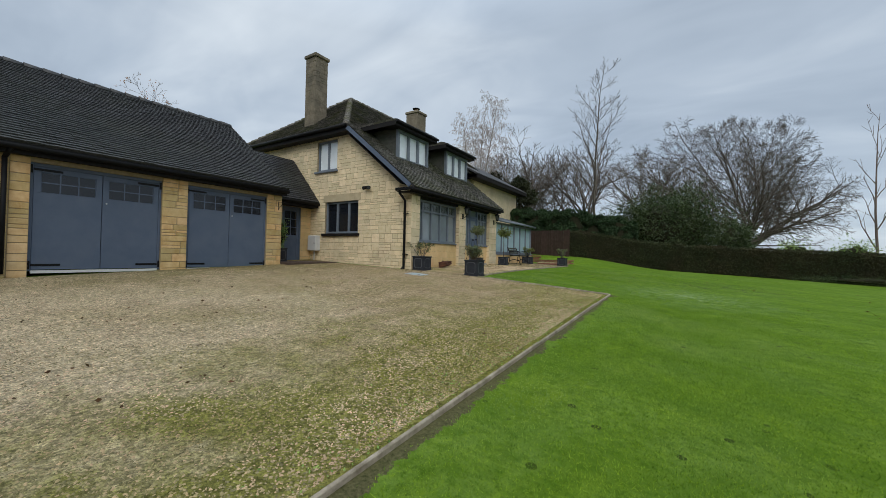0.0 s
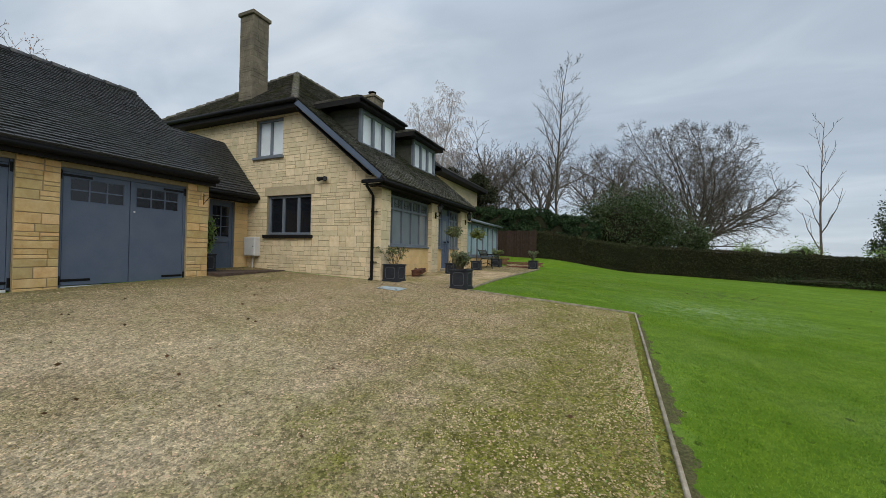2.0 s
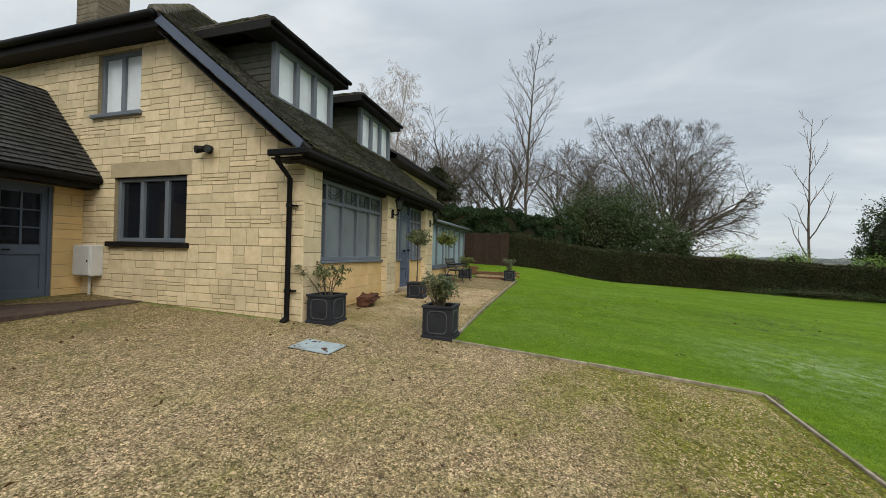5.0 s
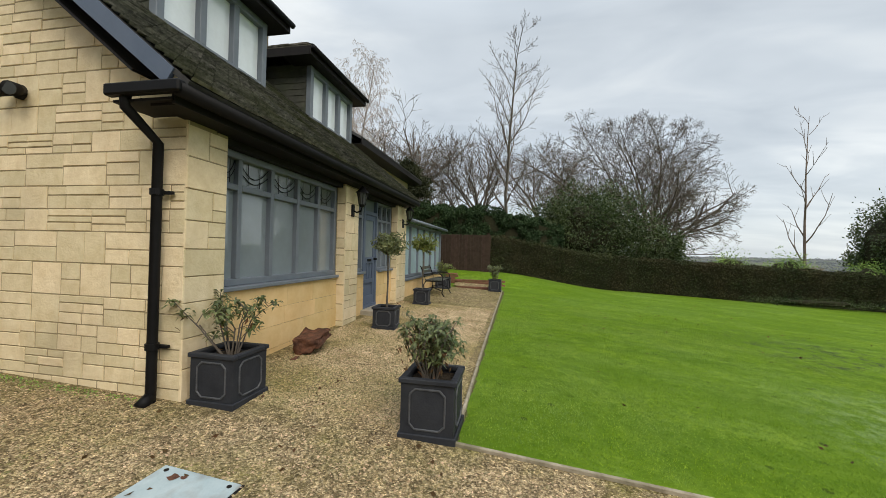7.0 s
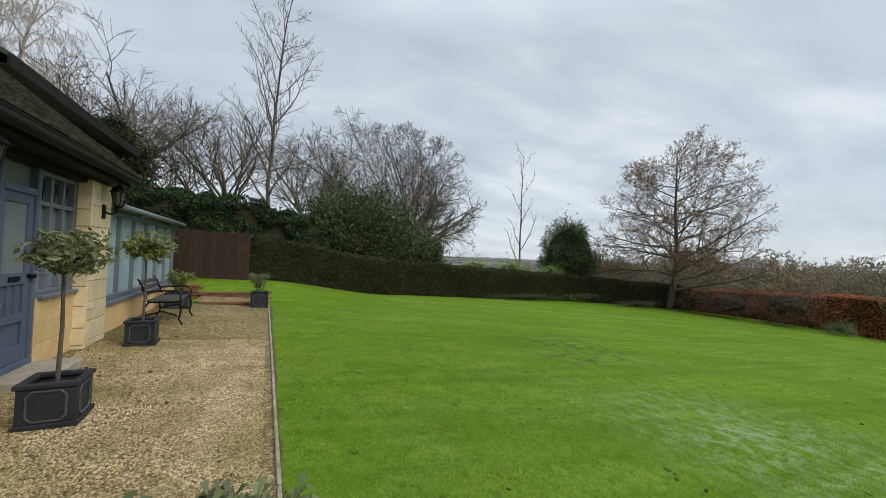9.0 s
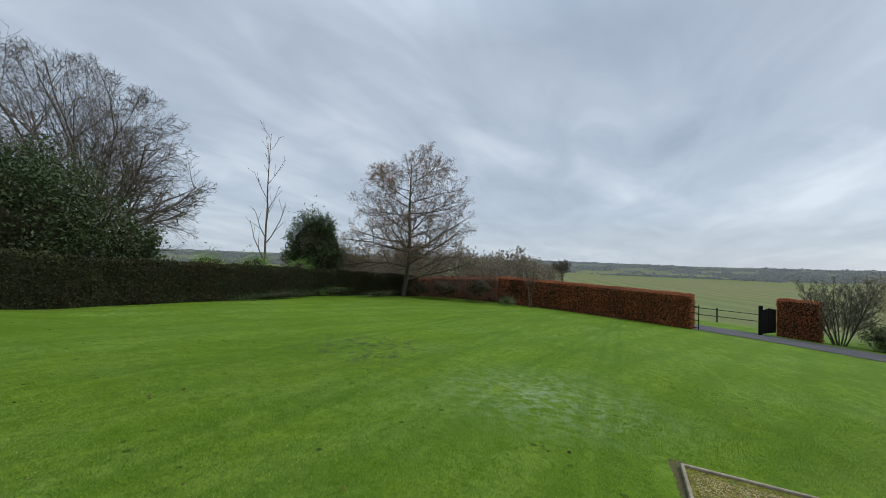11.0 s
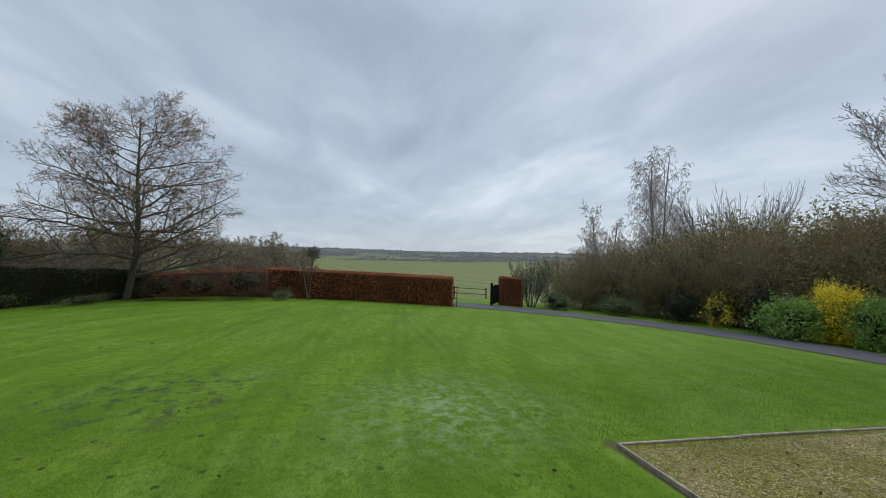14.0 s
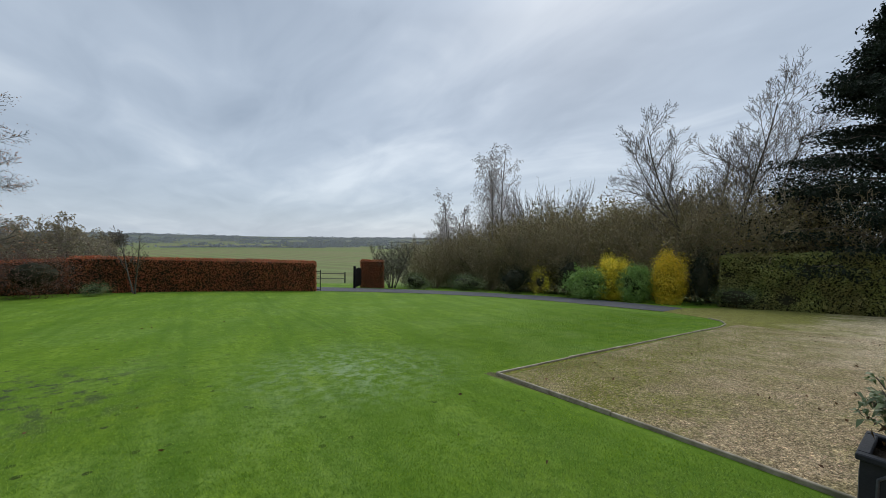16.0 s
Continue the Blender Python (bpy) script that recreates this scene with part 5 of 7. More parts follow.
part("roof", bm, M["underlay"], garage, "dark plain-tiled roof")
hs = math.hypot(3.52, 2.52)
tiles(garage, [(0, 0), (10.32, 0), (10.32, hs), (0, hs)], (-10.28, -3.2, 3.29), (0, 1, 0), (-3.52, 0, 2.53), M["tile"], M["tile_far"], near=(-10.3, 6.0, 3.3))
for i in range(31):
    y = -3.2 + i * 0.332
    part("ridge_tile", cyl(bmesh.new(), (-13.8, y, 5.78), (-13.8, y + 0.36, 5.77), 0.12, 0.105, 8), M["tile_far"], garage, smooth=True)
box_part("fascia", (-10.42, -10.39, -3.1, 7.11, 3.08, 3.30), M["brownblack"], garage, "dark brown fascia board")
box_part("soffit", (GX - 0.01, -10.42, -3.1, 7.10, 3.09, 3.12), M["brownblack"], garage)
box_part("verge_board", (-10.42, -10.39, 7.11, 7.13, 3.08, 3.30), M["brownblack"], garage)
part("gutter", cyl(bmesh.new(), (-10.32, -3.1, 3.21), (-10.32, 7.14, 3.21), 0.06), M["black"], garage, "black half-round gutter", smooth=True)
for y0, y1, z0, o in ((1.5, 1.77, 0.75, 1), (3.92, 4.47, 0.75, 2), (6.59, 7.08, 0.75, 3), (-2.9, 1.5, 0.7, 4)):
    pieces(garage, "stone", "stonework", courses([(0, 0), (y1 - y0, 0), (y1 - y0, 3.08 - z0), (0, 3.08 - z0)], [], (0.13, 0.22), (0.2, 0.45), seed=10 + o), (GX - 0.012, y0, z0), (0, 1, 0), (0, 0, 1), (1, 0, 0), M["golden"], M["golden"], near=(GX, y0, 2), limit=90, proud=0.012)


def garage_door(y0, y1):
    d = thing("garage_door", "pair of grey-blue side-hung garage doors, shut", "garage door", "structure")
    x = GX - 0.08
    ym = (y0 + y1) / 2
    for lims in ((x - 0.06, x + 0.02, y0, y0 + 0.05, 0.9, 3.0), (x - 0.06, x + 0.02, y1 - 0.05, y1, 0.9, 3.0), (x - 0.06, x + 0.02, y0 + 0.05, y1 - 0.05, 2.93, 3.0)):
        box_part("door_frame", lims, M["blue"], d, bevel=0.006)
    for a, b in ((y0 + 0.055, ym - 0.006), (ym + 0.006, y1 - 0.055)):
        leaf = box_part("leaf", (x - 0.04, x - 0.004, a, b, 0.93, 2.925), M["blue"], d)
        w0, w1 = a + 0.10, b - 0.10
        box_part("board_face", (x - 0.004, x + 0.010, a, b, 0.93, 2.43), M["blue"], leaf, bevel=0.003)
        box_part("top_rail", (x - 0.004, x + 0.010, a, b, 2.83, 2.925), M["blue"], leaf, bevel=0.003)
        for p, q in ((a, w0), (w1, b)):
            box_part("stile", (x - 0.004, x + 0.010, p, q, 2.43, 2.83), M["blue"], leaf, bevel=0.003)
        for i in range(3):
            for j in range(2):
                p, s = w0 + (w1 - w0) * i / 3 + 0.012, 2.43 + 0.2 * j + 0.012
                box_part("pane", (x - 0.003, x + 0.001, p, p + (w1 - w0) / 3 - 0.024, s, s + 0.176), M["glass_dark"], leaf)
        for i in range(1, 3):
            p = w0 + (w1 - w0) * i / 3
            box_part("glazing_bar", (x - 0.003, x + 0.008, p - 0.012, p + 0.012, 2.43, 2.83), M["blue"], leaf)
        box_part("glazing_bar", (x - 0.003, x + 0.007, w0, w1, 2.618, 2.642), M["blue"], leaf)
        hy = y0 if a < ym - 0.3 else y1
        s = 1 if hy == y0 else -1
        for z in (1.02, 2.875):
            bm = bx(bmesh.new(), x + 0.010, x + 0.018, *sorted((hy + s * 0.01, hy + s * 0.46)), z - 0.022, z + 0.022, 0.003)
            bx(bm, x + 0.010, x + 0.026, *sorted((hy + s * 0.0, hy + s * 0.04)), z - 0.08, z + 0.08, 0.004)
            part("strap_hinge", bm, M["black"], leaf, "black strap hinge")
    box_part("kick_strip", (x - 0.04, x + 0.03, y0 + 0.05, y1 - 0.05, 0.86, 0.915), M["metalgrey"], d, "pale weather strip")
    part("door_knob", cyl(bmesh.new(), (x + 0.01, ym + 0.07, 2.33), (x + 0.035, ym + 0.07, 2.33), 0.014), M["metalgrey"], d)
    return d


garage_door(1.77, 3.92)
garage_door(4.47, 6.59)

# ---- conservatory ----
cons = thing("conservatory", "lean-to conservatory with pale blue glazing on a golden plinth", "conservatory")
box_part("plinth", (-7.45, -7.16, 15.4, 20.1, 0.6, 1.44), M["panel_stone"], cons, "golden stone plinth")
frame_bars(cons, "x", -7.25, 15.4, 20.1, 1.5, 2.92, [16.2, 16.95, 17.72, 18.5, 19.3], (), 0.05, 0.08, M["greyblue"], M["glass_cons"], 0.08)
box_part("sill", (-7.32, -7.12, 15.4, 20.12, 1.44, 1.50), M["greyblue"], cons, "", 0.008)
frame_bars(cons, "y", 20.06, -9.6, -7.3, 1.5, 2.92, [-8.5], (), 0.07, 0.08, M["greyblue"], M["glass_cons"], 0.08)
bm = bmesh.new()
slab(bm, [(-7.08, 15.25, 3.0), (-7.08, 20.25, 3.0), (-9.7, 20.25, 3.75), (-9.7, 15.25, 3.75)], 0.06)
part("roof", bm, M["lintel"], cons, "pale grey sloping roof")
for i in range(6):
    y = 15.4 + i * 0.93
    bm = bmesh.new()
    slab(bm, [(-7.07, y - 0.03, 3.03), (-7.07, y + 0.03, 3.03), (-9.7, y + 0.03, 3.78), (-9.7, y - 0.03, 3.78)], 0.03)
    part("glazing_bar", bm, M["greyblue"], cons)
part("gutter", cyl(bmesh.new(), (-7.03, 15.25, 2.97), (-7.03, 20.25, 2.97), 0.045), M["greyblue"], cons, smooth=True)


# ---- plants: helpers ----
def tube(V, F, pts, radii, k):
    start = len(V)
    for i, (p, r) in enumerate(zip(pts, radii)):
        d = (pts[min(i + 1, len(pts) - 1)] - pts[max(i - 1, 0)])
        d = d.normalized() if d.length > 1e-6 else Vector((0, 0, 1))
        a = d.orthogonal().normalized()
        b = d.cross(a)
        for j in range(k):
            t = 2 * math.pi * j / k
            V.append(p + (a * math.cos(t) + b * math.sin(t)) * r)
    for i in range(len(pts) - 1):
        for j in range(k):
            q = start + i * k
            F.append((q + j, q + (j + 1) % k, q + k + (j + 1) % k, q + k + j))


def grow(seed, height_, radius, kids, angles, ratios, ups, start=0.25, top=1.0, lean=(0, 0), wobble=0.12, shape=None, stems=1, stem_spread=0.0, thin=0.012, dome=None):
    """A bare tree: stems that fork level by level. kids, angles, ratios and ups are given for each level below the stem.
    dome: middle and radii of a rounded crown that the limbs fill and hardly leave.
    Returns the stem's mesh data, the branches' and the twig ends."""
    rng = random.Random(seed)
    trunk, limbs, tips = ([], []), ([], []), []

    def reach(p):
        return math.sqrt(sum(((a - b) / c) ** 2 for a, b, c in zip(p, dome[:3], dome[3:])))

    def branch(p, d, length, r, level, side):
        nseg = (9, 5, 3, 2, 1)[min(level, 4)]
        pts, rad = [p.copy()], [r]
        end = max(thin * 0.5, r * (0.12 if level == 0 and stems == 1 else 0.25))
        for i in range(nseg):
            jit = Vector((rng.gauss(0, 1), rng.gauss(0, 1), rng.gauss(0, 1))) * (wobble * (0.35 if level == 0 else 1))
            up = ups[level - 1] if level else 0.25
            d = (d + jit + Vector((0, 0, up / nseg))).normalized()
            p = p + d * (length / nseg)
            pts.append(p.copy()); rad.append(r + (end - r) * (i + 1) / nseg)
            if dome and level and i < nseg - 1 and reach(p) > 1.0:
                nseg = i + 1
                break
        V, F = trunk if level == 0 else limbs
        tube(V, F, pts, rad, (8, 5, 4, 3, 3)[min(level, 4)])
        if level >= len(kids):
            tips.append(p)
            return
        n = kids[level]
        az = rng.uniform(0, 6.28)
        s = start if level == 0 else 0.18
        for i in range(n):
            t = s + (top - s) * (i + rng.uniform(0.2, 0.8)) / n
            f = t * nseg
            k = min(nseg - 1, int(f))
            q = pts[k].lerp(pts[k + 1], f - k)
            dd = (pts[k + 1] - pts[k]).normalized()
            az += 2.4 + rng.uniform(-0.5, 0.5)
            o = dd.orthogonal().normalized()
            o.rotate(Matrix.Rotation(az, 3, dd))
            ang = radians(angles[level] + rng.uniform(-12, 12))
            nd = dd * math.cos(ang) + o * math.sin(ang)
            if level == 0 and dome:
                h = 1.0 - 1.25 * (1 - i / n)
                a = 2.4 * i
                w = math.sqrt(max(0.0, 1 - h * h))
                aim = Vector((dome[0] + dome[3] * w * math.cos(a), dome[1] + dome[4] * w * math.sin(a), dome[2] + dome[5] * h)) - q
                ln = aim.length * 0.95
                nd = (aim.normalized() + dd * 0.25).normalized()
            elif level == 0 and shape:
                ln = length * ratios[0] * shape(t)
            else:
                ln = length * ratios[level] * (1.15 - 0.65 * t)
            rr = max(thin, min((rad[k] + (rad[k + 1] - rad[k]) * (f - k)) * 0.62, ln * 0.022))
            branch(q, nd, ln * rng.uniform(0.75, 1.2), rr, level + 1, i)
    for s in range(stems):
        a = 6.28 * s / stems + rng.uniform(-0.4, 0.4)
        d = Vector((lean[0] + stem_spread * math.cos(a), lean[1] + stem_spread * math.sin(a), 1)).normalized()
        off = Vector((math.cos(a), math.sin(a), 0)) * (0.18 if stems > 1 else 0) * min(1, height_ / 4)
        branch(off + Vector((0, 0, -0.15)), d, height_ * (rng.uniform(0.8, 1.05) if stems > 1 else 1), radius, 0, 0)
    return trunk, limbs, tips


def leaf_mesh(points, size, seed, aspect=0.45, flat=0.0, up=0.0):
    """Small folded leaves at the points, turned at random."""
    rng = np.random.default_rng(seed)
    P = np.asarray(points, dtype=np.float64)
    n = len(P)
    a = rng.normal(size=(n, 3)); a[:, 2] = a[:, 2] * (1 - flat) + up
    a /= np.linalg.norm(a, axis=1, keepdims=True)
    b = rng.normal(size=(n, 3)); b -= a * np.sum(a * b, 1, keepdims=True); b /= np.linalg.norm(b, axis=1, keepdims=True)
    c = np.cross(a, b)
    s = size * rng.uniform(0.6, 1.25, (n, 1))
    V = np.stack([P - a * s * 0.5, P + b * s * aspect * 0.5 + c * s * 0.08, P + a * s * 0.5, P - b * s * aspect * 0.5 + c * s * 0.08], 1).reshape(-1, 3)
    return V, np.arange(4 * n).reshape(-1, 4)


def cloud(n, radii, seed, clumps=40, spread=0.22, shell=0.6):
    """Points of a crown: clumps near the skin of an ellipsoid, with gaps between them."""
    rng = np.random.default_rng(seed)
    u = rng.normal(size=(clumps, 3)); u /= np.linalg.norm(u, axis=1, keepdims=True)
    c = u * rng.uniform(shell, 1.0, (clumps, 1)) * rng.uniform(0.82, 1.1, (clumps, 1))
    k = rng.integers(0, clumps, n)
    p = c[k] + rng.normal(size=(n, 3)) * spread * rng.uniform(0.5, 1.3, (clumps, 1))[k]
    return p * np.array(radii)


def bare_tree(label, place, seed, bark, twig, group="", leaves=None, leaf_n=0, leaf_size=0.06, turn=0.0, **kw):
    t = thing("tree", label, "tree", group=group)
    trunk, limbs, tips = grow(seed, **kw)
    np_mesh("trunk", trunk[0], trunk[1], M[bark], t, True)
    np_mesh("crown", limbs[0], limbs[1], M[twig], t)
    if leaves:
        rng = random.Random(seed)
        pts = [rng.choice(tips) + Vector((rng.gauss(0, .08), rng.gauss(0, .08), rng.gauss(0, .08))) for _ in range(leaf_n)]
        tagged(np_mesh("foliage", *leaf_mesh(pts, leaf_size, seed), M[leaves], t), label="sparse dead leaves")
    x, y = place
    t.matrix_basis = pose(x, y, height(x, y) - 0.05, 0, 0, turn)
    return t


def bush(name, label, category, place, radii, n, leaf, size, seed, clumps=90, spread=0.2, z=None, aspect=0.45, core=0.6, group="", kind="", inside="hedgecore"):
    """An evergreen: an uneven core coloured dark as inner shade, and many small leaves round it."""
    b = thing(name, label, category, kind, group)
    bm = bmesh.new()
    bmesh.ops.create_icosphere(bm, subdivisions=3, radius=1)
    for v in bm.verts:
        d = 1 + 0.25 * noise.noise(v.co * 2.2 + Vector((seed, 0, 0)))
        v.co = Vector((v.co.x * radii[0], v.co.y * radii[1], v.co.z * radii[2])) * core * d
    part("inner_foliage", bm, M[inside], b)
    np_mesh("foliage", *leaf_mesh(cloud(n, radii, seed, clumps, spread), size, seed, aspect), M[leaf], b)
    x, y = place
    b.matrix_basis = pose(x, y, (height(x, y) + radii[2] * 0.92) if z is None else z)
    return b


def hedge(name, label, line, wide, high, leaf, density, size, seed, category="hedge", wave=0.05):
    """A clipped hedge along a line, which is its front foot; leaves on its faces over a core coloured dark as inner
    shade.
    """
    h = thing(name, label, category)
    rng = np.random.default_rng(seed)
    pts = []
    tops = high if isinstance(high, tuple) else (high, high)
    tops = [tops[0] + (tops[1] - tops[0]) * i / (len(line) - 1) for i in range(len(line))]
    bm = bmesh.new()
    sec = []
    line = [Vector(p) for p in line]
    for i, p in enumerate(line):
        d = (line[min(i + 1, len(line) - 1)] - line[max(i - 1, 0)]).normalized()
        n = Vector((d.y, -d.x))
        sec.append((p, n))
    ring_prev = None
    for (p, n), high in zip(sec, tops):
        q = p - n * wide
        g0, g1 = height(p.x, p.y), height(q.x, q.y)
        e = 0.07
        ring = [bm.verts.new(v) for v in ((p.x - n.x * e, p.y - n.y * e, g0 - 0.1), (p.x - n.x * e, p.y - n.y * e, g0 + high - e), (q.x + n.x * e, q.y + n.y * e, g0 + high - e), (q.x + n.x * e, q.y + n.y * e, g1 - 0.1))]
        if ring_prev:
            for j in range(4):
                bm.faces.new((ring_prev[j], ring_prev[(j + 1) % 4], ring[(j + 1) % 4], ring[j]))
        else:
            bm.faces.new(ring)
        ring_prev = ring
    bm.faces.new(ring_prev[::-1])
    bmesh.ops.recalc_face_normals(bm, faces=bm.faces)
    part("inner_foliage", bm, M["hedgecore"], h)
    for (p, n), (q, m), h0, h1 in zip(sec, sec[1:], tops, tops[1:]):
        length, high = (q - p).length, max(h0, h1)
        for face, area in (("front", length * high), ("top", length * wide), ("back", length * high)):
            k = int(area * density * (0.4 if face == "back" else 1))
            t, s = rng.random(k), rng.random(k)
            for a, b in zip(t, s):
                c = p.lerp(q, a); nn = n.lerp(m, a)
                g, high = height(c.x, c.y), h0 + (h1 - h0) * a
                bump = wave * noise.noise(Vector((c.x * 1.7, c.y * 1.7, b * high * 2))) + rng.normal() * 0.03
                if face == "front":
                    pts.append((c.x + nn.x * bump, c.y + nn.y * bump, g + b * high))
                elif face == "back":
                    pts.append((c.x - nn.x * (wide + bump), c.y - nn.y * (wide + bump), g + b * high))
                else:
                    pts.append((c.x - nn.x * b * wide, c.y - nn.y * b * wide, g + high + bump))
    for (p, n), high in ((sec[0], tops[0]), (sec[-1], tops[-1])):
        k = int(wide * high * density)
        for a, b in zip(rng.random(k), rng.random(k)):
            c = p - n * wide * a
            pts.append((c.x + rng.normal() * 0.03, c.y + rng.normal() * 0.03, height(c.x, c.y) + b * high))
    np_mesh("foliage", *leaf_mesh(pts, size, seed, 0.55), M[leaf], h)
    return h


# ---- hedges and fence ----
hedge("hedge", "clipped dark privet hedge along the lawn", [(15.7, 20.9), (14.5, 21.7), (12, 22.6), (9, 23.2), (4, 22.9), (0.3, 23.0), (-2, 22.6), (-4.3, 22.2), (-5.6, 21.7)][::-1], 1.0, (1.42, 1.22), "privet", 1000, 0.07, 31, wave=0.11)
hedge("beech_hedge", "low russet beech hedge running behind the oak", [(15.9, 20.9), (16.9, 20.0), (17.6, 18.4), (17.8, 16.4)], 0.9, (1.1, 1.5), "beech", 800, 0.075, 32, wave=0.12)
hedge("beech_hedge", "clipped russet beech hedge beside the gate", [(17.8, 16.3), (17.6, 12.7), (16.7, 9.2), (15.75, 6.2)], 0.9, 1.6, "beech", 800, 0.075, 33)
hedge("beech_hedge", "short russet beech hedge by the gate post", [(20.2, 1.6), (19.35, 0.25)], 0.9, 1.95, "beech", 800, 0.075, 34)
hedge("hedge", "tall mixed green hedge beside the gravel", [(1.2, -7.4), (-3.4, -8.5), (-9, -9.4), (-15.9, -9.7)], 1.2, 2.3, "mixed", 1100, 0.095, 35, wave=0.16)
hedge("conifer_hedge", "dark green conifer hedge behind the fence", [(-14, 23.6), (-9, 23.6), (-4.6, 24.0), (-2.4, 24.6)], 1.4, (2.9, 2.3), "conifer", 950, 0.13, 36, wave=0.5)
bush("ivy", "pale green ivy at the hedge foot", "ivy", (10.3, 22.9), (1.6, 0.25, 0.3), 700, "laurel", 0.06, 37)


def fence():
    f = thing("fence", "brown close-boarded timber fence panel", "fence")
    y, x = 21.55, -11.6
    rng = random.Random(4)
    me = bpy.data.meshes.new("board")
    bm = bx(bmesh.new(), -0.058, 0.058, -0.011, 0.011, 0, 1.52, 0.003)
    bm.to_mesh(me); bm.free()
    me.materials.append(M["fence"])
    while x < -5.55:
        ob = new("board", me)
        ob.parent = f
        ob.matrix_basis = pose(x, y + rng.choice((0, 0.012)), 1.38 + rng.uniform(-0.01, 0.01), 0, rng.uniform(-0.4, 0.4), rng.uniform(-3, 3))
        x += 0.114
    for px in (-11.6, -9.7, -7.8, -5.6):
        box_part("post", (px - 0.05, px + 0.05, y + 0.03, y + 0.13, 0.9, 2.98), M["fence"], f, bevel=0.006)
    for z in (1.7, 2.6):
        box_part("rail", (-11.6, -5.6, y + 0.025, y + 0.07, z, z + 0.08), M["fence"], f)


fence()

# ---- trees ----
bare_tree("tall slender bare tree with upswept branches", (-4.9, 26.0), 3, "bark", "twig", height_=12.1, radius=0.105, kids=(24, 7, 4, 2), angles=(46, 34, 34, 32), ratios=(0.29, 0.46, 0.5, 0.5), ups=(0.5, 0.25, 0.15, 0.1), start=0.24, shape=lambda t: 1.12 - 0.80 * t, thin=0.0065)
bare_tree("wide bare field maple with a leaning dome of twigs", (2.5, 32.0), 8, "bark", "twig", height_=4.4, radius=0.30, kids=(30, 13, 9, 6), angles=(60, 46, 44, 42), ratios=(1.5, 0.50, 0.5, 0.5), ups=(0.14, 0.08, 0.0, -0.05), start=0.25, lean=(0.38, 0), wobble=0.15, thin=0.0065, dome=(-0.9, 0, 4.9, 6.9, 5.6, 4.8))
bare_tree("thin young bare tree with few branches", (7.2, 24.7), 21, "redbark", "redbark", height_=7.9, radius=0.065, kids=(11, 3), angles=(36, 32), ratios=(0.27, 0.42), ups=(0.55, 0.35), start=0.2, wobble=0.1, shape=lambda t: 1.1 - 0.6 * t, thin=0.010)
bare_tree("spreading oak with thin rust-coloured leaves", (14.4, 21.3), 5, "bark", "twig", height_=8.2, radius=0.16, kids=(34, 12, 8, 4), angles=(68, 46, 44, 42), ratios=(0.44, 0.46, 0.48, 0.5), ups=(0.12, 0.10, 0.10, 0.1), start=0.13, top=0.97, lean=(0.07, -0.09), wobble=0.12, shape=lambda t: 0.28 + 0.72 * math.sqrt(max(0.0, 1 - ((t - 0.25) / 0.78) ** 2)), leaves="orange", leaf_n=15000, leaf_size=0.07, thin=0.007)
BIRCH = dict(height_=14.0, radius=0.12, stems=3, stem_spread=0.15, kids=(14, 8, 6, 4), angles=(34, 42, 48, 42), ratios=(0.34, 0.52, 0.6, 0.7), ups=(0.3, -0.35, -1.1, -1.3), start=0.3, shape=lambda t: 1.15 - 0.75 * t, thin=0.0075)
bare_tree("weeping silver birch, bare, behind the house", (-15.8, 29.8), 12, "palebark", "birchtwig", **BIRCH)
bare_tree("weeping silver birch, bare, behind the drive", (20.9, -12.2), 14, "palebark", "birchtwig", **{**BIRCH, "height_": 12.5})
bare_tree("small bare birch leaning over the scrub", (23.5, -9.2), 15, "palebark", "birchtwig", **{**BIRCH, "height_": 8.0})
ROUND = dict(height_=4.5, radius=0.24, kids=(13, 8, 6, 4), angles=(42, 40, 38, 36), ratios=(1.25, 0.52, 0.54, 0.58), ups=(0.5, 0.25, 0.1, 0.1), start=0.35, wobble=0.17, thin=0.008)
a = bare_tree("bare round-headed tree behind the conifer hedge", (-10.2, 33.5), 41, "bark", "twig", "bare trees behind the house", **ROUND)
for x, y, s, r in ((-7.2, 34.5, 1.3, 80), (-13.8, 35.5, 1.5, 200), (-2.5, 36.0, 1.2, 140), (-12.2, 30.5, 1.2, 20)):
    copy_thing(a, pose(x, y, height(x, y) - 0.05, 0, 0, r) @ Matrix.Scale(s, 4))
bare_tree("bare many-stemmed tree above the scrub", (2.9, -11.9), 17, "bark", "twig", height_=10.3, radius=0.085, stems=6, stem_spread=0.50, kids=(14, 9, 6, 3), angles=(38, 36, 36, 34), ratios=(0.38, 0.5, 0.55, 0.5), ups=(0.3, 0.2, 0.1, 0.1), start=0.28, shape=lambda t: 1.1 - 0.6 * t, thin=0.0075)
bare_tree("pollarded willow with a fan of straight shoots", (18.2, -16.4), 18, "bark", "twig", height_=9.7, radius=0.032, stems=60, stem_spread=0.46, kids=(13, 5), angles=(13, 16), ratios=(0.28, 0.4), ups=(0.5, 0.4), start=0.4, wobble=0.06, thin=0.0065)
bare_tree("tree with last russet leaves behind the garage", (-28.4, 9.6), 19, "bark", "twig", leaves="orange", leaf_n=3500, leaf_size=0.11, **{**ROUND, "height_": 5.4})
bare_tree("bare tree behind the garage", (-27.5, 4.2), 20, "bark", "twig", **{**ROUND, "height_": 4.6})
bare_tree("small bare tree beside the evergreen", (12.6, 24.3), 22, "bark", "russet_twig", **{**ROUND, "height_": 2.0, "radius": 0.09})

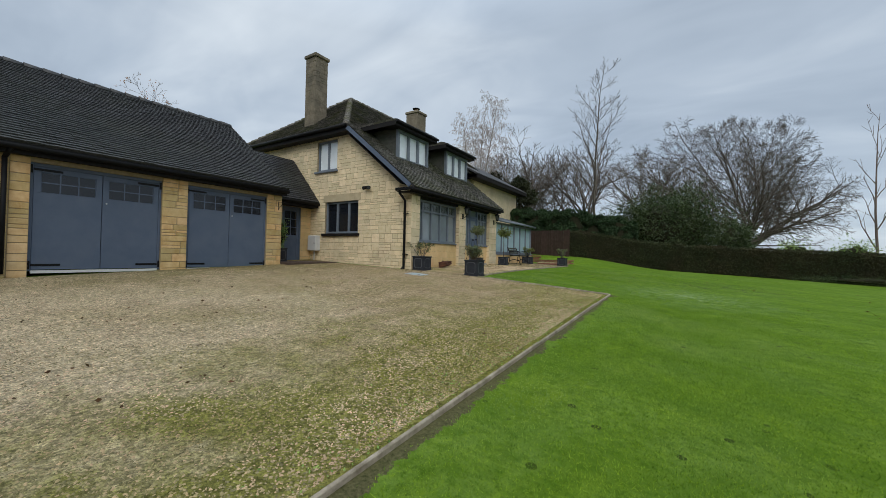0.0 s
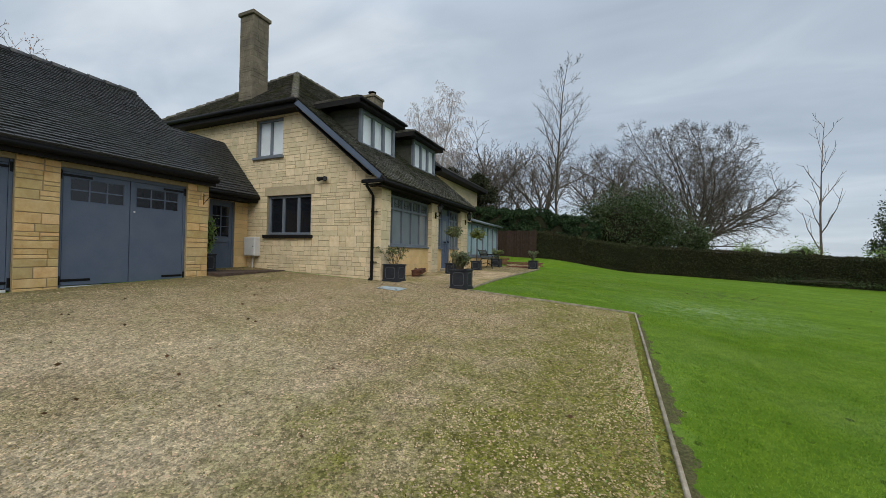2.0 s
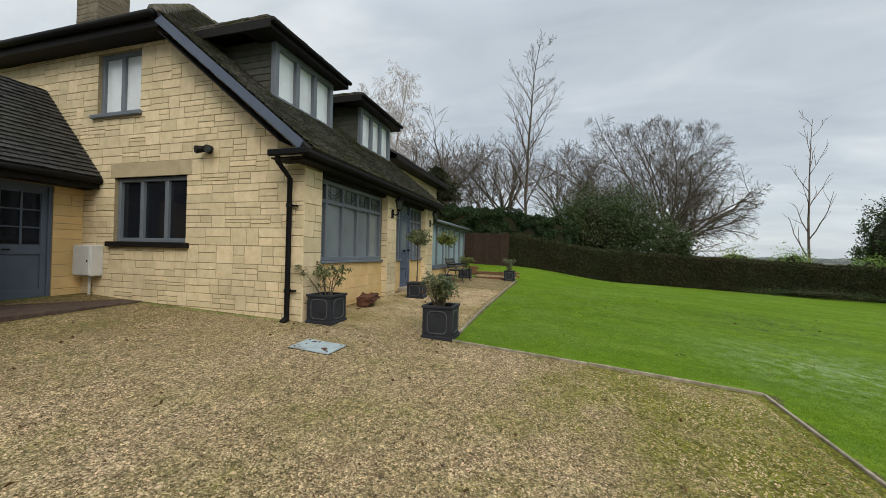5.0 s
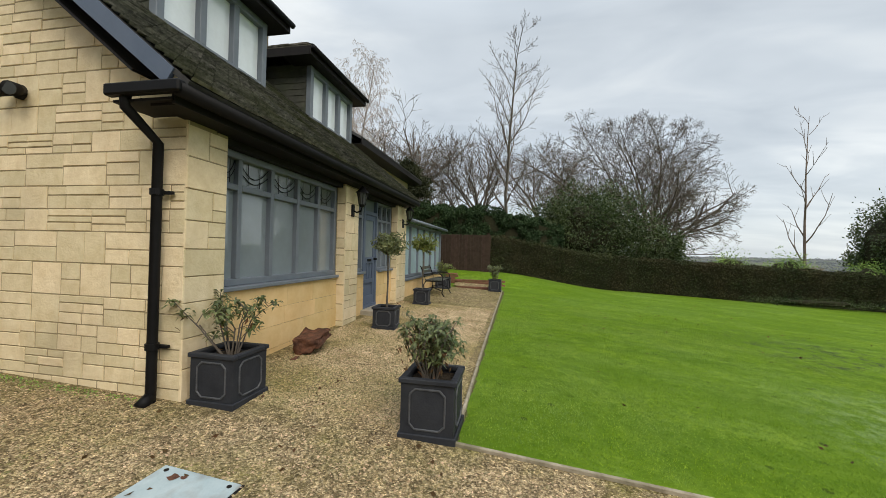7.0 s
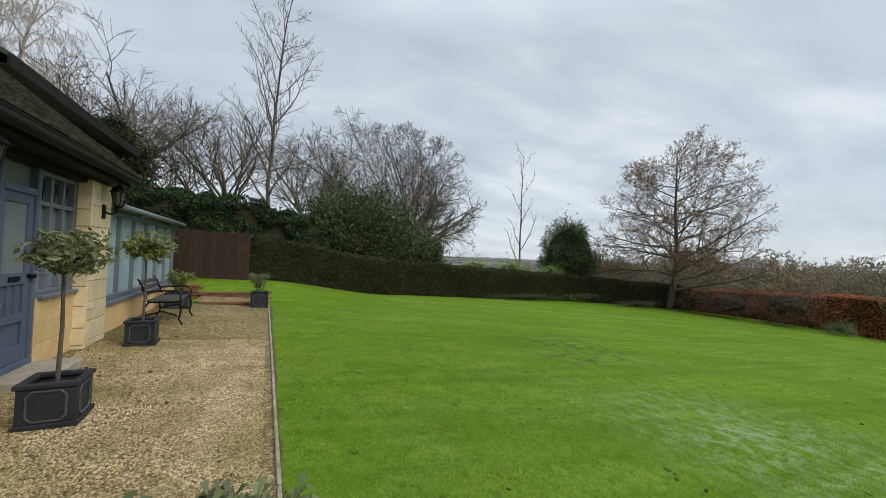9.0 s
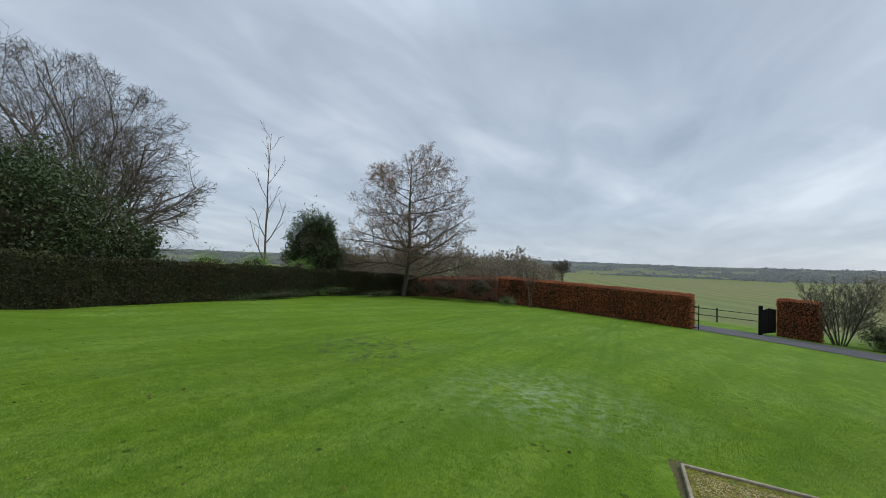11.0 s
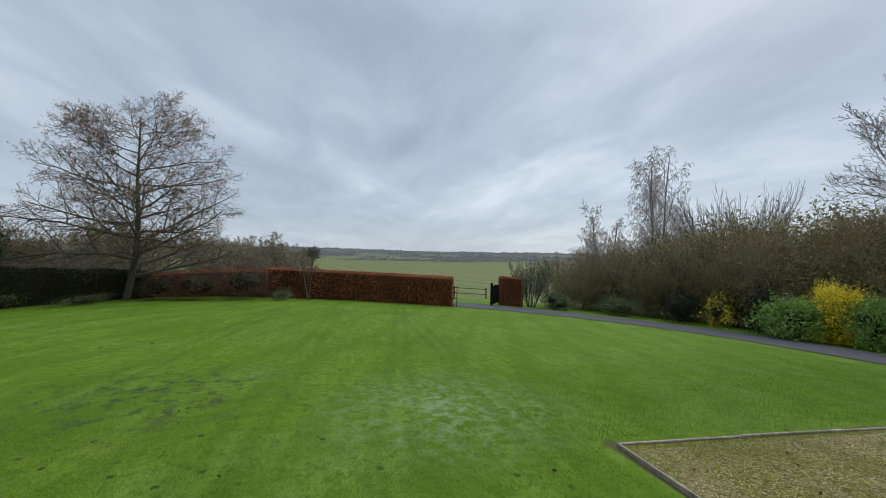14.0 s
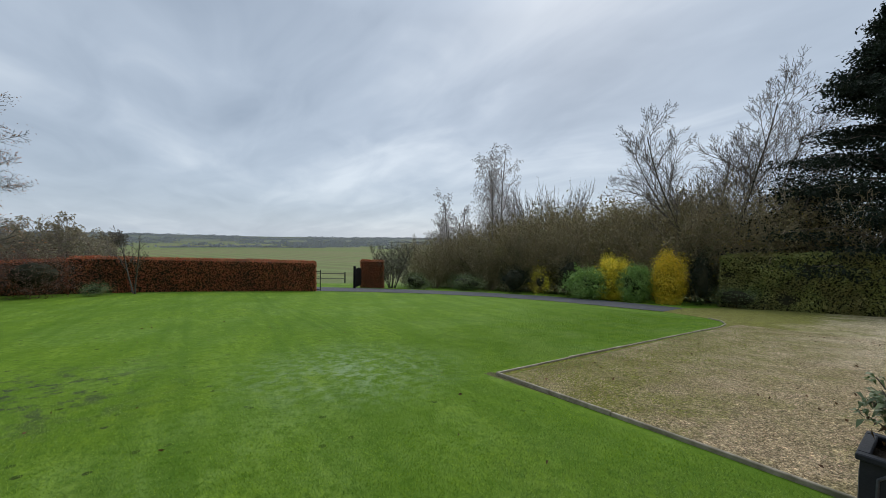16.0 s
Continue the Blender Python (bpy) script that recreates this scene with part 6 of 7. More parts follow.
bush("evergreen_bush", "large glossy evergreen bush behind the hedge", "bush", (-1.0, 26.6), (3.2, 2.0, 2.55), 34000, "holly", 0.14, 51, clumps=170, spread=0.15)
bush("evergreen_bush", "bright green laurel behind the hedge", "bush", (2.1, 25.6), (1.0, 1.0, 1.55), 6500, "holly", 0.13, 52, clumps=60, spread=0.2)
bush("evergreen_bush", "dark upright evergreen behind the hedge", "bush", (11.0, 25.2), (1.75, 1.6, 2.45), 24000, "holly", 0.12, 53, clumps=230, spread=0.10, core=0.72)
bush("shrub", "low bright green shrub over the hedge", "bush", (4.35, 24.5), (0.8, 0.6, 1.0), 2600, "laurel", 0.09, 54, core=0.7)
bush("shrub", "pale green shrub over the hedge", "bush", (6.3, 24.3), (0.95, 0.6, 1.0), 2800, "laurel", 0.09, 55, core=0.7)
bush("shrub", "bright green shrub over the hedge", "bush", (9.2, 24.4), (0.9, 0.7, 0.95), 2600, "laurel", 0.10, 56, core=0.7)
bush("conifer", "small green conifer beyond the oak", "conifer", (16.6, 20.9), (0.4, 0.4, 0.8), 1200, "laurel", 0.07, 57)


def conifer(label, place, high, radius, leaf, seed, n=12000):
    """Tiers of drooping sprays round a straight trunk."""
    t = thing("conifer", label, "conifer")
    part("trunk", cyl(bmesh.new(), (0, 0, -0.2), (0, 0, high * 0.97), 0.03 * high, 0.02, 8), M["bark"], t, smooth=True)
    rng = np.random.default_rng(seed)
    V, F = [], []
    ends = []
    k = int(high * 11)
    for i in range(k):
        f = (i + rng.random()) / k
        a = rng.random() * 6.28
        r = radius * (1 - f) ** 0.75 * rng.uniform(0.7, 1.15) + 0.25
        z = high * (0.05 + 0.93 * f)
        p, q = Vector((0, 0, z)), Vector((r * math.cos(a), r * math.sin(a), z + r * rng.uniform(-0.12, 0.22)))
        tube(V, F, [p, p.lerp(q, 0.5) + Vector((0, 0, 0.1 * r)), q], [0.05, 0.03, 0.012], 4)
        for _ in range(int(n / k)):
            g = rng.random() ** 0.6
            c = p.lerp(q, g)
            w = 0.11 * r + 0.12
            ends.append((c.x + rng.normal() * w, c.y + rng.normal() * w, c.z + rng.normal() * 0.14 - 0.05))
    np_mesh("crown", V, F, M["twig"], t)
    np_mesh("foliage", *leaf_mesh(ends, 0.17, seed, 0.42), M[leaf], t)
    x, y = place
    t.matrix_basis = pose(x, y, height(x, y))
    return t


conifer("tall black-green yew beside the gravel", (-3.4, -12.0), 13.2, 5.2, "yew", 61, 95000)
conifer("tall black-green yew beside the gravel", (-9.5, -13.5), 14.0, 5.0, "yew", 62, 22000)
conifer("dark ragged conifer behind the house", (-13.6, 29.0), 7.2, 2.5, "darkfir", 63, 22000)
conifer("dark ragged conifer behind the house", (-10.8, 27.6), 6.0, 2.7, "darkfir", 64, 22000)

# ---- bank of shrubs behind the drive ----
bush("dark_shrub", "dark rounded evergreen shrub beside the drive", "bush", (12.3, -5.9), (1.1, 0.9, 1.0), 3000, "yew", 0.09, 71)
bush("yellow_shrub", "sprawling shrub with a few yellow leaves", "bush", (10.3, -6.1), (0.8, 0.6, 0.9), 420, "yellow", 0.11, 72, core=0.3)
bush("dark_shrub", "dark upright evergreen shrub", "bush", (8.2, -6.3), (0.75, 0.8, 1.35), 3000, "yew", 0.08, 73)
bush("laurel_shrub", "pale green leafy shrub beside the drive", "bush", (6.7, -5.6), (1.2, 0.9, 0.85), 7500, "laurel", 0.13, 74, clumps=110)
bush("yellow_shrub", "rounded bright yellow autumn shrub", "bush", (5.65, -6.3), (0.9, 0.85, 1.2), 15000, "yellow", 0.085, 75, clumps=130, spread=0.16, core=0.7, inside="yellowcore")
bush("laurel_shrub", "rounded green leafy shrub", "bush", (4.35, -6.1), (0.85, 0.8, 1.0), 10000, "laurel", 0.085, 76, clumps=120, spread=0.16)
bush("yellow_shrub", "tall amber autumn shrub", "bush", (3.0, -6.4), (0.82, 0.7, 1.22), 13000, "amber", 0.09, 77, clumps=110, spread=0.17, core=0.62, inside="yellowcore")
bush("dark_shrub", "dark clipped column of yew", "bush", (1.75, -6.7), (0.5, 0.5, 1.3), 2600, "yew", 0.07, 78)
bush("shrub", "low grey-green shrub at the hedge foot", "bush", (0.5, -7.0), (1.0, 0.4, 0.5), 1500, "rhodo", 0.08, 79)
bush("shrub", "low mottled green ground cover beside the drive", "bush", (15.8, -4.6), (1.9, 0.8, 0.6), 4200, "rhodo", 0.1, 80)
bush("shrub", "low mottled green ground cover beside the gate", "bush", (18.4, -2.0), (1.6, 0.8, 0.6), 4000, "rhodo", 0.1, 81)
bare_tree("grey-brown twiggy shrub behind the gate", (19.7, -0.7), 83, "bark", "twig", leaves="olive", leaf_n=2600, leaf_size=0.08, height_=3.2, radius=0.03, stems=14, stem_spread=0.45, kids=(11, 7, 4), angles=(34, 36, 34), ratios=(0.4, 0.45, 0.5), ups=(0.3, 0.2, 0.1), start=0.2, thin=0.008)


def scrub(label, place, seed, high, wide, leaf, leaf_n):
    """A thicket of thin brown stems with a haze of dead leaves."""
    s = thing("scrub", label, "scrub", group="scrub on the bank")
    trunk, limbs, tips = grow(seed, height_=high, radius=0.03, stems=24, stem_spread=wide, kids=(9, 5, 3), angles=(30, 34, 34), ratios=(0.42, 0.48, 0.55), ups=(0.2, 0.1, 0.0), start=0.15, wobble=0.16, thin=0.010)
    tagged(np_mesh("stem", trunk[0], trunk[1], M["russet_twig"], s), kind="stuff")
    np_mesh("twig_crown", limbs[0], limbs[1], M["russet_twig"], s)
    rng = random.Random(seed)
    pts = [rng.choice(tips) * rng.uniform(0.35, 1.0) + Vector((rng.gauss(0, .25), rng.gauss(0, .25), rng.gauss(0, .2))) for _ in range(leaf_n)]
    np_mesh("foliage", *leaf_mesh(pts, 0.11, seed), M[leaf], s)
    x, y = place
    s.matrix_basis = pose(x, y, height(x, y) - 0.05)
    return s


s1 = scrub("brown winter thicket on the bank", (9.0, -9.2), 91, 5.8, 0.55, "brush", 9500)
s2 = scrub("brown winter thicket with dull green leaves", (4.5, -9.6), 92, 5.6, 0.6, "brush", 9500)
for i, (src, x, y, s, r) in enumerate(((s1, 13.2, -9.3, 1.0, 70), (s2, 17.2, -8.2, 0.95, 130), (s1, 20.6, -5.2, 0.75, 210), (s2, 23.6, -6.2, 0.8, 300), (s2, 11.3, -12.5, 1.2, 25), (s1, 6.6, -13.2, 1.2, 100), (s1, 16.2, -12.6, 1.2, 160), (s2, 20.8, -11.6, 1.1, 250), (s1, 1.0, -10.3, 0.95, 33), (s2, -1.8, -11.3, 0.9, 77), (s1, 25.5, -10.5, 0.95, 290), (s2, 2.4, -15.0, 1.25, 190))):
    copy_thing(src, pose(x, y, height(x, y) - 0.05, 0, 0, r) @ Matrix.Scale(s, 4))
bush("hedgerow_shrub", "sprawling hedgerow shrub with yellowing leaves", "bush", (-0.3, -9.9), (2.8, 1.0, 1.9), 1500, "amber", 0.10, 97, core=0.3, spread=0.3)
bush("hedgerow_shrub", "sprawling hedgerow shrub with yellow-green leaves", "bush", (2.6, -9.0), (1.8, 0.9, 1.9), 1500, "olive", 0.10, 98, core=0.3, spread=0.3)
t1 = bush("thicket", "dense brown winter thicket behind the shrubs", "scrub", (7.5, -10.6), (2.7, 2.0, 2.75), 15000, "brush", 0.17, 96, clumps=120, spread=0.2, core=0.68, group="thickets on the bank", inside="scrubcore")
for x, y, s, r in ((11.5, -10.4, 1.0, 40), (15.5, -9.8, 1.0, 100), (19.5, -8.6, 0.9, 160), (3.4, -11.0, 1.0, 220), (-0.6, -11.2, 0.95, 260), (23.2, -8.0, 0.85, 300), (10.0, -14.0, 1.3, 20), (15.5, -13.8, 1.3, 80), (5.0, -14.5, 1.3, 140), (21.0, -13.5, 1.2, 200)):
    copy_thing(t1, pose(x, y, height(x, y) + 2.5 * s, 0, 0, r) @ Matrix.Scale(s, 4))
bush("shrub", "loose reddish-brown shrub in the bed before the beech hedge", "bush", (16.2, 17.0), (1.5, 1.3, 0.95), 5200, "bedleaf", 0.07, 95, core=0.5, spread=0.24)
bush("shrub", "low brown winter shrub in the bed under the oak", "bush", (15.4, 18.9), (1.4, 1.2, 0.75), 4200, "bedleaf", 0.065, 111, core=0.5, spread=0.25)
bush("shrub", "low brown winter shrub beside the oak trunk", "bush", (14.9, 20.2), (1.0, 0.9, 0.65), 2600, "bedleaf", 0.07, 112, core=0.5, spread=0.3)
bush("grass_clump", "pale green arching clump at the lawn's edge", "plant", (16.0, 15.2), (0.55, 0.5, 0.28), 1500, "rhodo", 0.10, 113, aspect=0.15, core=0.4, spread=0.3)
bush("ground_cover", "grey-green ground cover at the hedge foot", "plant", (12.6, 21.75), (1.6, 0.35, 0.16), 1800, "rhodo", 0.06, 114, core=0.5, spread=0.3)
bush("ground_cover", "pale green ground cover at the hedge foot", "plant", (6.4, 22.65), (2.2, 0.30, 0.20), 2200, "holly", 0.06, 115, core=0.5, spread=0.3)
bare_tree("thin bare sapling before the beech hedge", (16.85, 14.0), 24, "bark", "twig", height_=2.9, radius=0.04, stems=2, stem_spread=0.22, kids=(9, 5, 3), angles=(36, 36, 34), ratios=(0.34, 0.45, 0.5), ups=(0.3, 0.2, 0.1), start=0.4, thin=0.007)

# ---- woods and tree lines in the distance ----
w1 = bare_tree("brown winter tree in the copse", (60, 30), 101, "bark", "haze_twig", "trees of the copse", leaves="copse", leaf_n=3000, leaf_size=0.19, **{**ROUND, "height_": 3.4, "kids": (12, 7, 5), "angles": (42, 40, 38), "ratios": (1.25, 0.52, 0.6), "ups": (0.5, 0.25, 0.1), "thin": 0.016, "start": 0.1})
rng_w = random.Random(12)
for i in range(76):
    az = radians(rng_w.uniform(46, 84) if i < 60 else rng_w.uniform(4, 40))
    d = rng_w.uniform(42, 80) if i < 60 else rng_w.uniform(80, 160)
    x, y = -5 + d * math.sin(az), 12 + d * math.cos(az)
    copy_thing(w1, pose(x, y, height(x, y) - 0.2, 0, 0, rng_w.uniform(0, 360)) @ Matrix.Scale(rng_w.uniform(0.7, 1.25) * (1.0 if i < 60 else 0.9), 4))
bare_tree("round bare oak standing in the field", (114.4, 23.2), 103, "bark", "twig", **{**ROUND, "height_": 5.2, "radius": 0.4, "thin": 0.05})


def tree_line():
    """Distant hedgerows and woods as one mass of leaf clumps on the valley floor and hills."""
    rng = np.random.default_rng(5)
    P, S = [], []
    for r0, width, n, tall, gap in ((430, 14, 9000, 2.6, -0.2), (520, 40, 9000, 4.0, 0.2), (640, 60, 13000, 6.0, -0.3), (860, 90, 15000, 8.0, -0.6), (1150, 140, 15000, 9.0, -0.6), (1600, 220, 14000, 11.0, -0.7), (2300, 350, 14000, 13.0, -0.5), (3300, 300, 9000, 12.0, -0.2)):
        a = rng.uniform(radians(-45), radians(100), n)
        keep = np.sin(a * 11 + r0) + 0.8 * np.sin(a * 29 + r0 * 0.3) + rng.normal(size=n) * 0.25 > gap
        a = a[keep]
        r = r0 + rng.normal(size=len(a)) * width * 0.4 + 30 * np.sin(a * 5 + r0)
        lump = 0.55 + 0.45 * np.sin(a * 170 + r0) * np.sin(a * 61)
        for ang, rad, lu in zip(a, r, lump):
            x, y = -5 + rad * math.cos(ang), 12 + rad * math.sin(ang)
            P.append((x, y, height(x, y) + rng.random() * tall * lu))
            S.append(1.6 + rad / 600)
    V, F = leaf_mesh(P, 1.0, 3, 0.8)
    mid = np.repeat(np.array(P), 4, axis=0)
    V = mid + (V - mid) * np.repeat(np.array(S), 4)[:, None]
    tagged(np_mesh("distant_woods", V, F, M["distant"], None), "grey-brown hedgerows and woods across the valley with haze in their colour", "trees", kind="stuff")


# haze of distance is painted into this pale grey base colour
M["distant"] = mat("haze_tinted_wood", (0.21, 0.225, 0.235), (0.26, 0.275, 0.29), 0.004, 1.0, island=0.04, trans=0.5)
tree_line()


# ---- things by the house ----
def planter(name, label, x, y, wide, high, turn=0.0, group="lead planters along the house"):
    """Square planter with a rim, foot moulding and a raised panel with cut corners on each side."""
    p = thing(name, label, "planter", group=group)
    h, w = high, wide / 2
    t = 0.025
    bm = bx(bmesh.new(), -w, w, -w, w, 0, h)
    top = [f for f in bm.faces if f.normal.z > 0.9 or min(v.co.z for v in f.verts) > h - 1e-4]
    bmesh.ops.inset_region(bm, faces=top, thickness=t)
    inner = max(bm.faces, key=lambda f: (round(f.calc_center_median().z, 4), -abs(f.calc_center_median().x) - abs(f.calc_center_median().y)))
    for v in inner.verts:
        v.co.z = 0.03
    part("body", bm, M["planter"], p)
    bm = bmesh.new()
    e = 0.018
    for x0, x1, y0, y1 in ((-w - e, w + e, -w - e, -w + t + .01), (-w - e, w + e, w - t - .01, w + e), (-w - e, -w + t + .01, -w + t + .01, w - t - .01), (w - t - .01, w + e, -w + t + .01, w - t - .01)):
        bx(bm, x0, x1, y0, y1, h - 0.03, h + 0.006, 0.006)
    part("rim", bm, M["planter"], p)
    bm = bmesh.new()
    for x0, x1, y0, y1 in ((-w - e, w + e, -w - e, -w), (-w - e, w + e, w, w + e), (-w - e, -w, -w, w), (w, w + e, -w, w)):
        bx(bm, x0, x1, y0, y1, -0.02, 0.035, 0.005)
    part("foot_moulding", bm, M["planter"], p)
    for k in range(4):
        bm = bmesh.new()
        a, b0, b1, c = w * 0.66, h * 0.16, h * 0.84, wide * 0.1
        outline = [(-a + c, b0), (a - c, b0), (a, b0 + c), (a, b1 - c), (a - c, b1), (-a + c, b1), (-a, b1 - c), (-a, b0 + c)]
        for (p0, z0), (p1, z1) in zip(outline, outline[1:] + outline[:1]):
            cyl(bm, (p0, -w - 0.002, z0), (p1, -w - 0.002, z1), 0.008, seg=6)
        bmesh.ops.rotate(bm, verts=bm.verts, cent=(0, 0, 0), matrix=Matrix.Rotation(k * math.pi / 2, 3, "Z"))
        part("panel_moulding", bm, M["leadworn"], p, "raised cut-corner panel")
    bm = bmesh.new()
    bmesh.ops.create_grid(bm, x_segments=8, y_segments=8, size=w - t)
    for v in bm.verts:
        v.co.z = h - 0.06 + 0.02 * noise.noise(v.co * 14)
    part("soil", bm, M["soil"], p, "dark soil")
    p.matrix_basis = pose(x, y, height(x, y) + 0.01, 0, 0, turn)
    return p


def whorl_shrub(name, label, x, y, z, high, wide, stems, seed, leaf, leaves_per=16, size=0.085, lean=(0, 0), withered=0):
    """Thin forking stems that end in whorls of long narrow leaves."""
    t = thing(name, label, "shrub")
    rng = random.Random(seed)
    V, F, P, A = [], [], [], []
    for s in range(stems):
        a = 6.28 * s / stems + rng.uniform(-0.5, 0.5)
        tip = Vector((math.cos(a) * wide * rng.uniform(0.3, 1) + lean[0] * high, math.sin(a) * wide * rng.uniform(0.3, 1) + lean[1] * high, high * rng.uniform(0.55, 1.0)))
        mid = tip * 0.5 + Vector((0, 0, high * 0.1)) + Vector((rng.gauss(0, .03), rng.gauss(0, .03), 0))
        base = Vector((math.cos(a) * 0.04, math.sin(a) * 0.04, -0.04))
        tube(V, F, [base, mid, tip], [0.008, 0.006, 0.003], 5)
        ends = [tip]
        for _ in range(3):
            q = base.lerp(mid, rng.uniform(0.5, 1)) if rng.random() < 0.3 else mid.lerp(tip, rng.uniform(0.1, 0.8))
            e = q + Vector((rng.gauss(0, .07), rng.gauss(0, .07), rng.uniform(0.05, 0.13)))
            tube(V, F, [q, e], [0.004, 0.0025], 4)
            ends.append(e)
        for e in ends:
            for i in range(leaves_per):
                b = rng.uniform(0, 6.28)
                d = Vector((math.cos(b), math.sin(b), rng.uniform(-0.35, 0.9))).normalized()
                P.append(e - Vector((0, 0, rng.uniform(0, 0.06)))); A.append(d)
    np_mesh("stem", V, F, M["twig"], t)
    LV, LF = [], []
    for p, d in zip(P, A):
        s = size * rng.uniform(0.7, 1.2)
        side = d.cross(Vector((0, 0, 1)))
        side = side.normalized() * s * 0.17 if side.length > 1e-3 else Vector((s * 0.17, 0, 0))
        k = len(LV)
        m = p + d * s * 0.55 + Vector((0, 0, 0.012))
        LV += [p, m + side, p + d * s + Vector((0, 0, -0.02)), m - side]
        LF.append((k, k + 1, k + 2, k + 3))
    np_mesh("foliage", LV, LF, M[leaf], t)
    if withered:
        dry = [rng.choice(P) + Vector((rng.gauss(0, .04), rng.gauss(0, .04), -rng.uniform(0.02, 0.14))) for _ in range(withered)]
        tagged(np_mesh("withered_leaves", *leaf_mesh(dry, size * 0.8, seed, 0.35, up=-0.8), M["litter"], t), label="curled dark brown withered leaves")
    t.matrix_basis = pose(x, y, z)
    return t


def standard_tree(name, label, x, y, z, stem, radius, n, leaf, seed):
    """A clipped head of leaves on a straight stem."""
    t = thing(name, label, "small tree")
    V, F = [], []
    tube(V, F, [Vector((0, 0, -0.05)), Vector((0.01, 0.005, stem * 0.5)), Vector((0, 0, stem))], [0.017, 0.014, 0.012], 7)
    part_ob = np_mesh("stem", V, F, M["bark"], t, True)
    rng = random.Random(seed)
    V, F = [], []
    P = []
    for i in range(46):
        d = Vector((rng.gauss(0, 1), rng.gauss(0, 1), rng.uniform(-0.5, 1.1))).normalized()
        q = Vector((0, 0, stem - 0.06))
        e = Vector((0, 0, stem + radius * 0.35)) + d * radius * rng.uniform(0.5, 1.35)
        tube(V, F, [q, q.lerp(e, 0.5), e], [0.006, 0.004, 0.002], 3)
        for _ in range(n // 46):
            g = rng.uniform(0.45, 1.05)
            P.append(q.lerp(e, g) + Vector((rng.gauss(0, .03), rng.gauss(0, .03), rng.gauss(0, .03))))
    np_mesh("crown", V, F, M["twig"], t)
    np_mesh("foliage", *leaf_mesh(P, 0.075, seed, 0.42), M[leaf], t)
    t.matrix_basis = pose(x, y, z)
    return t


def soil_z(x, y, high):
    return height(x, y) + 0.01 + high - 0.06


planter("planter", "dark lead-grey square planter beside the corner pier", -6.80, 9.33, 0.40, 0.41)
whorl_shrub("potted_shrub", "straggling leathery-leaved shrub in a lead planter", -6.80, 9.34, soil_z(-6.8, 9.34, 0.42), 0.54, 0.48, 9, 3, "rhodo", 13, 0.085, lean=(-0.1, -0.05), withered=12)
planter("planter", "dark lead-grey square planter at the lawn's corner", -5.03, 9.39, 0.40, 0.43)
whorl_shrub("potted_shrub", "dense upright leathery-leaved shrub in a lead planter", -5.05, 9.40, soil_z(-5.05, 9.40, 0.44), 0.46, 0.23, 32, 5, "rhodo", 8, 0.075, withered=130)
planter("planter", "lead-grey square planter beside the garden door", -6.44, 12.22, 0.34, 0.33, 3)
standard_tree("standard_tree", "standard olive tree with silvery leaves in a planter", -6.44, 12.22, soil_z(-6.44, 12.22, 0.33), 0.93, 0.26, 1100, "olive", 7)
planter("planter", "lead-grey square planter beside the conservatory", -6.53, 14.82, 0.33, 0.34, 4)
standard_tree("standard_tree", "standard bay tree with yellow-green leaves in a planter", -6.53, 14.82, soil_z(-6.53, 14.82, 0.34), 0.98, 0.25, 1200, "bay", 8)
planter("planter", "lead-grey square planter at the end of the path", -5.12, 18.75, 0.38, 0.38)
whorl_shrub("potted_shrub", "small grey-leaved shrub in a lead planter", -5.12, 18.75, soil_z(-5.12, 18.75, 0.38), 0.48, 0.30, 14, 9, "rhodo", 12, 0.07)
planter("planter", "dark low planter behind the bench", -6.75, 18.35, 0.42, 0.34)
whorl_shrub("potted_shrub", "leafy green shrub behind the bench", -6.75, 18.35, soil_z(-6.75, 18.35, 0.34), 0.50, 0.34, 16, 11, "bay", 12, 0.08)


def bench():
    b = thing("bench", "small garden bench with iron ends and dark slats", "bench")
    z, y0, y1 = height(-6.6, 16.7), 16.25, 17.25
    for y in (y0, y1):
        V, F = [], []
        def run(pts):
            tube(V, F, [Vector((px, y, z + pz)) for px, pz in pts], [0.016] * len(pts), 6)
        run([(-6.30, 0.0), (-6.36, 0.10), (-6.33, 0.24), (-6.36, 0.40)])
        run([(-6.92, 0.0), (-6.84, 0.14), (-6.86, 0.30), (-6.80, 0.40)])
        run([(-6.36, 0.40), (-6.80, 0.40), (-6.86, 0.55), (-6.92, 0.72), (-6.97, 0.80)])
        run([(-6.36, 0.40), (-6.34, 0.52), (-6.42, 0.60), (-6.60, 0.60), (-6.86, 0.58)])
        run([(-6.38, 0.16), (-6.60, 0.24), (-6.83, 0.18)])
        np_mesh("end_frame", V, F, M["black"], b, True)
    for i in range(5):
        x = -6.38 - i * 0.095
        box_part("seat_slat", (x - 0.075, x, y0, y1, z + 0.41, z + 0.432), M["boardclad"], b, bevel=0.004)
    for i in range(3):
        x, zz = -6.86 - i * 0.035, z + 0.50 + i * 0.10
        box_part("back_slat", (x - 0.022, x, y0, y1, zz, zz + 0.075), M["boardclad"], b, bevel=0.004)


bench()


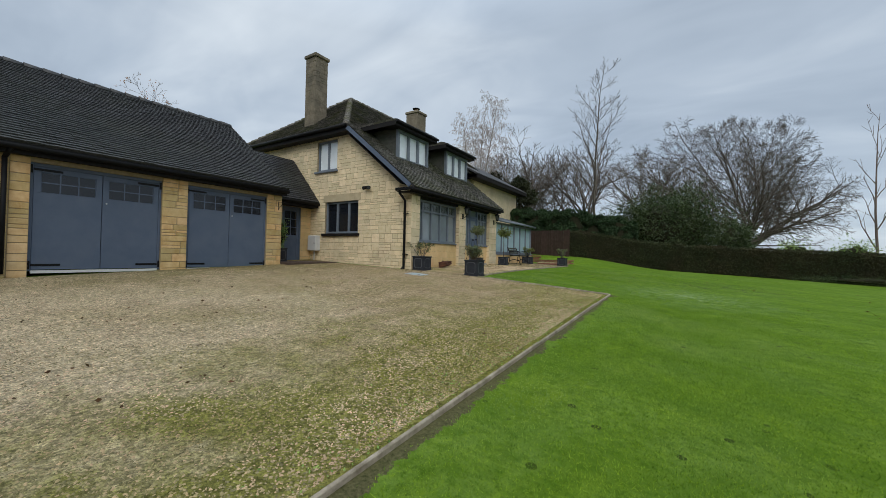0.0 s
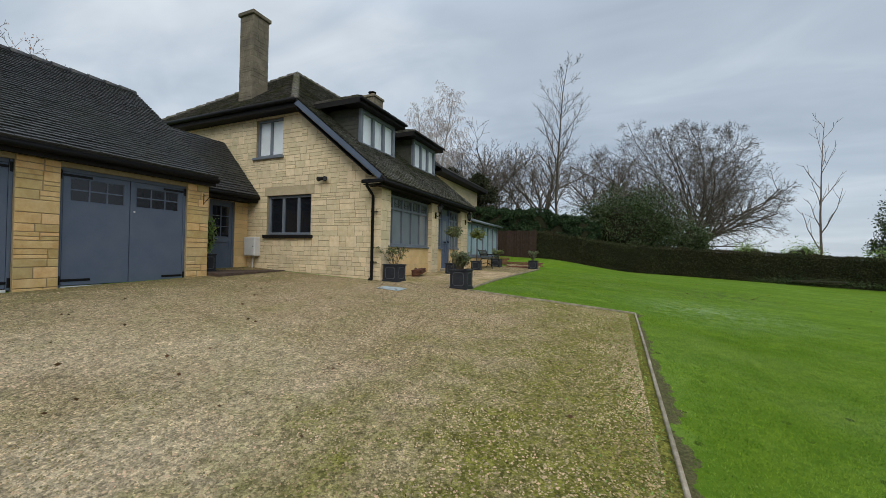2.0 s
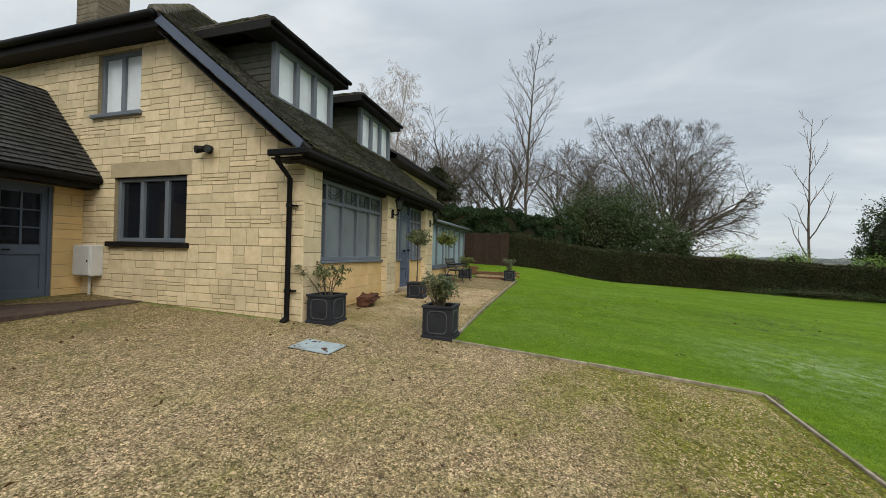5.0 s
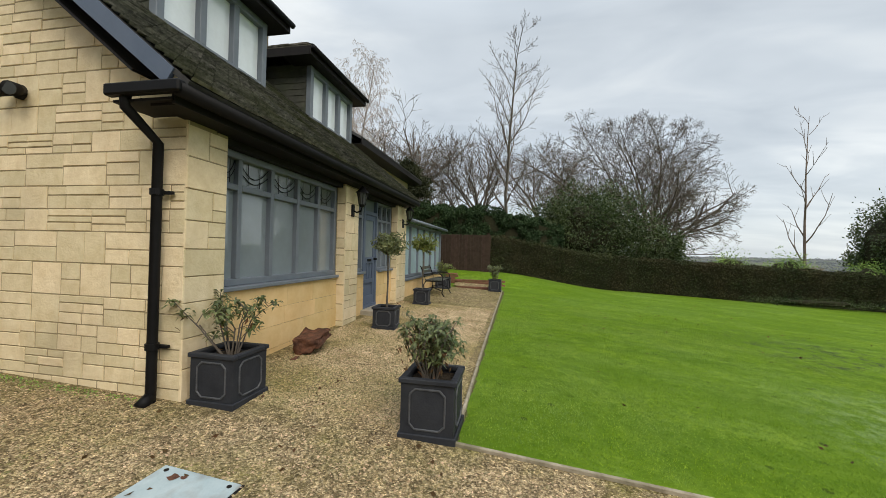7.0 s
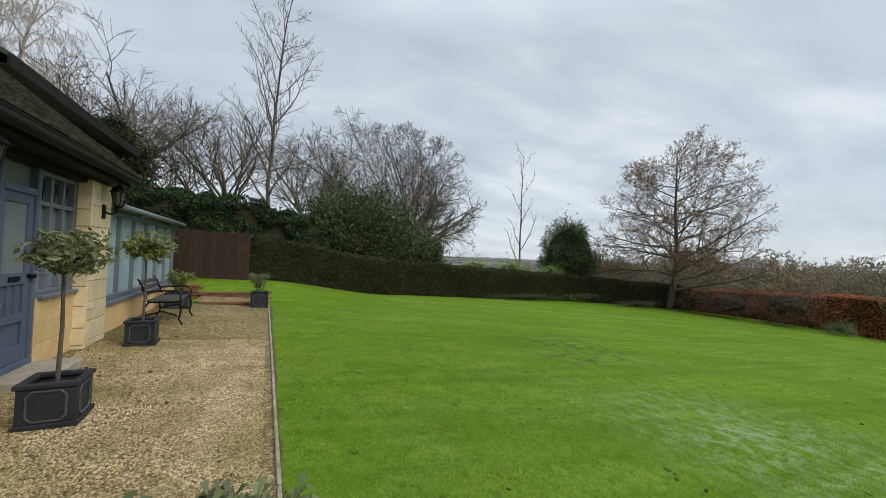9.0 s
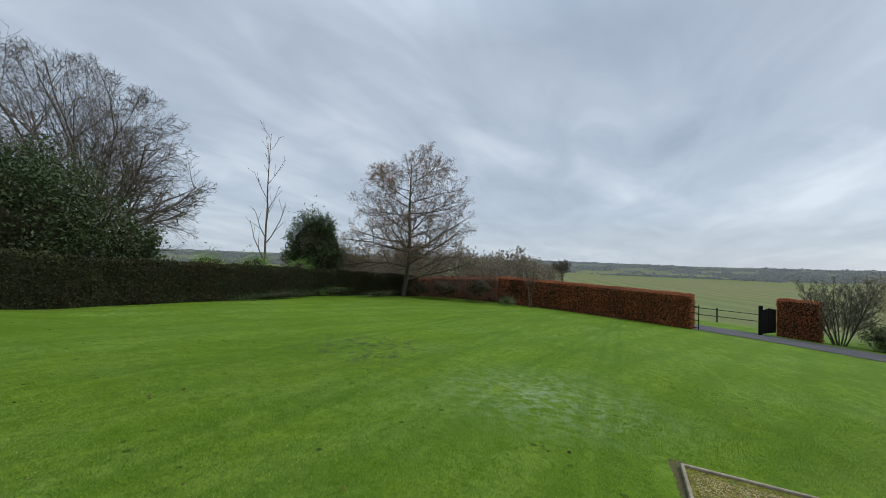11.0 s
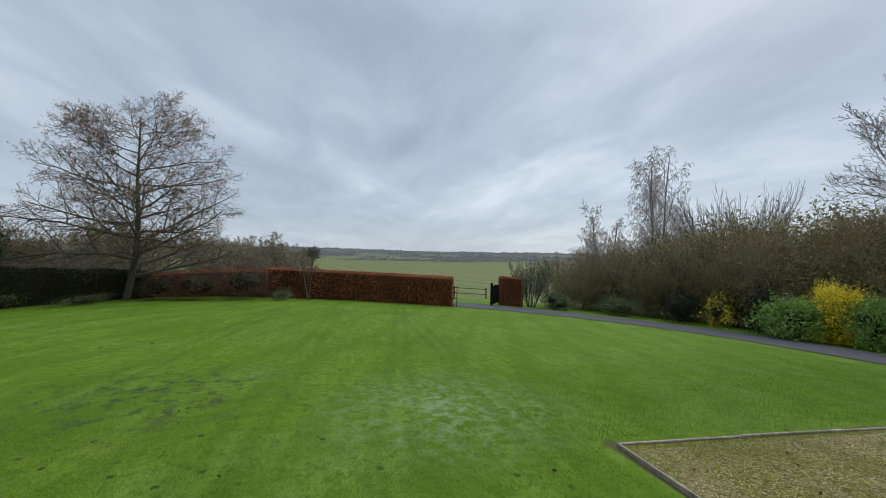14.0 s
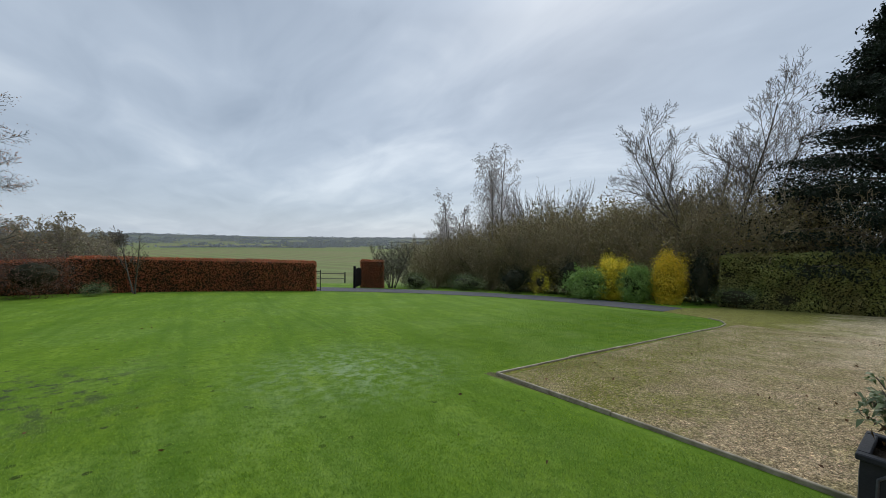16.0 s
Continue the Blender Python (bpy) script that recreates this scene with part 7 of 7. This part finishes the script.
def log():
    """A split, dark log lying on the gravel by the wall."""
    l = thing("split_log", "dark split log lying on the gravel by the wall", "log")
    bm = bmesh.new()
    bmesh.ops.create_cube(bm, size=1)
    bmesh.ops.subdivide_edges(bm, edges=bm.edges, cuts=7, use_grid_fill=True)
    for v in bm.verts:
        c = v.co.copy()
        v.co = Vector((c.x * 0.30, c.y * 0.46, c.z * 0.22 * (1 - 0.5 * (c.x + 0.5))))
        v.co += Vector((noise.noise(c * 3), noise.noise(c * 3 + Vector((5, 0, 0))), noise.noise(Vector((c.x * 7, c.y * 2, c.z * 7)))) ) * 0.035
    part("wood", bm, M["rotlog"], l, smooth=True)
    bm = bmesh.new()
    bmesh.ops.create_icosphere(bm, subdivisions=2, radius=0.07)
    for v in bm.verts:
        v.co = Vector((v.co.x * 0.9, v.co.y * 1.3 - 0.36, v.co.z * 0.5 - 0.1)) + Vector((-0.12, 0, 0)) + Vector((1, 1, 1)) * 0.02 * noise.noise(v.co * 20)
    part("broken_piece", bm, M["rotlog"], l)
    l.matrix_basis = pose(-6.84, 10.72, height(-6.84, 10.72) + 0.13, 4, -14, 12)


log()


def drain_cover():
    c = thing("drain_cover", "pale blue-grey painted steel drain cover with rust", "drain cover")
    part("surround", bx(bmesh.new(), -0.285, 0.285, -0.195, 0.195, -0.03, 0.002, 0.004), M["brownblack"], c, "dark rusted surround")
    plate = part("plate", bx(bmesh.new(), -0.27, 0.27, -0.18, 0.18, 0.002, 0.014, 0.004), M["cover"], c)
    for x, y in ((-0.22, -0.14), (0.22, -0.14), (-0.22, 0.14), (0.22, 0.14)):
        part("lifting_key", cyl(bmesh.new(), (x, y, 0.014), (x, y, 0.017), 0.014, seg=10), M["brownblack"], plate)
    rng = random.Random(6)
    for x, y, r in ((0.13, -0.06, 0.05), (0.17, -0.10, 0.03), (-0.13, 0.10, 0.04), (-0.07, 0.12, 0.025), (-0.16, -0.12, 0.018)):
        bm = bmesh.new()
        ring = [bm.verts.new((x + r * rng.uniform(0.5, 1.2) * math.cos(k * 0.7), y + 0.8 * r * rng.uniform(0.5, 1.2) * math.sin(k * 0.7), 0.0155)) for k in range(9)]
        bm.faces.new(ring)
        part("rust_patch", bm, M["rotlog"], plate, "flaked rust patch")
    c.matrix_basis = pose(-6.19, 8.24, height(-6.19, 8.24) + 0.012, 2.5, 3, -2)


drain_cover()


def downpipe(name, label, x, y, z_top, away, bend=0.0):
    d = thing(name, label, "downpipe")
    V, F = [], []
    pts = [Vector((x + bend, y + away, z_top)), Vector((x + bend, y + away, z_top - 0.08)), Vector((x, y, z_top - 0.28)), Vector((x, y, height(x, y) + 0.12)), Vector((x, y, height(x, y) + 0.01))]
    tube(V, F, pts, [0.038] * 5, 10)
    np_mesh("pipe", V, F, M["black"], d, True)
    part("shoe", cyl(bmesh.new(), (x, y, height(x, y) + 0.06), (x - 0.0, y - 0.09, height(x, y) + 0.0), 0.046, 0.05, 10), M["black"], d, smooth=True)
    for z in (1.35, 2.6):
        part("bracket", cyl(bmesh.new(), (x, y, z), (x, y, z + 0.05), 0.05, 0.05, 10), M["black"], d)
        box_part("bracket_arm", (x, x + 0.12, y + 0.02, y + 0.05, z + 0.01, z + 0.035), M["black"], d)
    return d


downpipe("downpipe", "black cast downpipe on the house corner", -7.29, 9.05, 3.30, -0.27)
dp = thing("downpipe", "black downpipe beside the garage door", "downpipe")
part("pipe", cyl(bmesh.new(), (-10.48, 1.43, 0.86), (-10.48, 1.43, 3.0), 0.038), M["black"], dp, smooth=True)
part("swan_neck", cyl(bmesh.new(), (-10.48, 1.43, 3.0), (-10.32, 1.5, 3.2), 0.038), M["black"], dp, smooth=True)


def lantern(x, y, z):
    """Black coach lantern on a curved arm."""
    l = thing("wall_lantern", "black coach lantern on the pier", "wall lamp", group="lanterns of the garden front")
    part("wall_plate", bx(bmesh.new(), 0, 0.025, -0.05, 0.05, -0.10, 0.10, 0.01), M["black"], l)
    V, F = [], []
    tube(V, F, [Vector((0.02, 0, 0.0)), Vector((0.08, 0, -0.03)), Vector((0.15, 0, 0.0)), Vector((0.17, 0, 0.06))], [0.014] * 4, 6)
    np_mesh("arm", V, F, M["black"], l, True)
    bm = cyl(bmesh.new(), (0.17, 0, 0.06), (0.17, 0, 0.10), 0.03, 0.06, 6)
    part("base", bm, M["black"], l)
    part("glass", cyl(bmesh.new(), (0.17, 0, 0.10), (0.17, 0, 0.29), 0.055, 0.088, 6), M["lampglass"], l)
    bm = bmesh.new()
    for i in range(6):
        a = math.pi / 3 * i
        cyl(bm, (0.17 + 0.058 * math.cos(a), 0.058 * math.sin(a), 0.10), (0.17 + 0.092 * math.cos(a), 0.092 * math.sin(a), 0.29), 0.006, seg=5)
    part("cage", bm, M["black"], l)
    part("cap", cyl(bmesh.new(), (0.17, 0, 0.285), (0.17, 0, 0.38), 0.115, 0.03, 6), M["black"], l)
    part("finial", cyl(bmesh.new(), (0.17, 0, 0.38), (0.17, 0, 0.43), 0.018, 0.006, 8), M["black"], l)
    l.matrix_basis = pose(x, y, z)
    return l


first = lantern(-7.08, 12.24, 2.83)
copy_thing(first, pose(-7.08, 14.95, 2.83))


def floodlight():
    f = thing("floodlight", "small black twin floodlight on the gable", "floodlight")
    y = GABLE_Y
    part("base", cyl(bmesh.new(), (-8.88, y + 0.01, 3.54), (-8.88, y - 0.05, 3.54), 0.055), M["brownblack"], f, smooth=True)
    for s in (-1, 1):
        bm = cyl(bmesh.new(), (-8.88 + s * 0.05, y - 0.05, 3.56), (-8.88 + s * 0.12, y - 0.17, 3.52), 0.045, 0.065)
        head = part("lamp_head", bm, M["brownblack"], f, smooth=True)
        part("lens", cyl(bmesh.new(), (-8.88 + s * 0.12, y - 0.171, 3.52), (-8.88 + s * 0.122, y - 0.176, 3.519), 0.055), M["lampglass"], head)


floodlight()


def meter_box():
    m = thing("meter_box", "white meter box with a conduit on the gable", "meter box")
    y = GABLE_Y
    part("box", bx(bmesh.new(), -11.70, -11.25, y - 0.20, y, 1.43, 1.98, 0.015), M["metalgrey"], m)
    part("lid", bx(bmesh.new(), -11.68, -11.27, y - 0.215, y - 0.20, 1.45, 1.96, 0.006), M["metalgrey"], m, "white hinged lid")
    part("lock", cyl(bmesh.new(), (-11.31, y - 0.214, 1.7), (-11.31, y - 0.222, 1.7), 0.018), M["black"], m)
    part("conduit", cyl(bmesh.new(), (-11.5, y - 0.06, 0.95), (-11.5, y - 0.06, 1.43), 0.022), M["metalgrey"], m, smooth=True)


meter_box()
bush("topiary", "slim green topiary conifer beside the side door", "topiary", (-11.15, 7.45), (0.19, 0.19, 0.48), 3000, "laurel", 0.035, 131, z=1.97, core=0.75)
planter("planter", "dark square planter on the side step", -11.15, 7.45, 0.3, 0.43).matrix_basis = pose(-11.15, 7.45, 1.055)
b = thing("hanging_bracket", "black iron hanging basket bracket on the pier", "bracket")
bm = cyl(bmesh.new(), (-10.54, 6.95, 2.86), (-10.25, 6.95, 2.86), 0.008, seg=6)
cyl(bm, (-10.54, 6.95, 2.66), (-10.27, 6.95, 2.86), 0.007, seg=6)
cyl(bm, (-10.54, 6.95, 2.64), (-10.54, 6.95, 2.90), 0.009, seg=6)
part("iron", bm, M["black"], b)


# ---- steps and raised lawn at the end of the path ----
def brick_course(root, x0, x1, y, z, rows, seed):
    rng = random.Random(seed)
    me = bpy.data.meshes.new("brick")
    bm = bx(bmesh.new(), -0.105, 0.105, -0.05, 0.05, 0, 0.065, 0.006)
    bm.to_mesh(me); bm.free()
    me.materials.append(M["brick"])
    for r in range(rows):
        x = x0 + (0.11 if r % 2 else 0)
        while x < x1 - 0.05:
            ob = new("brick", me)
            ob.parent = root
            ob.matrix_basis = pose(x + 0.105, y + rng.uniform(-0.004, 0.004), z + r * 0.074, 0, 0, rng.uniform(-1, 1))
            x += 0.219


st = thing("garden_step", "low red-brown brick step at the end of the path", "step", "structure")
brick_course(st, -6.55, -5.3, 18.95, 0.93, 2, 1)
st2 = thing("garden_wall", "low red-brown brick retaining wall below the raised lawn", "wall", "structure")
brick_course(st2, -6.9, -4.95, 19.75, 0.95, 4, 2)
brick_course(st2, -7.0, -6.55, 19.62, 0.95, 6, 3)
box_part("coping", (-7.03, -6.5, 19.54, 19.72, 1.40, 1.45), M["brick"], st2, bevel=0.01)
tagged(sheet("upper_gravel", [(-6.55, 19.02), (-4.95, 19.02), (-4.95, 19.68), (-6.55, 19.68)], M["gravel"], 0.06, 0.3), "gravel tread between brick steps", "gravel", kind="structure")


# ---- gate ----
def gate():
    g = thing("field_gate", "dark timber gate leaf standing open", "gate")
    x, y = 18.5, 2.72
    z = height(x, y)
    for i in range(9):
        box_part("board", (i * 0.14, i * 0.14 + 0.13, -0.02, 0.02, 0.08, 1.35 - 0.02 * abs(i - 4)), M["black"], g, bevel=0.004)
    for zz in (0.25, 1.05):
        box_part("rail", (0, 1.25, 0.02, 0.06, zz, zz + 0.1), M["black"], g)
    box_part("post", (-0.17, -0.03, -0.07, 0.07, -0.1, 1.5), M["black"], g, "square gate post", 0.01)
    g.matrix_basis = pose(x, y, z, 0, 0, -42)
    g2 = thing("iron_gate", "thin iron gate frame folded against the beech hedge", "gate")
    bm = bmesh.new()
    for zz in (0.1, 0.45, 0.8, 1.1):
        cyl(bm, (0, 0, zz), (0.9, 0, zz), 0.015, seg=6)
    for xx in (0, 0.9):
        cyl(bm, (xx, 0, -0.05), (xx, 0, 1.2), 0.02, seg=6)
    part("bars", bm, M["black"], g2)
    g2.matrix_basis = pose(15.95, 5.85, height(15.95, 5.85), 0, 0, 65)
    f = thing("field_rail", "thin metal post and rail fence in the field", "fence")
    for i in range(4):
        px, py = 27 + i * 1.2, 9.5 - i * 3.6
        box_part("post", (px - 0.05, px + 0.05, py - 0.05, py + 0.05, height(px, py) - 0.1, height(px, py) + 1.1), M["boardclad"], f)
    for zz in (0.45, 0.95):
        bm = bmesh.new()
        for i in range(3):
            p, q = (27 + i * 1.2, 9.5 - i * 3.6), (28.2 + i * 1.2, 5.9 - i * 3.6)
            cyl(bm, (*p, height(*p) + zz), (*q, height(*q) + zz), 0.03, seg=6)
        part("rail", bm, M["boardclad"], f)


gate()


# ---- fine cover: pebbles, grass blades, fallen leaves ----
def height_np(x, y):
    h = 0.092 - 0.06058 * x + 0.05134 * y - 0.00014 * x ** 2 + 0.00079 * x * y - 0.00095 * y ** 2
    return h + 0.08 * np.exp(-((x + 5.5) ** 2 / 12 + (y - 11) ** 2 / 20))


def pebbles(n, seed):
    rng = np.random.default_rng(seed)
    k = n // 3
    x = np.concatenate([-1.58 - 8.5 * rng.random(2 * k) ** 1.4, rng.uniform(-7.05, -4.95, k)])
    y = np.concatenate([rng.uniform(0.0, 9.0, 2 * k), rng.uniform(9.3, 15.0, k)])
    s = rng.uniform(0.0035, 0.0075, n // 3 * 3) * rng.choice((1.0, 1.0, 1.3, 1.7), n // 3 * 3)
    base = np.array([(1, 0, -0.5), (0, 1, -0.4), (-1, 0, -0.5), (0, -1, -0.4), (0, 0, 0.7)])
    F = np.array([(0, 1, 4), (1, 2, 4), (2, 3, 4), (3, 0, 4)])
    a = rng.uniform(0, 6.28, len(x))
    B = base[None] * np.stack([s * rng.uniform(0.8, 1.6, len(x)), s, s * rng.uniform(0.5, 0.9, len(x))], 1)[:, None, :]
    c, d = np.cos(a)[:, None], np.sin(a)[:, None]
    V = np.stack([B[..., 0] * c - B[..., 1] * d + x[:, None], B[..., 0] * d + B[..., 1] * c + y[:, None], B[..., 2] + height_np(x, y)[:, None] + 0.014], -1)
    V += rng.normal(size=V.shape) * 0.0012
    FF = (F[None] + 5 * np.arange(len(x))[:, None, None]).reshape(-1, 3)
    tagged(np_mesh("gravel_stones", V.reshape(-1, 3), FF, M["pebble"]), "loose pale limestone gravel", "gravel", kind="stuff")


def blades(n, seed):
    """Short blades on the lawn, thick beside the forecourt and thinning out over the grass."""
    rng = np.random.default_rng(seed)
    x, y = rng.uniform(-4.8, 8, n * 5), rng.uniform(-0.8, 21, n * 5)
    d = np.full(len(x), 99.0)
    for (a, b), (c, e) in (((0.2, 1.2), (-0.8, 8.0)), ((-4.0, 10.2), (-2.8, 14.0))):
        t = np.clip(((x - a) * (c - a) + (y - b) * (e - b)) / ((c - a) ** 2 + (e - b) ** 2), 0, 1)
        d = np.minimum(d, np.hypot(x - a - t * (c - a), y - b - t * (e - b)))
    keep = rng.random(len(x)) < np.exp(-(d / 2.6) ** 1.4)
    bare = rng.uniform(0.04, 0.22, len(x))
    keep &= ((y > 9.2 + bare * 0.6) & (x > -4.86 + bare * 0.6)) | (x > EDGE + 0.02 + bare)
    x, y, d = x[keep][:n], y[keep][:n], d[keep][:n]
    hgt = rng.uniform(0.007, 0.019, len(x))
    a = rng.uniform(0, 6.28, len(x))
    lean = rng.normal(size=(len(x), 2)) * 0.013
    z = height_np(x, y)
    w = 0.0026
    V = np.stack([np.stack([x - w * np.cos(a), y - w * np.sin(a), z - 0.004], 1), np.stack([x + w * np.cos(a), y + w * np.sin(a), z - 0.004], 1), np.stack([x + lean[:, 0], y + lean[:, 1], z + hgt], 1)], 1).reshape(-1, 3)
    tagged(np_mesh("grass", V, np.arange(len(V)).reshape(-1, 3), M["wintergrass"]), "short mown winter grass blades", "grass", kind="stuff")


def litter(n, seed):
    rng = np.random.default_rng(seed)
    x = np.concatenate([rng.uniform(-9.5, -1.6, n // 2), rng.uniform(-7.0, -4.9, n // 4), rng.uniform(-4.7, 6, n // 4)])
    y = np.concatenate([rng.uniform(0.5, 9.0, n // 2), rng.uniform(8.0, 18.5, n // 4), rng.uniform(9.6, 20, n // 4)])
    P = np.stack([x, y, height_np(x, y) + 0.03], 1)
    V, F = leaf_mesh(P, 0.045, seed, 0.6, flat=0.85)
    tagged(np_mesh("fallen_leaves", V, F, M["litter"]), "scattered brown fallen leaves", "leaves", kind="stuff")


pebbles(180000, 1)
blades(460000, 2)
litter(420, 3)
weeds = thing("moss", "green weeds and moss at the gravel edge", "weeds", "stuff")
rng_m = np.random.default_rng(8)
mx = np.concatenate([rng_m.uniform(-10.4, -7.3, 500), EDGE - np.abs(rng_m.normal(size=900)) * 0.25])
my = np.concatenate([9.08 - np.abs(rng_m.normal(size=500)) * 0.05, rng_m.uniform(1, 9, 900)])
np_mesh("tuft_mat", *leaf_mesh(np.stack([mx, my, height_np(mx, my) + 0.015], 1), 0.03, 9, 0.4), M["laurel"], weeds)


# ---- stones of the walls ----
U_X, U_Y, U_Z = (1, 0, 0), (0, 1, 0), (0, 0, 1)


def stonework():
    rake_x = ROOF_X - (WALL_TOP + 0.16 - ROOF_Z) / PITCH
    x0 = WEST_X
    z0 = 0.55
    poly = [(0, 0), (-7.085 - x0, 0), (-7.085 - x0, rake_top(-7.085) - z0), (rake_x - x0, WALL_TOP - z0), (0, WALL_TOP - z0)]
    holes = [(a - x0, b - x0, c - z0, d - z0) for a, b, c, d in GABLE_HOLES] + [(-11.12 - x0, -9.26 - x0, 3.17 - z0, 3.42 - z0)]
    pieces(house, "stone", "stonework", courses(poly, holes, (0.18, 0.30), (0.20, 0.54), 0.009, seed=3, snecked=True), (x0, GABLE_Y, z0), U_X, U_Z, (0, -1, 0), M["stone"], M["stone_far"], near=(-7.1, 9.1, 2.0), limit=300, depth=0.02, proud=0.005, chamfer=0.003)
    for i, (y0, y1) in enumerate(((GABLE_Y - 0.01, 9.555), (11.98, 12.5), (14.55, 15.25))):
        n = y1 - y0
        pieces(house, "pier_stone", "pier_stonework", courses([(0, 0), (n, 0), (n, 2.6), (0, 2.6)], [], (0.18, 0.30), (0.22, 0.42), 0.008, seed=20 + i, split=0.2), (-7.085, y0, 0.6), U_Y, U_Z, (1, 0, 0), M["stone"], M["stone_far"], near=(-7.065, y0, 2), limit=80, depth=0.025, proud=0.006, chamfer=0.003)
    for i, y0 in enumerate((11.98, 14.55)):
        pieces(house, "pier_stone", "pier_stonework", courses([(0, 0), (0.16, 0), (0.16, 2.6), (0, 2.6)], [], (0.2, 0.3), (0.2, 0.45), seed=30 + i, split=0.1), (-7.215, y0, 0.6), U_X, U_Z, (0, -1, 0), M["stone"], M["stone_far"], near=(-7.065, y0, 2), limit=40, depth=0.02, proud=0.007, chamfer=0.003)
    for i, (y0, y1) in enumerate(((9.555, 11.98), (12.5, 13.02), (13.68, 14.55))):
        n = y1 - y0
        pieces(house, "ashlar_block", "ashlar_blocks", courses([(0, 0), (n, 0), (n, 1.2), (0, 1.2)], [], (0.2, 0.26), (0.4, 0.7), 0.003, seed=40 + i, split=0.0), (-7.195, y0, 0.57), U_Y, U_Z, (1, 0, 0), M["panel_stone"], M["panel_stone"], near=(-7.2, y0, 1), limit=120, depth=0.012, proud=0.005, chamfer=0.002)
    n = GABLE_Y - 7.05
    pieces(link, "stone", "stonework", courses([(0, 0), (n, 0), (n, 2.4), (0, 2.4)], [(0.9, 1.65, 0, 2.2)], (0.16, 0.24), (0.25, 0.5), 0.006, seed=50, split=0.1), (-11.82, 7.05, 0.78), U_Y, U_Z, (1, 0, 0), M["panel_stone"], M["panel_stone"], near=(-11.8, 9, 1), limit=120, depth=0.014, proud=0.008)


stonework()
